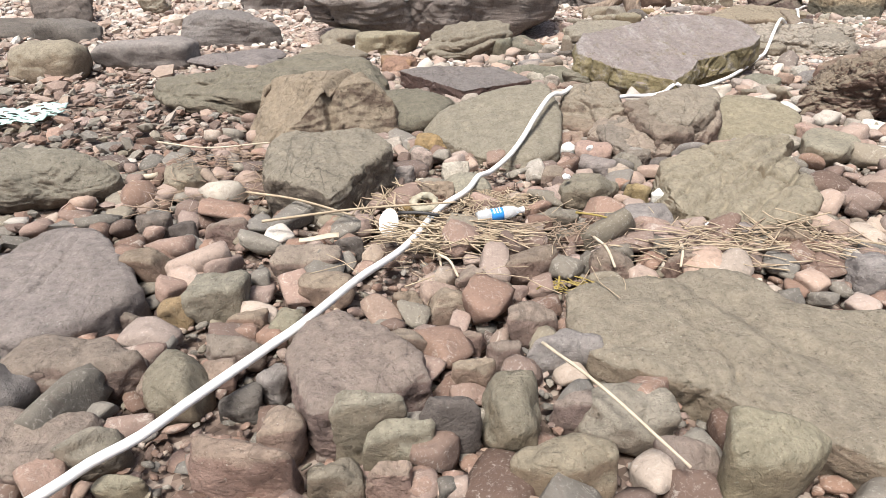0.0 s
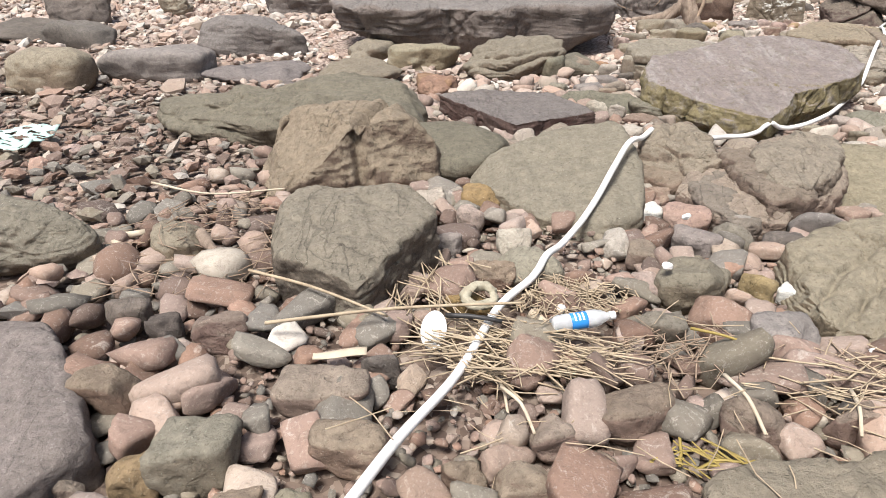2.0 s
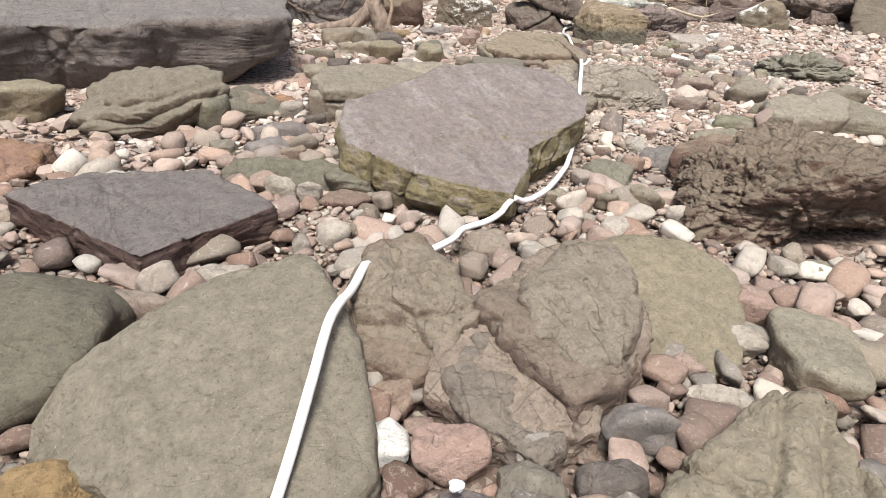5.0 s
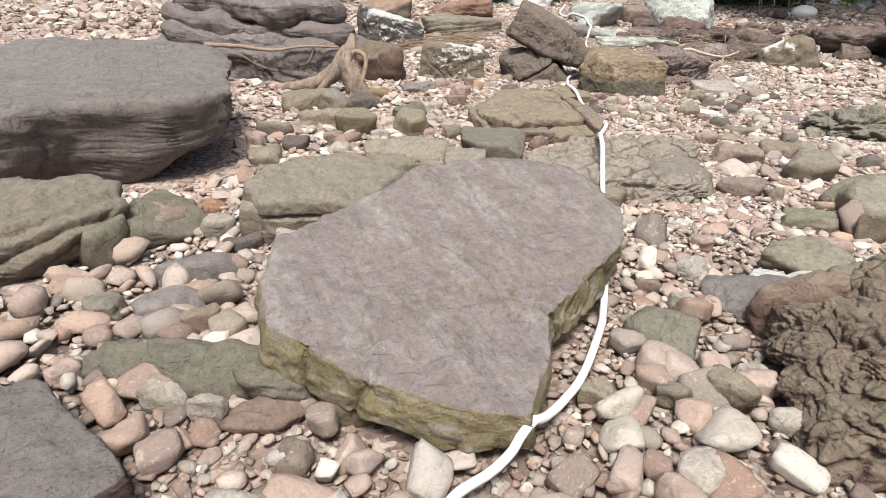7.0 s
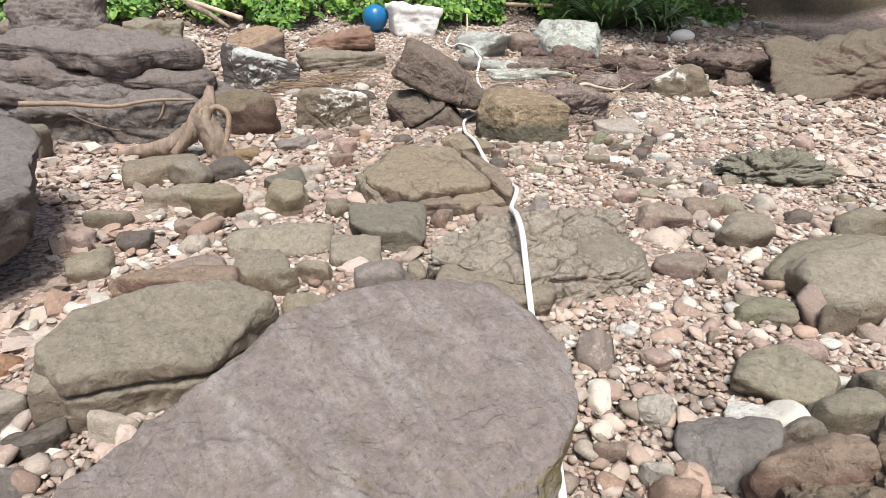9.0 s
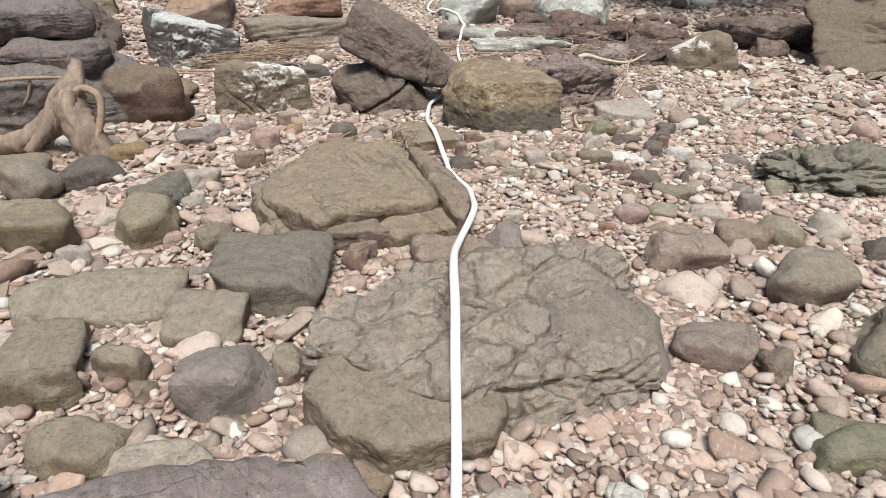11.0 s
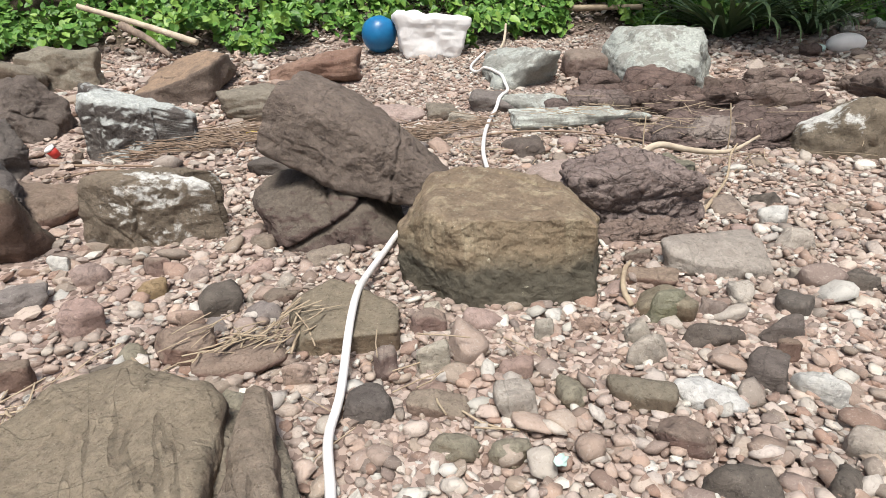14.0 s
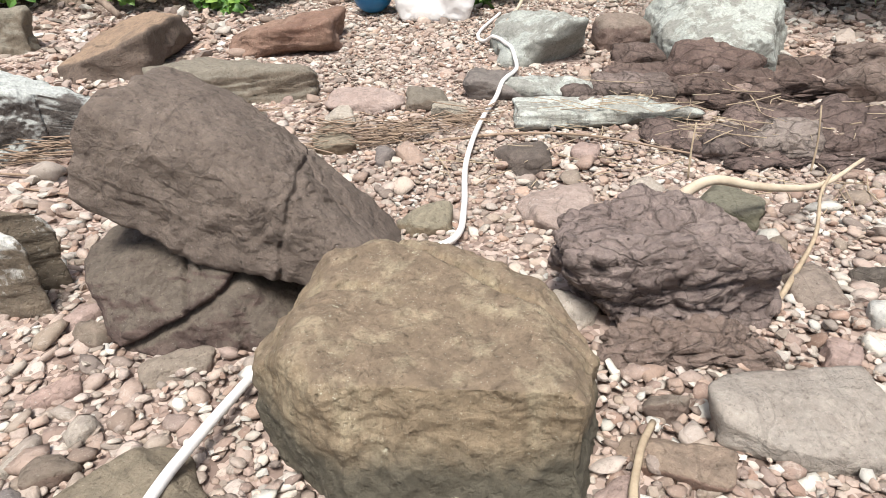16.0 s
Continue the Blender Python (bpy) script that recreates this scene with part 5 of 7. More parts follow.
rock("stone", "dark grey-brown worn stone among pebbles", 1.30, 3.34, 0.20, 0.17, 0.10, -37, DARK, sub=5, seed=911, p=7, chips=0.020, facets=12, cracks=1)
rock("stone", "pale pink worn stone among pebbles", 0.59, 2.98, 0.14, 0.17, 0.07, -22, PINK, sub=4, seed=912, p=9, chips=0.020, facets=9, cracks=1)
rock("stone", "ochre-stained rough stone among cobbles", 1.03, 2.96, 0.15, 0.10, 0.09, -38, OCHRE, sub=4, seed=913, p=18, chips=0.020, facets=6, cracks=1)
rock("stone", "bleached white stone on pink pebbles", 1.16, 2.93, 0.11, 0.10, 0.06, -42, WHITE, sub=4, seed=914, p=12, chips=0.020, facets=6, cracks=0)
rock("stone", "smooth olive-grey sandstone cobble in the shingle", 0.12, 3.09, 0.34, 0.21, 0.10, 0, OLIVE, sub=5, seed=915, p=7, chips=0.020, facets=12, cracks=1)
rock("stone", "reddish-brown worn cobble in the shingle", -0.03, 3.03, 0.19, 0.13, 0.10, 6, BROWN, sub=5, seed=916, p=18, chips=0.030, facets=9, cracks=1)
rock("stone", "pale cream-grey worn stone among pebbles", 1.86, 3.52, 0.21, 0.10, 0.07, -45, PALE, sub=5, seed=917, p=9, chips=0.012, facets=9, cracks=1)
rock("stone", "pale pink worn stone among pebbles", 1.86, 3.67, 0.14, 0.07, 0.06, -42, PINK, sub=4, seed=918, p=18, chips=0.020, facets=6, cracks=1)
rock("stone", "reddish-brown worn cobble in the shingle", 0.83, 3.86, 0.17, 0.10, 0.09, -19, BROWN, sub=5, seed=919, p=18, chips=0.030, facets=12, cracks=1)
rock("stone", "bleached white stone on pink pebbles", 0.78, 3.71, 0.13, 0.16, 0.06, -19, WHITE, sub=4, seed=920, p=9, chips=0.020, facets=6, cracks=0)
rock("stone", "mauve-grey worn cobble in the shingle", -0.24, 3.30, 0.17, 0.10, 0.09, 13, MAUVE, sub=5, seed=921, p=9, chips=0.020, facets=12, cracks=1)
rock("stone", "smooth olive-grey sandstone cobble in the shingle", 2.31, 3.54, 0.33, 0.41, 0.12, -51, OLIVE, sub=5, seed=922, p=7, chips=0.020, facets=6, cracks=1)
rock("stone", "pale pink worn stone among pebbles", 2.38, 3.84, 0.19, 0.11, 0.10, -48, PINK, sub=5, seed=923, p=18, chips=0.012, facets=6, cracks=1)
rock("stone", "reddish-brown worn cobble in the shingle", 1.11, 5.39, 0.32, 0.16, 0.05, -15, BROWN, sub=5, seed=924, p=7, chips=0.020, facets=12, cracks=1)
rock("stone", "reddish-brown worn cobble in the shingle", 1.58, 4.69, 0.24, 0.21, 0.10, -26, BROWN, sub=5, seed=925, p=7, chips=0.020, facets=9, cracks=1)
rock("boulder", "smooth olive-grey sandstone cobble in the shingle", -0.67, 7.40, 0.76, 0.52, 0.23, 7, OLIVE, sub=5, seed=926, p=9, chips=0.030, facets=9, cracks=0)
rock("boulder", "smooth olive-grey sandstone cobble in the shingle", -1.29, 7.81, 0.51, 0.64, 0.20, 13, OLIVE, sub=5, seed=927, p=12, chips=0.030, facets=6, cracks=2)
rock("stone", "rust-red angular stone among pebbles", -0.50, 6.40, 0.33, 0.41, 0.11, 7, RUST, sub=4, seed=928, p=12, chips=0.012, facets=9, cracks=2)
rock("boulder", "reddish-brown worn cobble in the shingle", 0.84, 7.15, 0.38, 0.47, 0.13, -7, BROWN, sub=5, seed=929, p=9, chips=0.020, facets=12, cracks=0)
rock("stone", "smooth olive-grey sandstone cobble in the shingle", 1.42, 6.92, 0.31, 0.39, 0.21, -14, OLIVE, sub=4, seed=930, p=12, chips=0.012, facets=9, cracks=1)
rock("boulder", "dark olive-brown pitted boulder in the shingle", 0.83, 7.17, 0.48, 0.56, 0.14, 7, DEEPOLIVE, sub=5, seed=931, p=12, chips=0.020, facets=9, cracks=0)
rock("stone", "dark olive-brown pitted boulder in the shingle", 0.59, 6.87, 0.24, 0.30, 0.19, 12, DEEPOLIVE, sub=4, seed=932, p=18, chips=0.012, facets=9, cracks=1)
rock("boulder", "mauve-grey worn cobble in the shingle", 1.02, 6.53, 0.43, 0.22, 0.09, 4, MAUVE, sub=5, seed=933, p=7, chips=0.012, facets=6, cracks=0)
rock("stone", "mauve-grey worn cobble in the shingle", 0.86, 6.24, 0.29, 0.29, 0.10, 9, MAUVE, sub=4, seed=934, p=9, chips=0.030, facets=12, cracks=1)
rock("stone", "smooth olive-grey sandstone cobble in the shingle", 0.61, 6.32, 0.16, 0.19, 0.07, 15, OLIVE, sub=4, seed=935, p=7, chips=0.030, facets=9, cracks=1)
rock("stone", "reddish-brown worn cobble in the shingle", 0.97, 6.03, 0.16, 0.08, 0.09, 7, BROWN, sub=4, seed=936, p=12, chips=0.012, facets=6, cracks=1)
rock("stone", "dark grey-brown worn stone among pebbles", 1.23, 6.70, 0.20, 0.10, 0.07, 0, DARK, sub=4, seed=937, p=18, chips=0.030, facets=6, cracks=2)
rock("stone", "pale cream-grey worn stone among pebbles", 1.13, 6.95, 0.18, 0.14, 0.10, 2, PALE, sub=4, seed=938, p=9, chips=0.012, facets=9, cracks=2)
rock("stone", "dark olive-brown pitted boulder in the shingle", 2.68, 5.27, 0.30, 0.27, 0.10, -50, DEEPOLIVE, sub=5, seed=939, p=18, chips=0.012, facets=6, cracks=2)
rock("stone", "mauve-grey worn cobble in the shingle", 3.22, 5.35, 0.34, 0.36, 0.10, -57, MAUVE, sub=5, seed=940, p=18, chips=0.012, facets=12, cracks=2)
rock("stone", "bleached white stone on pink pebbles", 3.49, 5.43, 0.18, 0.09, 0.05, -58, WHITE, sub=5, seed=941, p=9, chips=0.020, facets=6, cracks=0)
rock("stone", "pale cream-grey worn stone among pebbles", 3.19, 5.64, 0.16, 0.12, 0.09, -51, PALE, sub=5, seed=942, p=7, chips=0.020, facets=9, cracks=1)
rock("stone", "reddish-brown worn cobble in the shingle", 2.88, 5.58, 0.12, 0.06, 0.07, -47, BROWN, sub=4, seed=943, p=9, chips=0.012, facets=9, cracks=1)
rock("stone", "smooth olive-grey sandstone cobble in the shingle", 2.65, 4.87, 0.19, 0.12, 0.10, -60, OLIVE, sub=5, seed=944, p=9, chips=0.020, facets=6, cracks=1)
rock("stone", "pale cream-grey worn stone among pebbles", 2.83, 4.93, 0.13, 0.07, 0.06, -61, PALE, sub=4, seed=945, p=7, chips=0.030, facets=9, cracks=0)
rock("stone", "smooth olive-grey sandstone cobble in the shingle", 2.21, 5.05, 0.13, 0.11, 0.07, -45, OLIVE, sub=4, seed=946, p=18, chips=0.020, facets=6, cracks=2)
rock("stone", "smooth olive-grey sandstone cobble in the shingle", 2.46, 4.94, 0.13, 0.09, 0.07, -54, OLIVE, sub=4, seed=947, p=9, chips=0.030, facets=6, cracks=1)
rock("stone", "reddish-brown worn cobble in the shingle", 4.32, 6.37, 0.27, 0.22, 0.10, -53, BROWN, sub=4, seed=948, p=12, chips=0.030, facets=9, cracks=1)
rock("stone", "smooth olive-grey sandstone cobble in the shingle", 4.25, 5.82, 0.29, 0.15, 0.10, -59, OLIVE, sub=5, seed=949, p=18, chips=0.030, facets=6, cracks=1)
rock("stone", "dark olive-brown pitted boulder in the shingle", 4.73, 5.95, 0.15, 0.18, 0.12, -61, DEEPOLIVE, sub=4, seed=950, p=12, chips=0.020, facets=9, cracks=0)
rock("boulder", "smooth olive-grey sandstone cobble in the shingle", 3.79, 5.47, 0.39, 0.32, 0.12, -61, OLIVE, sub=5, seed=951, p=12, chips=0.030, facets=12, cracks=1)
rock("boulder", "smooth olive-grey sandstone cobble in the shingle", 2.54, 7.83, 0.68, 0.34, 0.12, -19, OLIVE, sub=5, seed=952, p=7, chips=0.020, facets=12, cracks=1)
rock("stone", "smooth olive-grey sandstone cobble in the shingle", 2.33, 7.57, 0.29, 0.36, 0.09, -17, OLIVE, sub=4, seed=953, p=12, chips=0.030, facets=6, cracks=1)
rock("stone", "smooth olive-grey sandstone cobble in the shingle", 2.84, 7.45, 0.29, 0.35, 0.10, -25, OLIVE, sub=4, seed=954, p=18, chips=0.030, facets=9, cracks=2)
rock("boulder", "dark olive-brown pitted boulder in the shingle", 3.16, 7.62, 0.49, 0.50, 0.15, -28, DEEPOLIVE, sub=5, seed=955, p=18, chips=0.012, facets=6, cracks=1)
rock("boulder", "reddish-brown worn cobble in the shingle", 2.02, 7.66, 0.37, 0.21, 0.11, -12, BROWN, sub=5, seed=956, p=9, chips=0.012, facets=12, cracks=1)
rock("boulder", "smooth olive-grey sandstone cobble in the shingle", 2.26, 9.53, 0.56, 0.51, 0.17, -10, OLIVE, sub=5, seed=957, p=7, chips=0.020, facets=9, cracks=1)
rock("stone", "smooth olive-grey sandstone cobble in the shingle", 1.57, 8.03, 0.26, 0.20, 0.10, -4, OLIVE, sub=4, seed=958, p=7, chips=0.012, facets=6, cracks=1)
rock("stone", "bleached white stone on pink pebbles", 3.55, 6.08, 0.08, 0.10, 0.05, -49, WHITE, sub=4, seed=959, p=18, chips=0.030, facets=9, cracks=0)
rock("stone", "smooth olive-grey sandstone cobble in the shingle", 3.40, 6.67, 0.34, 0.35, 0.10, -39, OLIVE, sub=4, seed=960, p=7, chips=0.012, facets=12, cracks=0)
rock("stone", "rust-red angular stone among pebbles", 1.13, 7.30, 0.19, 0.10, 0.05, 1, RUST, sub=4, seed=961, p=18, chips=0.030, facets=9, cracks=1)
rock("stone", "pale cream-grey worn stone among pebbles", 2.94, 5.43, 0.12, 0.07, 0.07, -51, PALE, sub=4, seed=962, p=7, chips=0.020, facets=6, cracks=0)
rock("stone", "smooth olive-grey sandstone cobble in the shingle", 2.84, 8.46, 0.32, 0.40, 0.15, 12, OLIVE, sub=4, seed=963, p=12, chips=0.020, facets=6, cracks=0)
rock("boulder", "dark olive-brown pitted boulder in the shingle", 2.97, 8.80, 0.36, 0.27, 0.11, 8, DEEPOLIVE, sub=5, seed=964, p=18, chips=0.020, facets=6, cracks=1)
rock("stone", "dark grey-brown worn stone among pebbles", 4.66, 8.43, 0.15, 0.19, 0.07, -28, DARK, sub=4, seed=965, p=18, chips=0.012, facets=9, cracks=2)
rock("stone", "reddish-brown worn cobble in the shingle", 4.84, 8.32, 0.22, 0.11, 0.06, -32, BROWN, sub=4, seed=966, p=7, chips=0.012, facets=6, cracks=1)
rock("stone", "bleached white stone on pink pebbles", 5.66, 7.96, 0.25, 0.13, 0.05, -50, WHITE, sub=4, seed=967, p=18, chips=0.020, facets=12, cracks=2)
rock("stone", "bleached white stone on pink pebbles", 5.98, 7.84, 0.18, 0.09, 0.08, -55, WHITE, sub=4, seed=968, p=7, chips=0.030, facets=6, cracks=1)
rock("stone", "dark grey-brown worn stone among pebbles", 5.92, 7.98, 0.13, 0.17, 0.07, -52, DARK, sub=4, seed=969, p=18, chips=0.020, facets=6, cracks=1)
rock("stone", "pale pink worn stone among pebbles", 5.17, 8.37, 0.12, 0.09, 0.07, -37, PINK, sub=4, seed=970, p=12, chips=0.012, facets=6, cracks=1)
rock("stone", "reddish-brown worn cobble in the shingle", 5.44, 7.85, 0.21, 0.11, 0.06, -49, BROWN, sub=4, seed=971, p=12, chips=0.020, facets=9, cracks=1)
rock("stone", "reddish-brown worn cobble in the shingle", 5.02, 7.11, 0.26, 0.13, 0.05, -57, BROWN, sub=4, seed=972, p=7, chips=0.030, facets=6, cracks=0)
rock("stone", "pale cream-grey worn stone among pebbles", 5.30, 7.10, 0.19, 0.09, 0.07, -61, PALE, sub=4, seed=973, p=12, chips=0.012, facets=12, cracks=0)
rock("stone", "smooth olive-grey sandstone cobble in the shingle", 5.41, 7.41, 0.24, 0.12, 0.06, -56, OLIVE, sub=4, seed=974, p=18, chips=0.030, facets=12, cracks=2)
rock("stone", "pale cream-grey worn stone among pebbles", 4.37, 7.40, 0.14, 0.07, 0.05, -36, PALE, sub=4, seed=975, p=7, chips=0.030, facets=6, cracks=2)
rock("stone", "pale cream-grey worn stone among pebbles", 4.41, 7.61, 0.11, 0.06, 0.06, -33, PALE, sub=4, seed=976, p=12, chips=0.020, facets=6, cracks=1)
rock("stone", "rust-red angular stone among pebbles", 4.73, 7.27, 0.09, 0.05, 0.05, -47, RUST, sub=4, seed=977, p=7, chips=0.030, facets=6, cracks=1)
rock("stone", "pale cream-grey worn stone among pebbles", 3.39, 7.73, 0.14, 0.11, 0.08, 0, PALE, sub=4, seed=978, p=18, chips=0.030, facets=9, cracks=2)
rock("stone", "pale cream-grey worn stone among pebbles", 3.14, 7.99, 0.11, 0.12, 0.06, 7, PALE, sub=4, seed=979, p=18, chips=0.020, facets=6, cracks=1)
rock("stone", "smooth olive-grey sandstone cobble in the shingle", 3.06, 8.12, 0.17, 0.13, 0.10, 8, OLIVE, sub=4, seed=980, p=12, chips=0.030, facets=9, cracks=1)
rock("stone", "pale pink worn stone among pebbles", 2.91, 8.25, 0.12, 0.06, 0.05, 12, PINK, sub=4, seed=981, p=18, chips=0.012, facets=12, cracks=1)
rock("stone", "reddish-brown worn cobble in the shingle", 3.30, 8.07, 0.09, 0.12, 0.07, 2, BROWN, sub=4, seed=982, p=9, chips=0.020, facets=9, cracks=1)
rock("stone", "smooth olive-grey sandstone cobble in the shingle", 3.38, 7.94, 0.09, 0.04, 0.05, 0, OLIVE, sub=4, seed=983, p=12, chips=0.030, facets=12, cracks=0)
rock("stone", "reddish-brown worn cobble in the shingle", 5.17, 7.52, 0.08, 0.10, 0.06, -50, BROWN, sub=4, seed=984, p=7, chips=0.020, facets=12, cracks=1)
rock("stone", "pale cream-grey worn stone among pebbles", 3.10, 8.66, 0.13, 0.09, 0.07, 6, PALE, sub=4, seed=985, p=12, chips=0.030, facets=9, cracks=1)
rock("stone", "pale cream-grey worn stone among pebbles", 3.22, 8.93, 0.20, 0.14, 0.10, 3, PALE, sub=4, seed=986, p=9, chips=0.020, facets=6, cracks=0)
rock("stone", "ochre-stained rough stone among cobbles", 2.95, 9.68, 0.28, 0.19, 0.10, 6, OCHRE, sub=4, seed=987, p=7, chips=0.020, facets=6, cracks=1)
rock("boulder", "mauve-grey worn cobble in the shingle", 3.45, 9.76, 0.38, 0.19, 0.09, -1, MAUVE, sub=5, seed=988, p=9, chips=0.030, facets=9, cracks=0)
rock("stone", "pale pink worn stone among pebbles", 3.75, 9.92, 0.19, 0.15, 0.10, -5, PINK, sub=4, seed=989, p=7, chips=0.012, facets=12, cracks=2)
rock("stone", "ochre-stained rough stone among cobbles", 4.01, 9.61, 0.15, 0.12, 0.08, -10, OCHRE, sub=4, seed=990, p=9, chips=0.030, facets=12, cracks=1)
rock("stone", "reddish-brown worn cobble in the shingle", 3.54, 9.09, 0.18, 0.10, 0.10, -3, BROWN, sub=4, seed=991, p=18, chips=0.030, facets=6, cracks=2)
rock("stone", "smooth olive-grey sandstone cobble in the shingle", 5.45, 8.07, 0.23, 0.12, 0.08, -45, OLIVE, sub=4, seed=992, p=9, chips=0.020, facets=9, cracks=1)
rock("stone", "pale cream-grey worn stone among pebbles", 3.78, 7.61, 0.10, 0.11, 0.05, -14, PALE, sub=4, seed=993, p=12, chips=0.030, facets=12, cracks=2)
rock("stone", "dark grey-brown worn stone among pebbles", 2.68, 9.36, 0.36, 0.28, 0.11, 12, DARK, sub=4, seed=994, p=18, chips=0.030, facets=9, cracks=1)
rock("stone", "reddish-brown worn cobble in the shingle", 4.12, 9.04, 0.23, 0.19, 0.10, -13, BROWN, sub=4, seed=995, p=12, chips=0.020, facets=9, cracks=0)
rock("boulder", "dark grey-brown worn stone among pebbles", 4.86, 11.29, 0.36, 0.29, 0.11, -15, DARK, sub=5, seed=996, p=12, chips=0.012, facets=12, cracks=2)
rock("stone", "reddish-brown worn cobble in the shingle", 5.01, 8.78, 0.16, 0.09, 0.09, -6, BROWN, sub=4, seed=997, p=12, chips=0.020, facets=9, cracks=0)
rock("stone", "smooth olive-grey sandstone cobble in the shingle", 5.93, 8.47, 0.23, 0.19, 0.10, -49, OLIVE, sub=4, seed=998, p=9, chips=0.030, facets=6, cracks=2)
rock("stone", "reddish-brown worn cobble in the shingle", 6.07, 8.36, 0.11, 0.08, 0.06, -56, BROWN, sub=4, seed=999, p=12, chips=0.030, facets=9, cracks=0)
rock("stone", "dark grey-brown worn stone among pebbles", 6.38, 8.25, 0.13, 0.15, 0.07, -65, DARK, sub=4, seed=1000, p=12, chips=0.020, facets=6, cracks=2)
rock("stone", "pale cream-grey worn stone among pebbles", 6.62, 8.40, 0.11, 0.06, 0.06, -64, PALE, sub=4, seed=1001, p=7, chips=0.012, facets=6, cracks=0)
rock("stone", "bleached white stone on pink pebbles", 7.10, 8.97, 0.16, 0.11, 0.09, -57, WHITE, sub=4, seed=1002, p=12, chips=0.012, facets=6, cracks=1)
rock("stone", "pale pink worn stone among pebbles", 6.76, 8.87, 0.11, 0.13, 0.06, -55, PINK, sub=4, seed=1003, p=18, chips=0.030, facets=12, cracks=1)
rock("stone", "reddish-brown worn cobble in the shingle", 4.84, 9.63, 0.24, 0.12, 0.05, 0, BROWN, sub=4, seed=1004, p=7, chips=0.030, facets=6, cracks=1)
rock("stone", "pale pink worn stone among pebbles", 4.21, 9.70, 0.11, 0.12, 0.06, 17, PINK, sub=4, seed=1005, p=7, chips=0.012, facets=6, cracks=1)
rock("stone", "pale pink worn stone among pebbles", 4.48, 9.63, 0.17, 0.08, 0.06, 10, PINK, sub=4, seed=1006, p=7, chips=0.012, facets=9, cracks=0)
rock("stone", "pale cream-grey worn stone among pebbles", 6.51, 11.58, 0.23, 0.16, 0.10, -22, PALE, sub=4, seed=1007, p=12, chips=0.030, facets=12, cracks=1)
rock("stone", "smooth olive-grey sandstone cobble in the shingle", 5.72, 11.46, 0.27, 0.33, 0.09, -12, OLIVE, sub=4, seed=1008, p=9, chips=0.030, facets=9, cracks=1)
rock("stone", "smooth olive-grey sandstone cobble in the shingle", 5.89, 10.29, 0.28, 0.21, 0.10, -20, OLIVE, sub=4, seed=1009, p=7, chips=0.030, facets=9, cracks=0)
rock("stone", "dark green-stained upright stone", 7.25, 9.90, 0.32, 0.40, 0.12, -45, GREEN, sub=4, seed=1010, p=9, chips=0.030, facets=9, cracks=1)
rock("stone", "pale pink worn stone among pebbles", 5.57, 8.50, 0.10, 0.05, 0.05, -36, PINK, sub=4, seed=1011, p=9, chips=0.020, facets=9, cracks=0)
rock("stone", "pale cream-grey worn stone among pebbles", 5.07, 8.88, 0.07, 0.04, 0.05, -8, PALE, sub=4, seed=1012, p=18, chips=0.012, facets=6, cracks=1)
rock("stone", "reddish-brown worn cobble in the shingle", 6.14, 8.90, 0.12, 0.07, 0.07, -43, BROWN, sub=4, seed=1013, p=18, chips=0.030, facets=12, cracks=1)
rock("stone", "reddish-brown worn cobble in the shingle", 6.04, 8.73, 0.29, 0.14, 0.05, -45, BROWN, sub=4, seed=1014, p=18, chips=0.020, facets=6, cracks=2)

# the way of the hose over the rocks
HOSE_LOWER = [(-1.13, 0.79, 0.10), (-0.97, 0.97, 0.10), (-0.90, 1.06, 0.10), (-0.80, 1.14, 0.12), (-0.72, 1.26, 0.12), (-0.64, 1.37, 0.13), (-0.54, 1.50, 0.14), (-0.44, 1.64, 0.15), (-0.31, 1.98, 0.11), (-0.16, 2.32, 0.06),
              (-0.02, 2.71, 0.06), (0.12, 2.93, 0.06), (0.23, 3.16, 0.05), (0.43, 3.53, 0.07), (0.58, 3.78, 0.20), (0.68, 3.97, 0.26), (0.75, 4.07, 0.275),
              (0.93, 4.33, 0.16), (1.15, 4.52, 0.10), (1.38, 4.63, 0.10), (1.52, 4.79, 0.05), (1.73, 4.86, 0.05), (2.02, 5.01, 0.05), (2.18, 5.11, 0.05), (2.40, 5.31, 0.05), (2.51, 5.43, 0.05), (2.77, 5.76, 0.05)]
HOSE_UPPER = [(3.09, 6.20, 0.05), (3.19, 6.34, 0.04), (3.27, 6.46, 0.10), (3.36, 6.6, 0.19), (3.46, 6.75, 0.27), (3.59, 6.95, 0.28), (3.75, 7.17, 0.2), (3.92, 7.37, 0.12),
              (4.14, 7.58, 0.13), (4.29, 7.80, 0.07), (4.41, 8.0, 0.03), (4.48, 8.28, 0.03), (4.57, 8.47, 0.03), (4.72, 8.83, 0.10), (4.86, 9.14, 0.07), (5.09, 9.5, 0.03), (5.27, 9.73, 0.03),
              (5.55, 9.93, 0.02), (5.8, 9.99, 0.04), (5.97, 10.07, 0.04), (6.12, 10.36, 0.03), (6.33, 10.84, 0.07), (6.68, 11.4, 0.13), (7.24, 12.08, 0.24), (7.37, 12.65, 0.26),
              (7.39, 13.16, 0.3), (7.9, 13.8, 0.38)]
TAKEN.extend((x, y, 0.06) for x, y, _ in HOSE_LOWER + HOSE_UPPER)

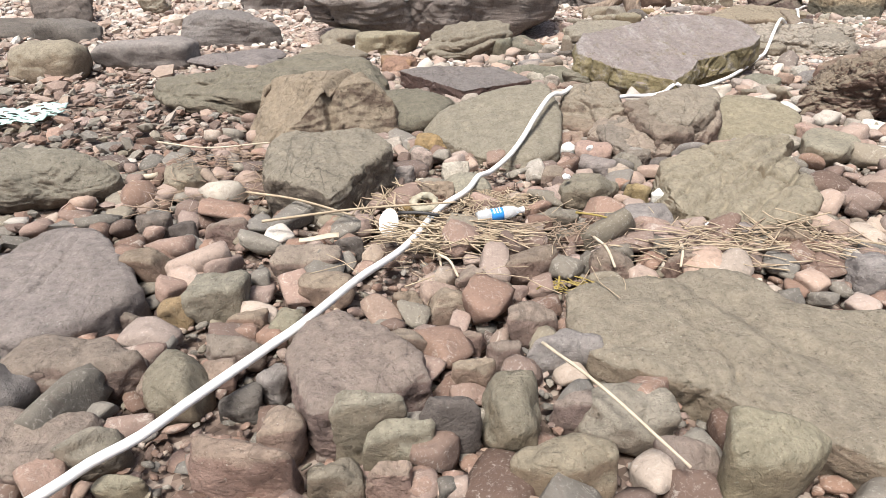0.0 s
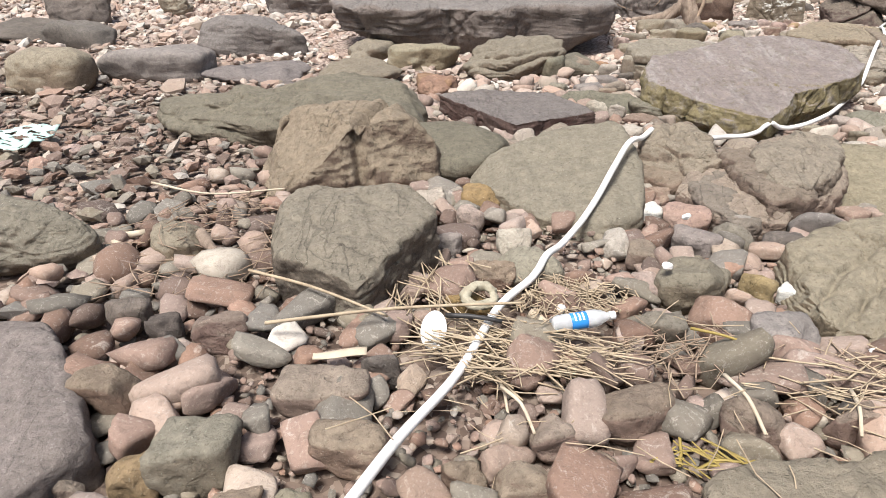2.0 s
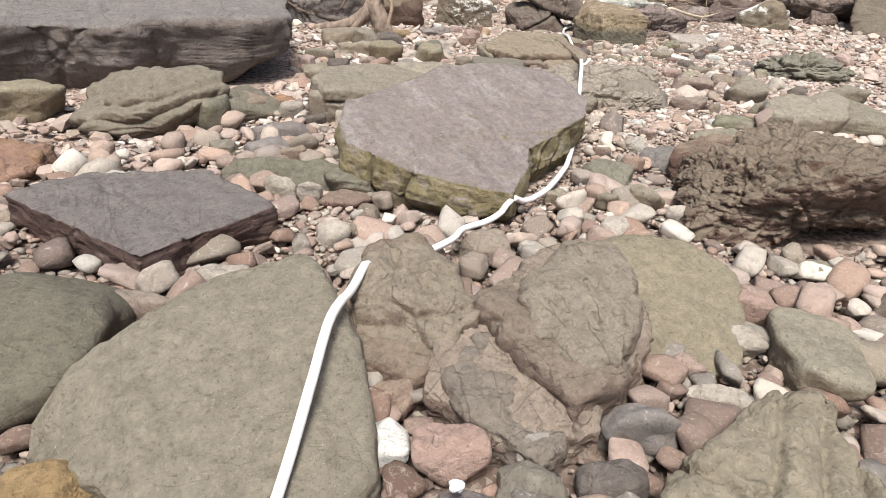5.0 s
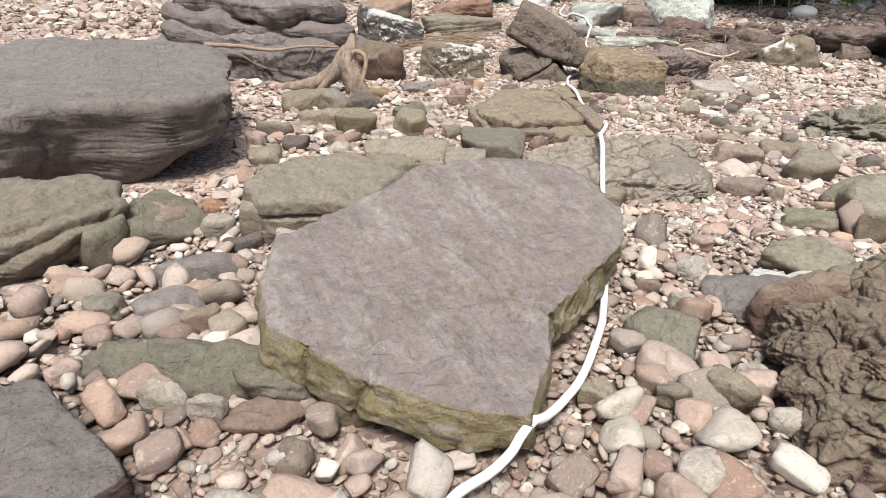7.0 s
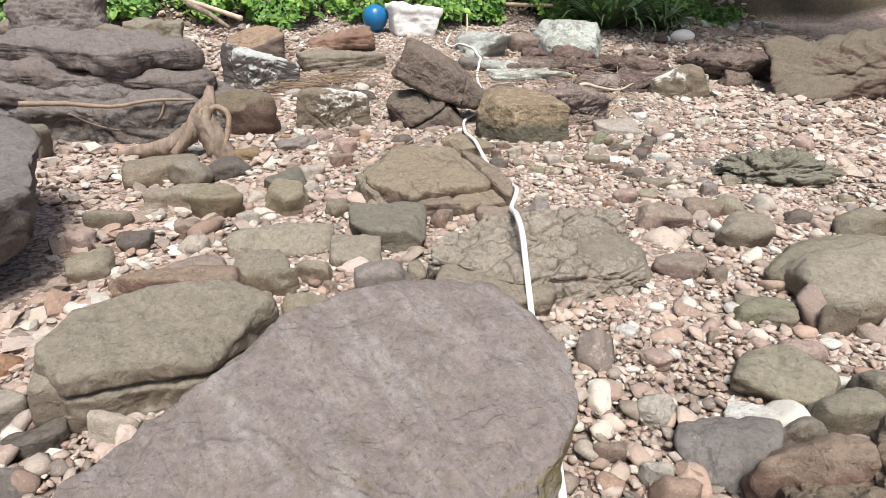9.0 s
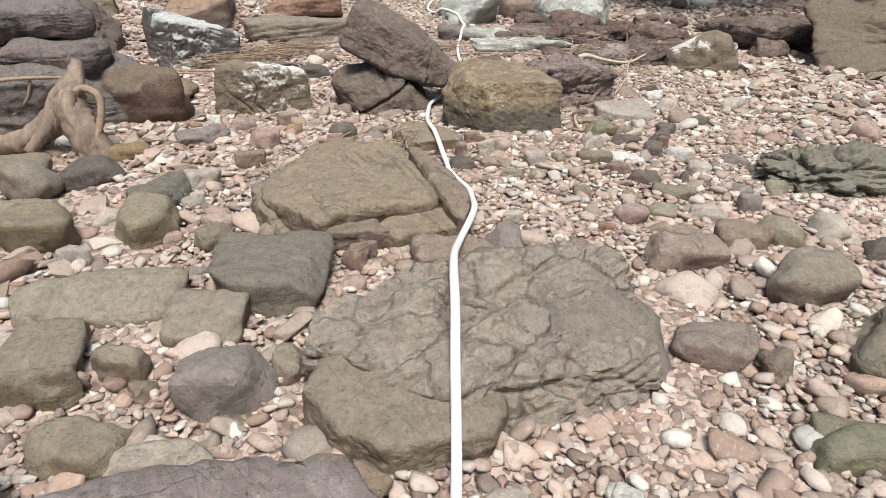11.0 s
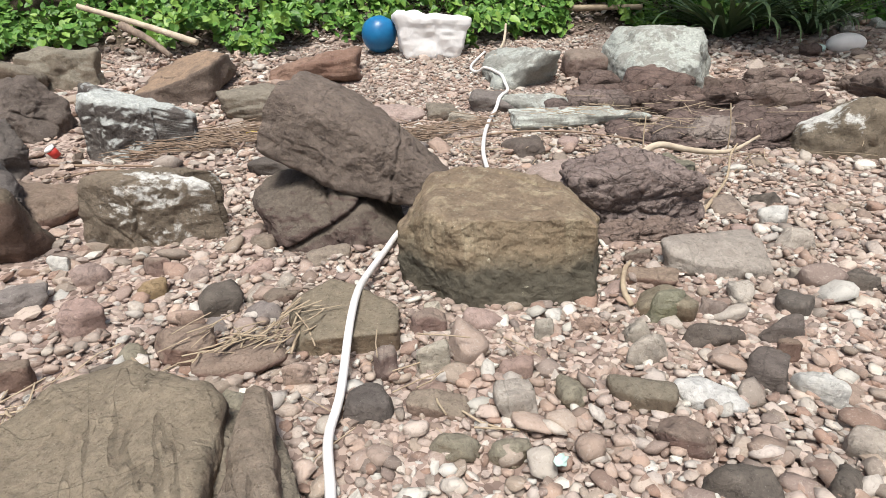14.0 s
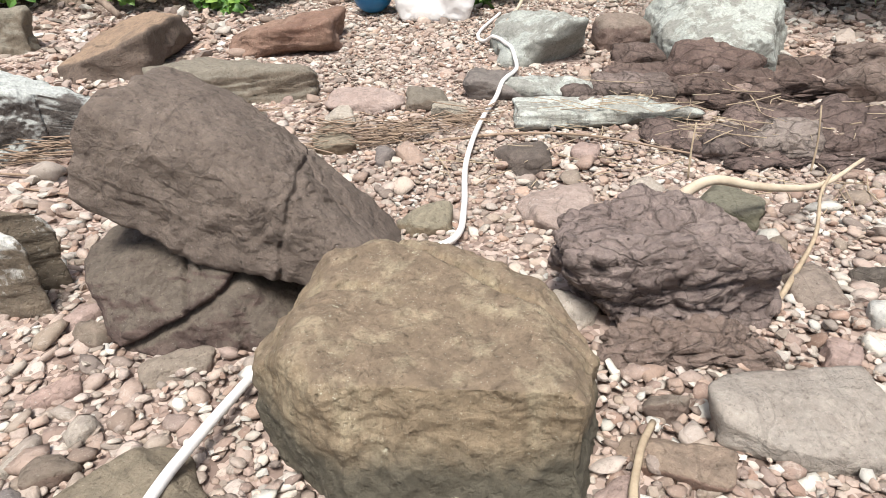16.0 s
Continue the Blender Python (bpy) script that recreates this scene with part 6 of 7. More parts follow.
# loose angular stones between the boulders
rng = random.Random(21)
LOOSE = ((BROWN, "reddish-brown broken stone lying on pebbles"), (PINK, "pinkish broken stone lying on pebbles"), (PALE, "pale grey broken stone lying on pebbles"),
         (OLIVE, "olive-grey broken stone lying on pebbles"), (MAUVE, "mauve-grey broken stone lying on pebbles"), (DARK, "dark brown broken stone lying on pebbles"))
WAY = [(0.6, 2.6), (1.6, 4.2), (2.9, 5.9), (4.2, 7.0), (5.0, 8.0), (6.0, 9.4), (7.0, 11.5)]
laid_down = 0
while laid_down < 125:
    k = min(int(rng.uniform(0, 6) ** 0.8 * 1.35), 5)
    t, side = rng.random(), rng.gauss(0, 1.35)
    (ax, ay), (bx, by) = WAY[k], WAY[k + 1]
    x, y = ax + (bx - ax) * t + side * 0.85, ay + (by - ay) * t - side * 0.5
    w = min(0.30, max(0.10, rng.lognormvariate(math.log(0.15), 0.3)))
    if any(math.hypot(x - a, y - b) < r + 0.45 * w for a, b, r in TAKEN):
        continue
    mat, label = rng.choices(LOOSE, (5, 4, 4, 3, 3, 2))[0]
    rock("stone", label, x, y, w, w * rng.uniform(0.55, 0.9), w * rng.uniform(0.3, 0.55), rng.uniform(0, 180), mat, sub=3, seed=500 + laid_down, p=rng.uniform(5, 12), chips=0.05, roll=rng.gauss(0, 8), pitch=rng.gauss(0, 8), group="heap")
    laid_down += 1
# broken blocks of the red ledges
for k in range(46):
    x = rng.uniform(7.4, 12.2)
    y = rng.uniform(13.2, 15.0) - 0.36 * x + rng.gauss(0, 0.55)
    w = min(0.7, rng.lognormvariate(math.log(0.32), 0.4))
    rock("stone", "dark red broken block of the bedrock ledge", x, y, w, w * 0.6, w * rng.uniform(0.25, 0.45), rng.gauss(-18, 16), rng.choice((BEDROCK, BEDROCK, CRUMBLY)), sub=4, seed=700 + k, p=9, chips=0.06, strata=0.012, group="blocks of the bedrock ledge")

# ---- surfaces to lay things on ----
from mathutils.bvhtree import BVHTree
TREE = BVHTree.FromPolygons([tuple(c) for c in np.concatenate(SOLID_V)], [tuple(int(i) for i in f) for f in np.concatenate(SOLID_F)])


def top(x, y):
    """Height of the shingle or of the rock at x, y."""
    hit = TREE.ray_cast(Vector((x, y, 4)), Vector((0, 0, -1)))[0]
    g = float(rise(x, y))
    return max(g, hit.z) if hit else g


# ---- shingle ----
def far_up(p):
    return np.clip((0.4 * p[:, 0] + 0.9 * p[:, 1] - 4.2) / 3.0, 0, 1)


def small_stones(name, pts, sizes, label, sub, seed, category="shingle", z_sink=0.28, sharp=(3.0, 10.0), thick=(0.38, 0.72), smooth=True):
    rng = np.random.RandomState(seed)
    dirs, faces = ball(sub)
    n, m = len(pts), len(dirs)
    p = rng.uniform(*sharp, n)[:, None]
    q = (np.abs(dirs)[None] ** p[:, :, None]).sum(axis=2)
    for _ in range(6):
        a = rng.normal(size=(n, 3))
        a /= np.linalg.norm(a, axis=1)[:, None]
        q = q + np.maximum(0, (a @ dirs.T) / rng.uniform(0.62, 1.0, n)[:, None]) ** p
    unit = dirs[None] * (q ** (-1 / p))[:, :, None]
    shape = np.stack((sizes * rng.uniform(0.85, 1.3, n), sizes * rng.uniform(0.65, 1.0, n), sizes * rng.uniform(*thick, n)), axis=1) * 0.5
    v = unit * shape[:, None, :]
    yaw, tilt, lean = rng.uniform(0, 6.283, n), rng.normal(0, 0.28, n), rng.normal(0, 0.28, n)
    c, s = np.cos(tilt), np.sin(tilt)
    v = np.stack((v[..., 0], v[..., 1] * c[:, None] - v[..., 2] * s[:, None], v[..., 1] * s[:, None] + v[..., 2] * c[:, None]), axis=2)
    c, s = np.cos(lean), np.sin(lean)
    v = np.stack((v[..., 0] * c[:, None] + v[..., 2] * s[:, None], v[..., 1], -v[..., 0] * s[:, None] + v[..., 2] * c[:, None]), axis=2)
    c, s = np.cos(yaw), np.sin(yaw)
    v = np.stack((v[..., 0] * c[:, None] - v[..., 1] * s[:, None], v[..., 0] * s[:, None] + v[..., 1] * c[:, None], v[..., 2]), axis=2)
    at = np.concatenate((pts, (rise(pts[:, 0], pts[:, 1]) + shape[:, 2] * (1 - 2 * z_sink) + rng.uniform(-0.012, 0.012, n) - 0.022 * (1 - far_up(pts)) * (sizes < 0.085))[:, None]), axis=1)
    v = (v + at[:, None, :]).reshape(-1, 3)
    f = (faces[None] + (np.arange(n) * m)[:, None, None]).reshape(-1, 3)
    return tagged(new(name, mesh_of(name, v, f, PEBBLE, smooth)), label, category, kind="stuff")


LINE = [(0.0, -0.4), (-0.1, 0.8), (0.3, 2.4), (1.2, 4.0), (2.4, 5.4), (4.0, 6.6), (5.2, 7.9), (6.3, 10.0), (7.2, 12.5), (7.8, 15.0)]


def off_path(p):
    best = np.full(len(p), 99.0)
    for a, b in zip(LINE, LINE[1:]):
        a, b = np.array(a), np.array(b)
        k = np.clip(((p - a) @ (b - a)) / ((b - a) @ (b - a)), 0, 1)[:, None]
        best = np.minimum(best, np.linalg.norm(p - a - k * (b - a), axis=1))
    return best


CLEAR = ((0.29, 2.62, 0.16), (-0.25, 2.53, 0.14), (-0.09, 2.77, 0.17))  # where small things lie


def scatter(step, seed, keep):
    rng = np.random.RandomState(seed)
    px, py = np.meshgrid(np.arange(-18, 15, step), np.arange(-2.4, 20.5, step))
    p = np.stack((px.ravel(), py.ravel()), axis=1) + rng.uniform(-0.48, 0.48, (px.size, 2)) * step
    p = p[0.95 * p[:, 1] + 0.3 * p[:, 0] < 16.9]
    p = p[keep(p, off_path(p), rng)]
    for x, y, r in CLEAR:
        p = p[np.hypot(p[:, 0] - x, p[:, 1] - y) > r]
    if step > 0.1:
        for line in (HOSE_LOWER, HOSE_UPPER):
            for (ax, ay, _), (bx, by, _) in zip(line, line[1:]):
                k = np.clip(((p[:, 0] - ax) * (bx - ax) + (p[:, 1] - ay) * (by - ay)) / ((bx - ax) ** 2 + (by - ay) ** 2), 0, 1)
                p = p[np.hypot(p[:, 0] - ax - k * (bx - ax), p[:, 1] - ay - k * (by - ay)) > 0.105]
    g = rise(p[:, 0], p[:, 1])
    open_ground = [top(x, y) < z + 0.05 for (x, y), z in zip(p, g)]
    return p[np.array(open_ground)], rng


pts, rng = scatter(0.043, 5, lambda p, o, r: (o < 2.2) & (p[:, 1] > 0.9) & (r.uniform(size=len(p)) < 0.55 + 0.45 * far_up(p)))
small_stones("pebbles", pts, rng.lognormal(math.log(0.041), 0.36, len(pts)).clip(0.022, 0.10), "loose pink, brown and cream pebbles of the beach", 0, 6, sharp=(6.0, 30.0), thick=(0.28, 0.58))
pts, rng = scatter(0.115, 15, lambda p, o, r: (o < 2.4) & (r.uniform(size=len(p)) < 0.25 + 0.55 * far_up(p) - 0.25 * np.clip((p[:, 1] - 8.0) / 2.0, 0, 1)))
small_stones("pebbles", pts, rng.lognormal(math.log(0.074), 0.32, len(pts)).clip(0.045, 0.16), "larger worn pebbles lying on the shingle", 2, 16, z_sink=0.20, sharp=(8.0, 34.0), thick=(0.28, 0.56))
pts, rng = scatter(0.078, 7, lambda p, o, r: (o >= 2.2) & (o < 6.5) & (p[:, 1] > 0.2) & (p[:, 0] > -5) & (p[:, 0] < 13) & (r.uniform(size=len(p)) < (1.35 - 0.14 * o) * (0.45 + 0.55 * (p[:, 1] > 2.2))))
small_stones("pebbles", pts, rng.lognormal(math.log(0.074), 0.36, len(pts)).clip(0.04, 0.22), "loose pink, brown and cream pebbles of the beach", 1, 8, sharp=(4.0, 18.0), thick=(0.32, 0.64), smooth=False)
pts, rng = scatter(0.16, 17, lambda p, o, r: (o >= 6.0) & (o < 21) & (p[:, 0] > -12 - 0.4 * p[:, 1]))
small_stones("pebbles", pts, rng.lognormal(math.log(0.125), 0.36, len(pts)).clip(0.06, 0.3), "far shingle of brown and pale stones", 1, 18, smooth=False)
for inner, outer, detail in ((0.0, 1.5, 3), (1.5, 2.6, 2)):
    pts, rng = scatter(0.13, 9 + detail, lambda p, o, r: (o >= inner) & (o < outer) & (p[:, 1] > 0.2) & (r.uniform(size=len(p)) < 0.95 - 0.93 * far_up(p)))
    small_stones("cobbles", pts, rng.lognormal(math.log(0.128), 0.30, len(pts)).clip(0.07, 0.22), "worn brown, mauve and olive cobbles of the lower beach", detail, 10 + detail, z_sink=0.2, sharp=(8.0, 40.0))
pts, rng = scatter(0.034, 11, lambda p, o, r: (o < 1.1 + 0.8 * far_up(p)) & (p[:, 1] > 0.2) & (r.uniform(size=len(p)) < 0.3 + 0.45 * far_up(p)))
small_stones("gravel", pts, rng.lognormal(math.log(0.033), 0.25, len(pts)).clip(0.018, 0.05), "fine pinkish gravel between the pebbles", 1, 12, smooth=False)


# ---- hose, litter and driftwood ----
def spline(pts, step):
    """Points at even steps on a smooth line through pts."""
    p = [Vector(a) for a in pts]
    p = [p[0] * 2 - p[1], *p, p[-1] * 2 - p[-2]]
    res = []
    for a, b, c, d in zip(p, p[1:], p[2:], p[3:]):
        n = max(2, int((c - b).length / step))
        for i in range(n):
            t = i / n
            res.append(0.5 * (2 * b + (c - a) * t + (2 * a - 5 * b + 4 * c - d) * t * t + (3 * b - a - 3 * c + d) * t ** 3))
    return res + [p[-2]]


def tube(pts, radius, sides=10, knots=0.0, seed=0):
    """A closed tube along pts; radius is a number or a function of the way along it."""
    rng = random.Random(seed)
    bm = bmesh.new()
    rings, n = [], len(pts)
    side = Vector((0, 0, 1))
    for i, c in enumerate(pts):
        way = (pts[min(i + 1, n - 1)] - pts[max(i - 1, 0)]).normalized()
        u = side.cross(way)
        u = u.normalized() if u.length > 1e-4 else Vector((1, 0, 0))
        w = way.cross(u)
        r = radius(i / (n - 1)) if callable(radius) else radius
        rings.append([bm.verts.new(c + (u * math.cos(a) + w * math.sin(a)) * r * (1 + knots * rng.uniform(-1, 1))) for a in (6.2832 * k / sides for k in range(sides))])
    for a, b in zip(rings, rings[1:]):
        for k in range(sides):
            bm.faces.new((a[k], a[(k + 1) % sides], b[(k + 1) % sides], b[k]))
    bm.faces.new(rings[0][::-1])
    bm.faces.new(rings[-1])
    return bm


way = spline(HOSE_LOWER + HOSE_UPPER, 0.035)
ground = np.array([top(p.x, p.y) - 0.003 for p in way])
height = np.array([p.z for p in way])
height = np.where((ground > height) & (ground < height + 0.10), ground, height)
height = np.maximum(height, np.convolve(np.pad(height, 3, mode="edge"), np.ones(7) / 7, mode="valid"))
height = np.convolve(np.pad(height, 1, mode="edge"), np.ones(3) / 3, mode="valid")
ob = part("hose", tube([Vector((p.x, p.y, z + 0.014)) for p, z in zip(way, height)], 0.0155, 14), HOSE)
tagged(ob, "long white plastic water hose lying over the rocks", "hose")


def stick(name, pts, r0, r1, mat, label, category="stick", knots=0.12, seed=1, rest=True, group=""):
    """A tapering stick through pts; with rest it is let down until it touches the stones."""
    line = spline(pts, 0.03)
    if rest:
        gap = min(p.z - top(p.x, p.y) for p in line)
        line = [p - Vector((0, 0, gap - r0 * 0.6)) for p in line]
    ob = part(name, tube(line, lambda t: r0 + (r1 - r0) * t, 8, knots, seed), mat)
    return tagged(ob, label, category, group)


def litter_patch(name, x, y, rx, ry, count, short, long, turn, spread, mat, label, seed, thick=0.0028, pile=0.05, flat=False):
    """A drift of dry stalks: many thin six-sided sticks dropped on the stones."""
    rng = np.random.RandomState(seed)
    verts, faces = [], []
    for i in range(count):
        a = rng.uniform(0, 6.283)
        k = math.sqrt(rng.uniform(0, 1))
        cx, cy = x + rx * k * math.cos(a), y + ry * k * math.sin(a)
        ln, yaw, tip = rng.uniform(short, long), radians(turn) + rng.normal(0, spread), rng.normal(0, 0.10)
        if top(cx, cy) > float(rise(cx, cy)) + 0.13:
            continue
        z = max(top(cx, cy), float(rise(cx, cy)) + 0.02) + rng.uniform(0.004, pile)
        way = np.array((math.cos(yaw) * math.cos(tip), math.sin(yaw) * math.cos(tip), math.sin(tip)))
        side = np.array((-math.sin(yaw), math.cos(yaw), 0))
        up = np.cross(way, side)
        r = 0.72 * thick * rng.uniform(0.6, 1.5)
        bow = rng.normal(0, 0.06) * ln
        n0 = len(verts)
        for s in (-0.5, 0.0, 0.5):
            c = np.array((cx, cy, z)) + way * ln * s + side * bow * (0.25 - s * s) * 4
            for q in range(5):
                b = 1.2566 * q
                verts.append(c + (side * math.cos(b) * (2.6 if flat else 1) + up * math.sin(b)) * r)
        for ring in (0, 5):
            for q in range(5):
                faces.append((n0 + ring + q, n0 + ring + (q + 1) % 5, n0 + ring + 5 + (q + 1) % 5, n0 + ring + 5 + q))
    return tagged(new(name, mesh_of(name, verts, faces, mat)), label, "dry stalks", kind="stuff")


def lathe(profile, sides=28):
    bm = bmesh.new()
    rings = [[bm.verts.new((r * math.cos(a), r * math.sin(a), z)) for a in (6.28319 * k / sides for k in range(sides))] for r, z in profile]
    for a, b in zip(rings, rings[1:]):
        for k in range(sides):
            bm.faces.new((a[k], a[(k + 1) % sides], b[(k + 1) % sides], b[k]))
    bm.faces.new(rings[0][::-1])
    bm.faces.new(rings[-1])
    return bm


# water bottle among the reeds
bottle = tagged(new("water_bottle"), "empty clear plastic water bottle with blue label and white cap", "bottle")
body = [(0.018, 0.0), (0.029, 0.002), (0.032, 0.010), (0.0325, 0.03), (0.031, 0.037), (0.0325, 0.045), (0.0325, 0.06), (0.030, 0.068), (0.030, 0.130), (0.0325, 0.137), (0.0325, 0.150),
        (0.031, 0.165), (0.026, 0.185), (0.018, 0.202), (0.0135, 0.210), (0.0135, 0.219)]
part("body", lathe(body), BOTTLE, bottle)
part("label", lathe([(0.0305, 0.070), (0.0312, 0.072), (0.0312, 0.128), (0.0305, 0.130)]), LABEL_B, bottle, "blue printed film label")
part("cap", lathe([(0.0150, 0.217), (0.0156, 0.219), (0.0156, 0.236), (0.0140, 0.238)], 20), PLASTIC_W, bottle, "white screw cap")
for k, (a, wide, z) in enumerate(((0.9, 0.020, 0.085), (0.9, 0.026, 0.100), (0.9, 0.016, 0.114))):
    bar = bmesh.new()
    grid = [[bar.verts.new((0.0316 * math.cos(a + j * 0.18), 0.0316 * math.sin(a + j * 0.18), z + dz)) for j in range(-3, 4)] for dz in (-0.0035, 0.0035)]
    for j in range(6):
        bar.faces.new((grid[0][j], grid[0][j + 1], grid[1][j + 1], grid[1][j]))
    part("print", bar, PLASTIC_W, bottle, "pale printed mark")
bottle.matrix_world = pose(0.165, 2.60, 0.075, 0, 0, 12) @ pose(0, 0, 0, 0, 86, 0) @ pose(0, 0, 0, 0, 0, 150)

# white oval lid standing on edge
bm = lathe([(0.041, -0.002), (0.045, -0.0015), (0.046, 0.001), (0.044, 0.004), (0.040, 0.003), (0.015, 0.0025)], 32)
for v in bm.verts:
    v.co.y *= 1.5
lid = tagged(part("white_disc", bm, PLASTIC_W), "white oval plastic lid propped among reeds", "lid")
lid.matrix_world = pose(-0.25, 2.535, 0.09, 52, 6, -4)
stick("burnt_stick", [(-0.21, 2.60, 0.11), (-0.10, 2.585, 0.115), (-0.01, 2.58, 0.10)], 0.010, 0.008, BLACK, "short black charred stick beside white lid", rest=False, seed=4)

# felted ring of fibre
bm = bmesh.new()
rings = []
for i in range(36):
    a = 6.28319 * i / 36
    rings.append([bm.verts.new(((0.058 + 0.019 * math.cos(b)) * math.cos(a), (0.044 + 0.019 * math.cos(b)) * math.sin(a), 0.018 * math.sin(b))) for b in (6.28319 * k / 12 for k in range(12))])
for i in range(36):
    a, b = rings[i], rings[(i + 1) % 36]
    for k in range(12):
        bm.faces.new((a[k], b[k], b[(k + 1) % 12], a[(k + 1) % 12]))
for v in bm.verts:
    v.co += 0.010 * Vector(noise.noise_vector(v.co * 38)) + 0.006 * Vector(noise.noise_vector(v.co * 90))
ring = tagged(part("fibre_ring", bm, ROPE), "matted grey-green ring of felted fibre", "fibre ring")
ring.matrix_world = pose(-0.09, 2.77, top(-0.09, 2.77) + 0.085, 26, 4, 20)

# bark strip, reeds and sticks of the first drift line
bm = bmesh.new()
bmesh.ops.create_grid(bm, x_segments=12, y_segments=3, size=0.5)
for v in bm.verts:
    u = v.co.x
    v.co = Vector((u * 0.18, v.co.y * (0.036 - 0.02 * (u < 0) * abs(u)), 0.004 * math.sin(u * 5)))
bmesh.ops.solidify(bm, geom=bm.faces[:], thickness=0.005)
bark = tagged(part("bark_strip", bm, BLEACHED), "pale torn strip of bark on a brown stone", "bark strip")
bark.matrix_world = pose(-0.55, 2.38, max(0.10, top(-0.55, 2.38) + 0.012), 8, -3, 6)
stick("reed_pole", [(-0.84, 2.515, 0.12), (-0.40, 2.59, 0.14), (0.07, 2.645, 0.14)], 0.0072, 0.005, STRAW, "long straw-coloured bamboo cane across the hose", "cane", 0.05, 2, rest=False, group="canes of the drift line")
stick("reed_pole", [(-1.02, 2.88, 0.12), (-0.72, 2.74, 0.13), (-0.42, 2.60, 0.10)], 0.0068, 0.005, STRAW, "straw-coloured bamboo cane beside block boulder", "cane", 0.05, 3, rest=False, group="canes of the drift line")
stick("twig", [(0.33, 1.49, 0.16), (0.46, 1.26, 0.18), (0.63, 1.00, 0.14)], 0.0055, 0.004, BLEACHED, "thin pale stick resting on cobbles", seed=5, rest=False)
stick("twig", [(0.66, 1.03, 0.14), (0.92, 0.86, 0.12)], 0.006, 0.004, BLEACHED, "thin pale stick by the olive boulder", seed=6)
for k, (a, b) in enumerate((((-0.02, 2.29, 0.1), (0.07, 2.09, 0.1)), ((0.66, 2.30, 0.12), (0.70, 2.07, 0.1)), ((1.02, 2.26, 0.14), (0.97, 2.09, 0.12)), ((-0.05, 2.42, 0.1), (0.0, 2.22, 0.1)))):
    mid = tuple((p + q) / 2 + 0.012 for p, q in zip(a, b))
    stick("twig", [a, mid, b], 0.007, 0.005, BLEACHED, "short bleached stick lying on cobbles", seed=7 + k, group="sticks of the drift line")
stick("broken_branch", [(-1.70, 3.36, 0.1), (-1.82, 3.29, 0.1), (-1.70, 3.18, 0.09), (-1.55, 3.06, 0.07)], 0.019, 0.017, BLEACHED, "pale peeled hooked branch among cobbles", "branch", 0.06, 11)
stick("driftwood_chunk", [(-1.38, 3.26, 0.1), (-1.30, 3.16, 0.1), (-1.20, 3.05, 0.06)], 0.032, 0.016, DRIFT, "weathered grey-brown chunk of driftwood", "driftwood", 0.25, 12)
stick("twig", [(-1.95, 3.95, 0.1), (-1.55, 3.80, 0.1), (-1.15, 3.88, 0.1)], 0.007, 0.005, BLEACHED, "long pale stick on shingle", seed=13)
litter_patch("dry_reeds", 0.05, 2.47, 0.36, 0.17, 190, 0.10, 0.32, -14, 0.5, STRAW, "heap of dry yellow reed stalks over cobbles", 1, 0.0036, 0.07)
litter_patch("reed_chaff", 0.27, 2.83, 0.26, 0.16, 330, 0.03, 0.10, 20, 1.6, STRAW, "broken chaff of reeds and twigs between stones", 2, 0.0032, 0.045)
litter_patch("dry_reeds", 1.36, 2.30, 0.55, 0.17, 120, 0.10, 0.34, -20, 0.6, STRAW, "drift of dry reed stalks against bedrock", 3, 0.0036, 0.07)
litter_patch("dry_reeds", 0.62, 2.50, 0.25, 0.12, 70, 0.08, 0.26, 40, 0.9, TWIG, "thin brown twigs beside the bottle", 4, 0.0030, 0.06)
litter_patch("dry_reeds", -0.28, 2.88, 0.22, 0.20, 70, 0.08, 0.28, 110, 0.5, STRAW, "dry stalks at foot of block boulder", 5, 0.0034, 0.06)
litter_patch("dry_reeds", -1.30, 3.30, 0.50, 0.55, 170, 0.06, 0.30, 30, 1.2, TWIG, "scattered grey twigs on the shingle", 6, 0.0030, 0.05)
litter_patch("dry_reeds", 0.35, 2.25, 0.9, 0.45, 60, 0.06, 0.22, 0, 1.5, STRAW, "stray reed stalks on cobbles", 7, 0.0026, 0.09)
stick("green_reed", [(0.62, 2.52, 0.13), (0.72, 2.48, 0.13), (0.80, 2.44, 0.12)], 0.006, 0.004, WEED, "short bright yellow-green reed", "reed", 0.03, 31, rest=False)

litter_patch("dry_twigs", 1.45, 2.34, 0.6, 0.2, 70, 0.08, 0.3, -20, 0.8, TWIG, "thin grey twigs caught against bedrock", 8, 0.0034, 0.06)
litter_patch("seaweed", 0.52, 2.03, 0.12, 0.05, 26, 0.05, 0.14, -25, 0.4, WEED, "small smear of yellow seaweed at rock edge", 9, 0.002, 0.02, flat=True)
# scraps of white foam and a split of wood
for k, (x, y) in enumerate(((1.25, 2.52), (0.64, 2.90), (0.22, 2.75), (0.86, 3.41))):
    dirs, faces = ball(3)
    bit = tagged(new("foam_bit", mesh_of("foam_bit", dirs * (0.024, 0.017, 0.014) * (1 + 0.35 * vnoise(dirs * 2.2 + k, k))[:, None], faces, FOAM)), "small crumb of white foam among reeds", "foam bit", "foam crumbs")
    bit.matrix_world = pose(x, y, top(x, y) + 0.05, 0, 10 * k, 40 * k)
stick("wood_chip", [(0.11, 2.76, 0.10), (0.19, 2.66, 0.11)], 0.022, 0.008, BLEACHED, "pale split chip of wood among reeds", "wood chip", 0.2, 33)

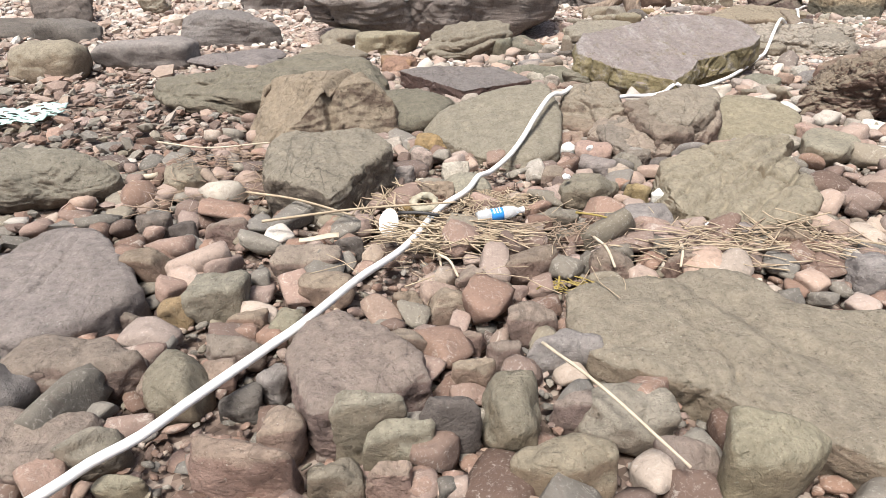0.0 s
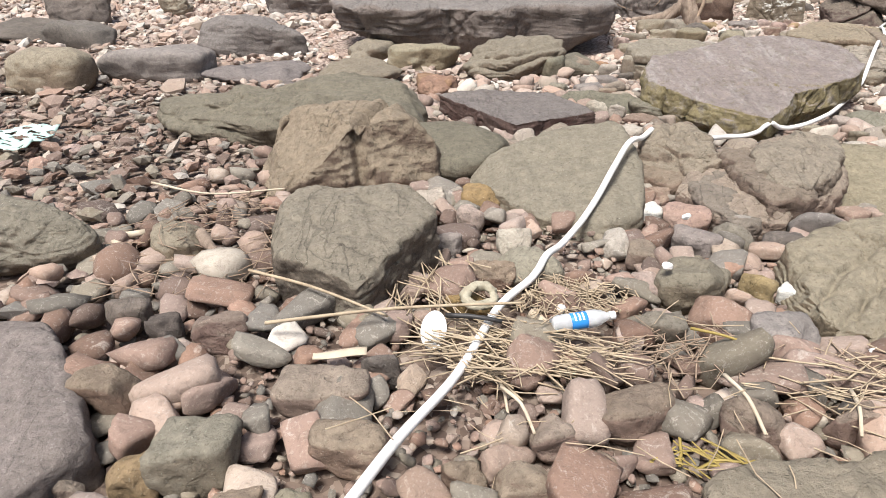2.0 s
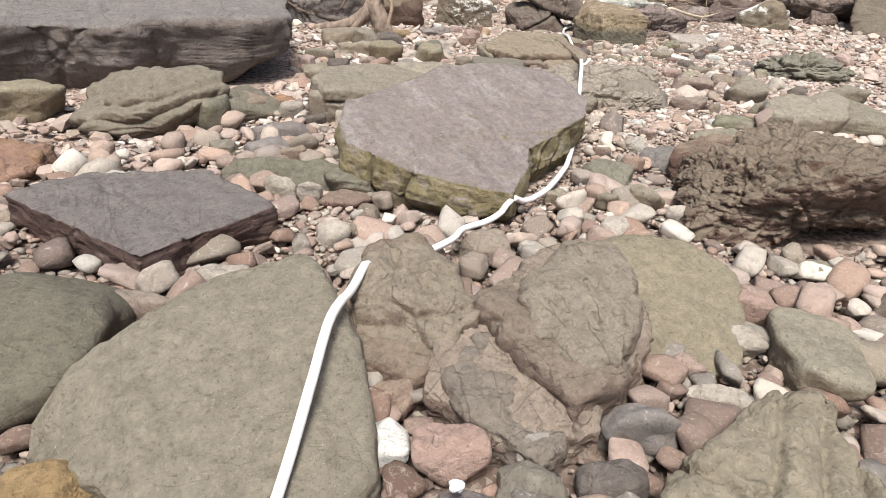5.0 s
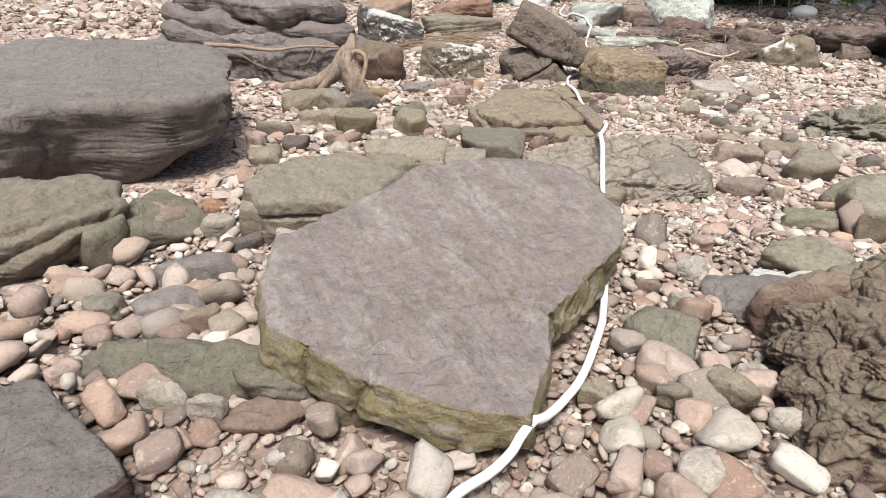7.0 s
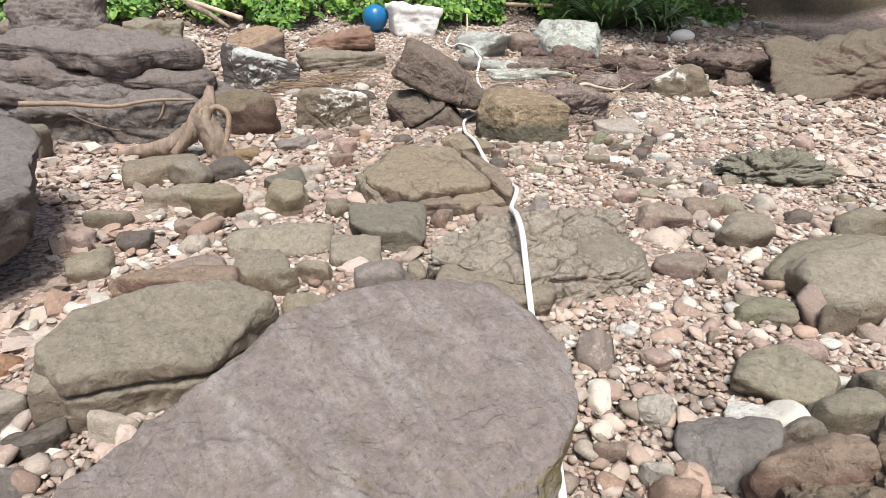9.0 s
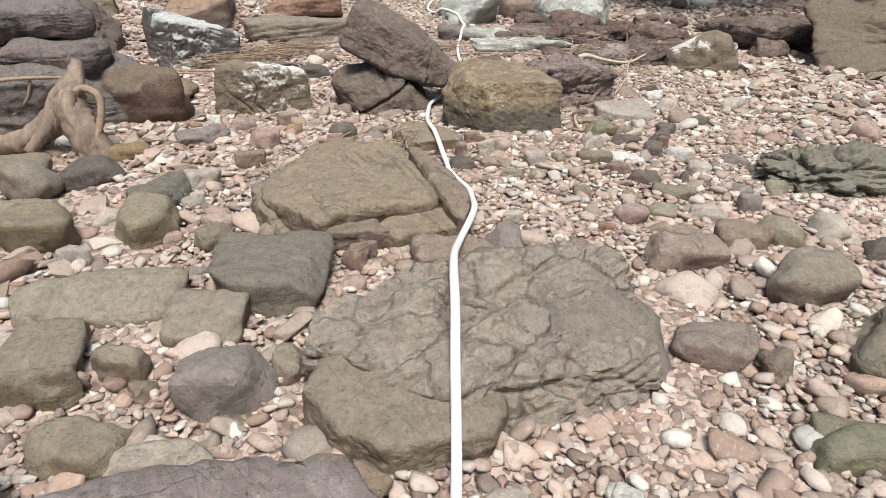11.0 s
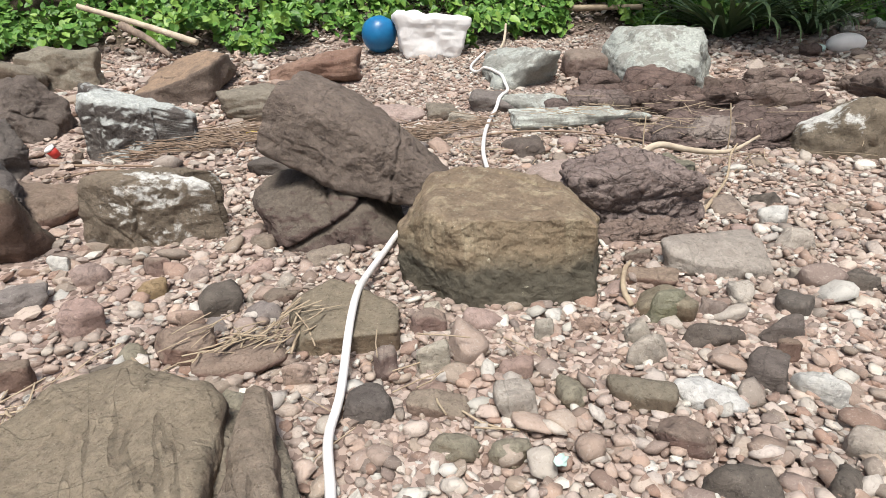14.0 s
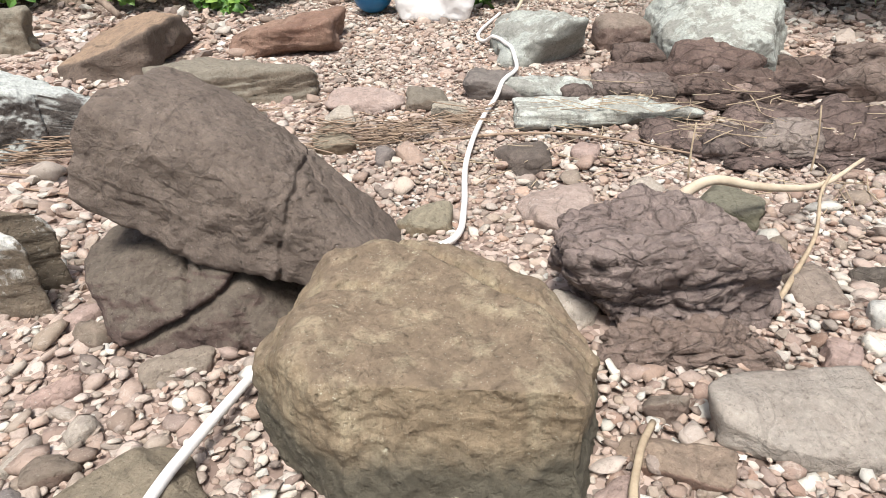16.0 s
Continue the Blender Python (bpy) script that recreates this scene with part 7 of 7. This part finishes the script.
# pale green netting far down the beach
bm = bmesh.new()
bmesh.ops.create_grid(bm, x_segments=26, y_segments=18, size=0.5)
for v in bm.verts:
    x, y = v.co.x * 0.75, v.co.y * 0.5
    v.co = Vector((x, y, 0.05 + 0.05 * noise.noise(Vector((x * 7, y * 7, 1))) + 0.02 * noise.noise(Vector((x * 24, y * 24, 3)))))
bmesh.ops.delete(bm, geom=[f for i, f in enumerate(bm.faces[:]) if (i * 7919) % 10 < 3], context="FACES")
bmesh.ops.solidify(bm, geom=bm.faces[:], thickness=0.006)
net = tagged(part("fishing_net", bm, NET), "crumpled pale turquoise fishing net on shingle", "net")
net.matrix_world = pose(-3.45, 4.68, 0.02, 0, 0, 8)

# ---- driftwood by the layered boulder ----
root = tagged(new("driftwood_root"), "gnarled grey-brown driftwood root stump on pebbles", "driftwood")
part("trunk", tube(spline([(2.80, 9.98, 0.56), (2.76, 9.93, 0.44), (2.70, 9.86, 0.30), (2.74, 9.78, 0.14), (2.80, 9.72, -0.02)], 0.022), lambda t: 0.03 + 0.075 * min(1, t * 1.9), 22, 0.13, 1), DRIFT, root)
part("root", tube(spline([(2.72, 9.88, 0.34), (2.58, 9.94, 0.20), (2.38, 10.03, 0.09), (2.04, 10.16, 0.04)], 0.022), lambda t: 0.10 - 0.06 * t, 20, 0.13, 2), DRIFT, root)
part("root", tube(spline([(2.76, 9.92, 0.46), (2.64, 9.90, 0.36), (2.55, 9.88, 0.20), (2.42, 9.90, 0.05)], 0.022), lambda t: 0.055 - 0.02 * t, 16, 0.13, 3), DRIFT, root)
part("root", tube(spline([(2.72, 9.84, 0.40), (2.68, 9.78, 0.30), (2.72, 9.72, 0.15), (2.70, 9.70, 0.0)], 0.022), lambda t: 0.045 - 0.01 * t, 14, 0.13, 7), DRIFT, root)
part("root", tube(spline([(2.70, 9.86, 0.36), (2.79, 9.82, 0.42), (2.86, 9.76, 0.36), (2.82, 9.72, 0.20), (2.74, 9.69, 0.06)], 0.010), lambda t: 0.026 - 0.008 * t, 12, 0.14, 4), TWIG, root, "smooth paler root arm")
branch = tagged(new("fallen_branch"), "bare brown forked branch lying over rocks", "branch")
part("limb", tube(spline([(1.45, 10.77, 0.40), (1.78, 10.72, 0.38), (2.11, 10.62, 0.34), (2.43, 10.53, 0.38), (2.78, 10.50, 0.36)], 0.03), lambda t: 0.024 - 0.014 * t, 10, 0.14, 5), TWIG, branch)
part("side_branch", tube(spline([(2.53, 10.53, 0.36), (2.47, 10.55, 0.22), (2.30, 10.62, 0.10), (2.0, 10.72, 0.16), (1.78, 10.72, 0.30)], 0.03), lambda t: 0.010 - 0.004 * t, 8, 0.1, 6), TWIG, branch)
stick("broken_branch", [(1.12, 12.3, 0.42), (1.22, 12.1, 0.36), (1.30, 11.9, 0.30)], 0.045, 0.04, BLEACHED, "short grey-white broken log", "branch", 0.08, 21)

# ---- upper beach ----
stick("peeled_branch", [(6.82, 9.73, 0.22), (6.95, 9.70, 0.28), (7.2, 9.66, 0.22), (7.53, 9.67, 0.17), (7.90, 9.77, 0.20)], 0.024, 0.008, BLEACHED, "pale peeled crooked branch over dark stone", "branch", 0.08, 41, rest=False)
stick("twig", [(6.83, 9.18, 0.03), (6.98, 9.26, 0.06), (7.25, 9.42, 0.10), (7.47, 9.61, 0.16), (7.62, 9.70, 0.20)], 0.011, 0.006, STRAW, "thin bent tan stick against peeled branch", seed=42, rest=False)
stick("reed_stalk", [(7.95, 10.06, 0.02), (7.97, 10.08, 0.18), (7.98, 10.12, 0.36)], 0.006, 0.004, STRAW, "thin upright dry reed stalk", "reed", 0.03, 43, rest=False)
stick("reed_stalk", [(7.28, 10.20, 0.05), (7.29, 10.22, 0.20), (7.33, 10.26, 0.32)], 0.006, 0.004, STRAW, "thin upright dry reed stalk", "reed", 0.03, 44, rest=False)
stick("twig", [(5.80, 8.53, 0.05), (5.83, 8.62, 0.08), (5.95, 8.76, 0.08), (6.06, 8.85, 0.06)], 0.013, 0.009, STRAW, "short curved tan stick on pebbles", seed=45)
stick("twig", [(6.14, 11.27, 0.12), (6.70, 11.11, 0.15), (7.11, 10.84, 0.16), (7.50, 10.45, 0.12)], 0.010, 0.006, TWIG, "long thin brown stick on gravel", seed=46)
stick("twig", [(3.13, 12.22, 0.2), (3.72, 11.87, 0.2), (4.22, 11.56, 0.2)], 0.012, 0.007, TWIG, "long dark brown stick over stones", seed=47)
stick("twig", [(3.44, 11.78, 0.2), (3.75, 11.70, 0.24), (4.11, 11.50, 0.2), (4.35, 11.3, 0.2)], 0.009, 0.005, TWIG, "thin bowed dark twig over stones", seed=48)
stick("bamboo_pole", [(8.1, 15.25, 0.85), (9.2, 14.65, 0.80), (10.4, 13.97, 0.78)], 0.045, 0.036, STRAW, "long weathered bamboo pole along the bank", "pole", 0.03, 49, rest=False)
stick("bamboo_pole", [(3.5, 16.0, 1.05), (4.1, 15.55, 0.85), (4.72, 15.05, 0.62)], 0.032, 0.04, BLEACHED, "pale fallen branch slanting out of creepers", "branch", 0.08, 50, rest=False)
stick("bamboo_pole", [(3.95, 15.2, 0.85), (4.2, 14.95, 0.7), (4.4, 14.7, 0.52)], 0.05, 0.03, DRIFT, "grey-brown split plank end by creepers", "branch", 0.1, 51, rest=False)
stick("twig", [(7.55, 12.9, 0.45), (7.85, 13.25, 0.55), (8.02, 13.5, 0.72)], 0.018, 0.014, BLEACHED, "pale stick leaning on lichened rock", seed=52, rest=False)
litter_patch("dry_leaves", 4.37, 8.94, 0.30, 0.13, 60, 0.06, 0.20, 30, 0.6, STRAW, "bundle of dry yellow leaf strips on pebbles", 61, 0.0022, 0.05, flat=True)
litter_patch("dry_leaves", 3.75, 8.85, 0.30, 0.15, 50, 0.06, 0.2, 20, 0.9, STRAW, "dry yellow leaf strips on pebbles", 62, 0.002, 0.05, flat=True)
litter_patch("dry_twigs", 4.55, 11.98, 0.75, 0.22, 230, 0.12, 0.45, -18, 0.35, TWIG, "drift line of thin brown twigs", 63, 0.0048, 0.09)
litter_patch("dry_twigs", 6.10, 11.40, 0.65, 0.14, 150, 0.10, 0.40, -10, 0.35, TWIG, "drift line of thin brown twigs", 64, 0.0045, 0.07)
litter_patch("dry_twigs", 7.3, 10.9, 1.3, 0.5, 90, 0.08, 0.40, -20, 0.8, STRAW, "stray dry stalks on the upper beach", 65, 0.0035, 0.04)
litter_patch("dry_twigs", 8.4, 10.3, 1.2, 0.9, 90, 0.08, 0.40, 10, 1.2, STRAW, "stray dry stalks on the upper beach", 66, 0.0035, 0.04)
litter_patch("dry_twigs", 4.85, 8.35, 0.4, 0.35, 16, 0.05, 0.22, 60, 1.2, STRAW, "stray dry stalks between pebbles", 67, 0.004, 0.05)

# blue float and white foam box at the bank
dirs, faces = ball(5)
v = dirs * (0.215, 0.20, 0.23) * (1 + 0.02 * vnoise(dirs * 2, 3))[:, None] * (1 - 0.10 * np.clip(dirs[:, 2], 0, 1) ** 2)[:, None]
buoy = tagged(new("buoy", mesh_of("buoy", v, faces, BLUE)), "round blue plastic float against green creepers", "buoy")
buoy.matrix_world = pose(6.78, 14.42, float(rise(6.78, 14.42)) + 0.25, 12, 8, 0)
dirs, faces = ball(6)
q = (np.abs(dirs) ** 9).sum(axis=1) ** (-1 / 9)
v = dirs * q[:, None] * (0.40, 0.24, 0.25)
v[:, :2] *= (0.84 + 0.28 * (v[:, 2:3] + 0.25) / 0.5)
rim = np.clip((v[:, 2] - 0.10) / 0.06, 0, 1)
v[:, :2] *= (1 + 0.07 * rim)[:, None]
v = v + dirs * (0.022 * fractal(v * 6, 8, 3))[:, None]
v[:, 2] += 0.05 * rim * vnoise(v * 5, 12)
foam = tagged(new("foam_box", mesh_of("foam_box", v, faces, FOAM)), "battered white foam box with a thick lumpy rim", "foam box")
foam.matrix_world = pose(7.30, 14.05, float(rise(7.3, 14.05)) + 0.23, 0, 5, -16)
dirs, faces = ball(4)
white = tagged(new("float", mesh_of("float", dirs * (0.22, 0.13, 0.12), faces, PLASTIC_W)), "white oval plastic float on dark rock", "float")
white.matrix_world = pose(11.66, 11.86, max(top(11.66, 11.86), float(rise(11.66, 11.86))) + 0.10, 0, 0, -30)
scrap = tagged(new("plastic_scrap", mesh_of("plastic_scrap", dirs * (0.09, 0.06, 0.05) * (1 + 0.3 * vnoise(dirs * 3, 5))[:, None], faces, NET)), "crumpled pale blue plastic scrap", "plastic scrap")
scrap.matrix_world = pose(11.36, 11.98, float(rise(11.36, 11.98)) + 0.05)
scrap = tagged(new("plastic_scrap", mesh_of("plastic_scrap", dirs * (0.032, 0.018, 0.012) * (1 + 0.4 * vnoise(dirs * 2, 6))[:, None], faces, NET)), "small torn light blue plastic scrap on pebbles", "plastic scrap")
scrap.matrix_world = pose(5.03, 7.89, 0.065, 10, 20, 35)
cup = tagged(new("paper_cup"), "small red and white plastic cup on stones", "cup")
part("body", lathe([(0.034, 0.0), (0.038, 0.07)], 20), RED, cup)
part("rim", lathe([(0.038, 0.068), (0.040, 0.070), (0.040, 0.085), (0.036, 0.087)], 20), PLASTIC_W, cup, "white rim")
cup.matrix_world = pose(3.41, 12.25, max(top(3.41, 12.25), float(rise(3.41, 12.25))) + 0.02, 10, -30, 0)
stick("plastic_strip", [(4.78, 12.08, 0.24), (4.86, 12.06, 0.27), (4.96, 12.05, 0.25)], 0.022, 0.010, YELLOW, "bright yellow bent plastic strip on twigs", "plastic strip", 0.2, 53, rest=True)

# ---- bank ----
def leaves(name, count, seed, where, size, mat, label):
    """Broad pointed leaves, each a creased heart of seven corners."""
    rng = np.random.RandomState(seed)
    outline = np.array(((0, 0, 0), (0.34, -0.10, 0.05), (0.50, 0.28, 0.10), (0.30, 0.72, 0.05), (0, 1.05, -0.08), (-0.30, 0.72, 0.05), (-0.50, 0.28, 0.10), (-0.34, -0.10, 0.05), (0, 0.45, -0.04)))
    tri = np.array([(8, k, (k + 1) % 8) for k in range(8)])
    at, face_to = where(rng, count)
    up = rng.normal(size=(count, 3)) * 0.55 + face_to
    up /= np.linalg.norm(up, axis=1)[:, None]
    along = rng.normal(size=(count, 3)) + (0, -0.3, -0.5)
    along -= up * (along * up).sum(axis=1)[:, None]
    along /= np.linalg.norm(along, axis=1)[:, None]
    side = np.cross(along, up)
    s = (size * rng.lognormal(0, 0.28, count))[:, None, None]
    v = at[:, None, :] + s * (outline[None, :, 0:1] * side[:, None] + outline[None, :, 1:2] * along[:, None] + outline[None, :, 2:3] * up[:, None])
    f = (tri[None] + 9 * np.arange(count)[:, None, None]).reshape(-1, 3)
    return tagged(new(name, mesh_of(name, v.reshape(-1, 3), f, mat, smooth=False)), label, "creeper", kind="stuff")


def on_bank(rng, n):
    x = rng.uniform(-3.5, 14.0, n)
    s = 16.15 + rng.gamma(1.6, 0.55, n) + 0.28 * np.sin(x * 2.1) + 0.2 * np.sin(x * 5.3)
    y = (s - 0.3 * x) / 0.95
    lump = 0.22 * (fractal(np.stack((x * 1.7, y * 1.7, 0 * x), axis=1), 31, 3) + 0.6)
    z = rise(x, y) + np.abs(lump) + rng.uniform(0.0, 0.16, n)
    return np.stack((x, y, z), axis=1), np.array((0.05, -0.65, 0.75))


leaves("creeper", 17500, 71, on_bank, 0.085, LEAF, "dense bright green broad-leaved creepers covering the bank")


def strap_plant(x, y, blades, length, seed, label):
    base = tagged(new("strap_plant"), label, "plant")
    z = float(rise(x, y))
    rng = random.Random(seed)
    base.matrix_world = pose(x, y, z)
    kinds = []
    for droop in (0.5, 0.8, 1.1, 1.4):
        bm = bmesh.new()
        rows = []
        for i in range(9):
            t = i / 8
            w = 0.042 * (1 - t) ** 0.6 * min(1, 0.5 + 2 * t) + 0.001
            r, h = length * (math.sin(droop * t * 1.25) / 1.25 / droop * 1.1 + 0.25 * t), length * (0.95 * t - droop * 0.62 * t * t)
            rows.append((bm.verts.new((-w, r, h + 0.25 * w)), bm.verts.new((0, r, h)), bm.verts.new((w, r, h + 0.25 * w))))
        for a, b in zip(rows, rows[1:]):
            bm.faces.new((a[0], a[1], b[1], b[0]))
            bm.faces.new((a[1], a[2], b[2], b[1]))
        me = bpy.data.meshes.new("leaf")
        bm.to_mesh(me)
        bm.free()
        me.materials.append(BLADE)
        kinds.append(me)
    for k in range(blades):
        ob = new("leaf", rng.choice(kinds))
        ob.parent = base
        s = rng.uniform(0.7, 1.1)
        ob.matrix_local = pose(rng.uniform(-0.06, 0.06), rng.uniform(-0.06, 0.06), 0.02, rng.uniform(-8, 8), 0, rng.uniform(0, 360)) @ Matrix.Diagonal((s, s, s, 1))


strap_plant(11.05, 13.1, 130, 1.35, 5, "dark green strap-leaved plant arching from the bank")
strap_plant(12.2, 12.75, 70, 1.0, 6, "dark green strap-leaved plant in bank shade")
# an unseen tree, added to shade the end of the bank
tree = tagged(new("tree"), "unseen broad-leaved tree added to shade the bank", "tree")
part("trunk", tube(spline([(15.6, 15.0, 0.6), (15.3, 14.7, 2.0), (14.0, 13.4, 3.1), (12.4, 12.3, 3.6)], 0.1), lambda t: 0.20 - 0.14 * t, 12, 0.08, 3), DRIFT, tree)

part("limb", tube(spline([(15.3, 14.7, 2.0), (15.9, 12.9, 2.9), (15.6, 11.2, 3.3), (15.0, 9.4, 3.6)], 0.1), lambda t: 0.14 - 0.09 * t, 10, 0.08, 4), DRIFT, tree)


def in_crown(rng, n):
    d = rng.normal(size=(n, 3))
    d = d / np.linalg.norm(d, axis=1)[:, None] * rng.uniform(0.2, 1, n)[:, None] ** 0.4
    d = d * (1 + 0.25 * vnoise(d * 3, 9))[:, None]
    # second lump of leaves, added to shade the ground farther right
    second = (np.arange(n) % 5 < 2)[:, None]
    return np.where(second, d * (2.5, 2.3, 0.8) + (15.3, 9.9, 3.5), d * (2.9, 2.4, 0.8) + (11.9, 11.9, 3.6)), np.array((0, -0.3, 0.9))


crown = leaves("crown", 2400, 81, in_crown, 0.22, LEAF, "")
crown.parent = tree
for key in ("kind", "category", "label"):
    if key in crown:
        del crown[key]
# pale stones washed up under the trees
rng = random.Random(9)
for k in range(26):
    x = rng.uniform(12.2, 15.2)
    y = (rng.uniform(15.9, 17.2) - 0.3 * x) / 0.95
    w = rng.uniform(0.14, 0.42)
    rock("stone", "bleached pale stone on the shaded bank", x, y, w, w * 0.8, w * 0.4, rng.uniform(0, 90), GREYLICHEN, sub=4, seed=400 + k, group="heap")
for (label, mat_name), heap in HEAPS.items():
    verts, faces, start = [], [], 0
    for v, f in heap:
        verts.append(v)
        faces.append(f + start)
        start += len(v)
    tagged(new("loose_stones", mesh_of("loose_stones", np.concatenate(verts), np.concatenate(faces), bpy.data.materials[mat_name])), label.replace("stone", "stones"), "stones", kind="stuff")
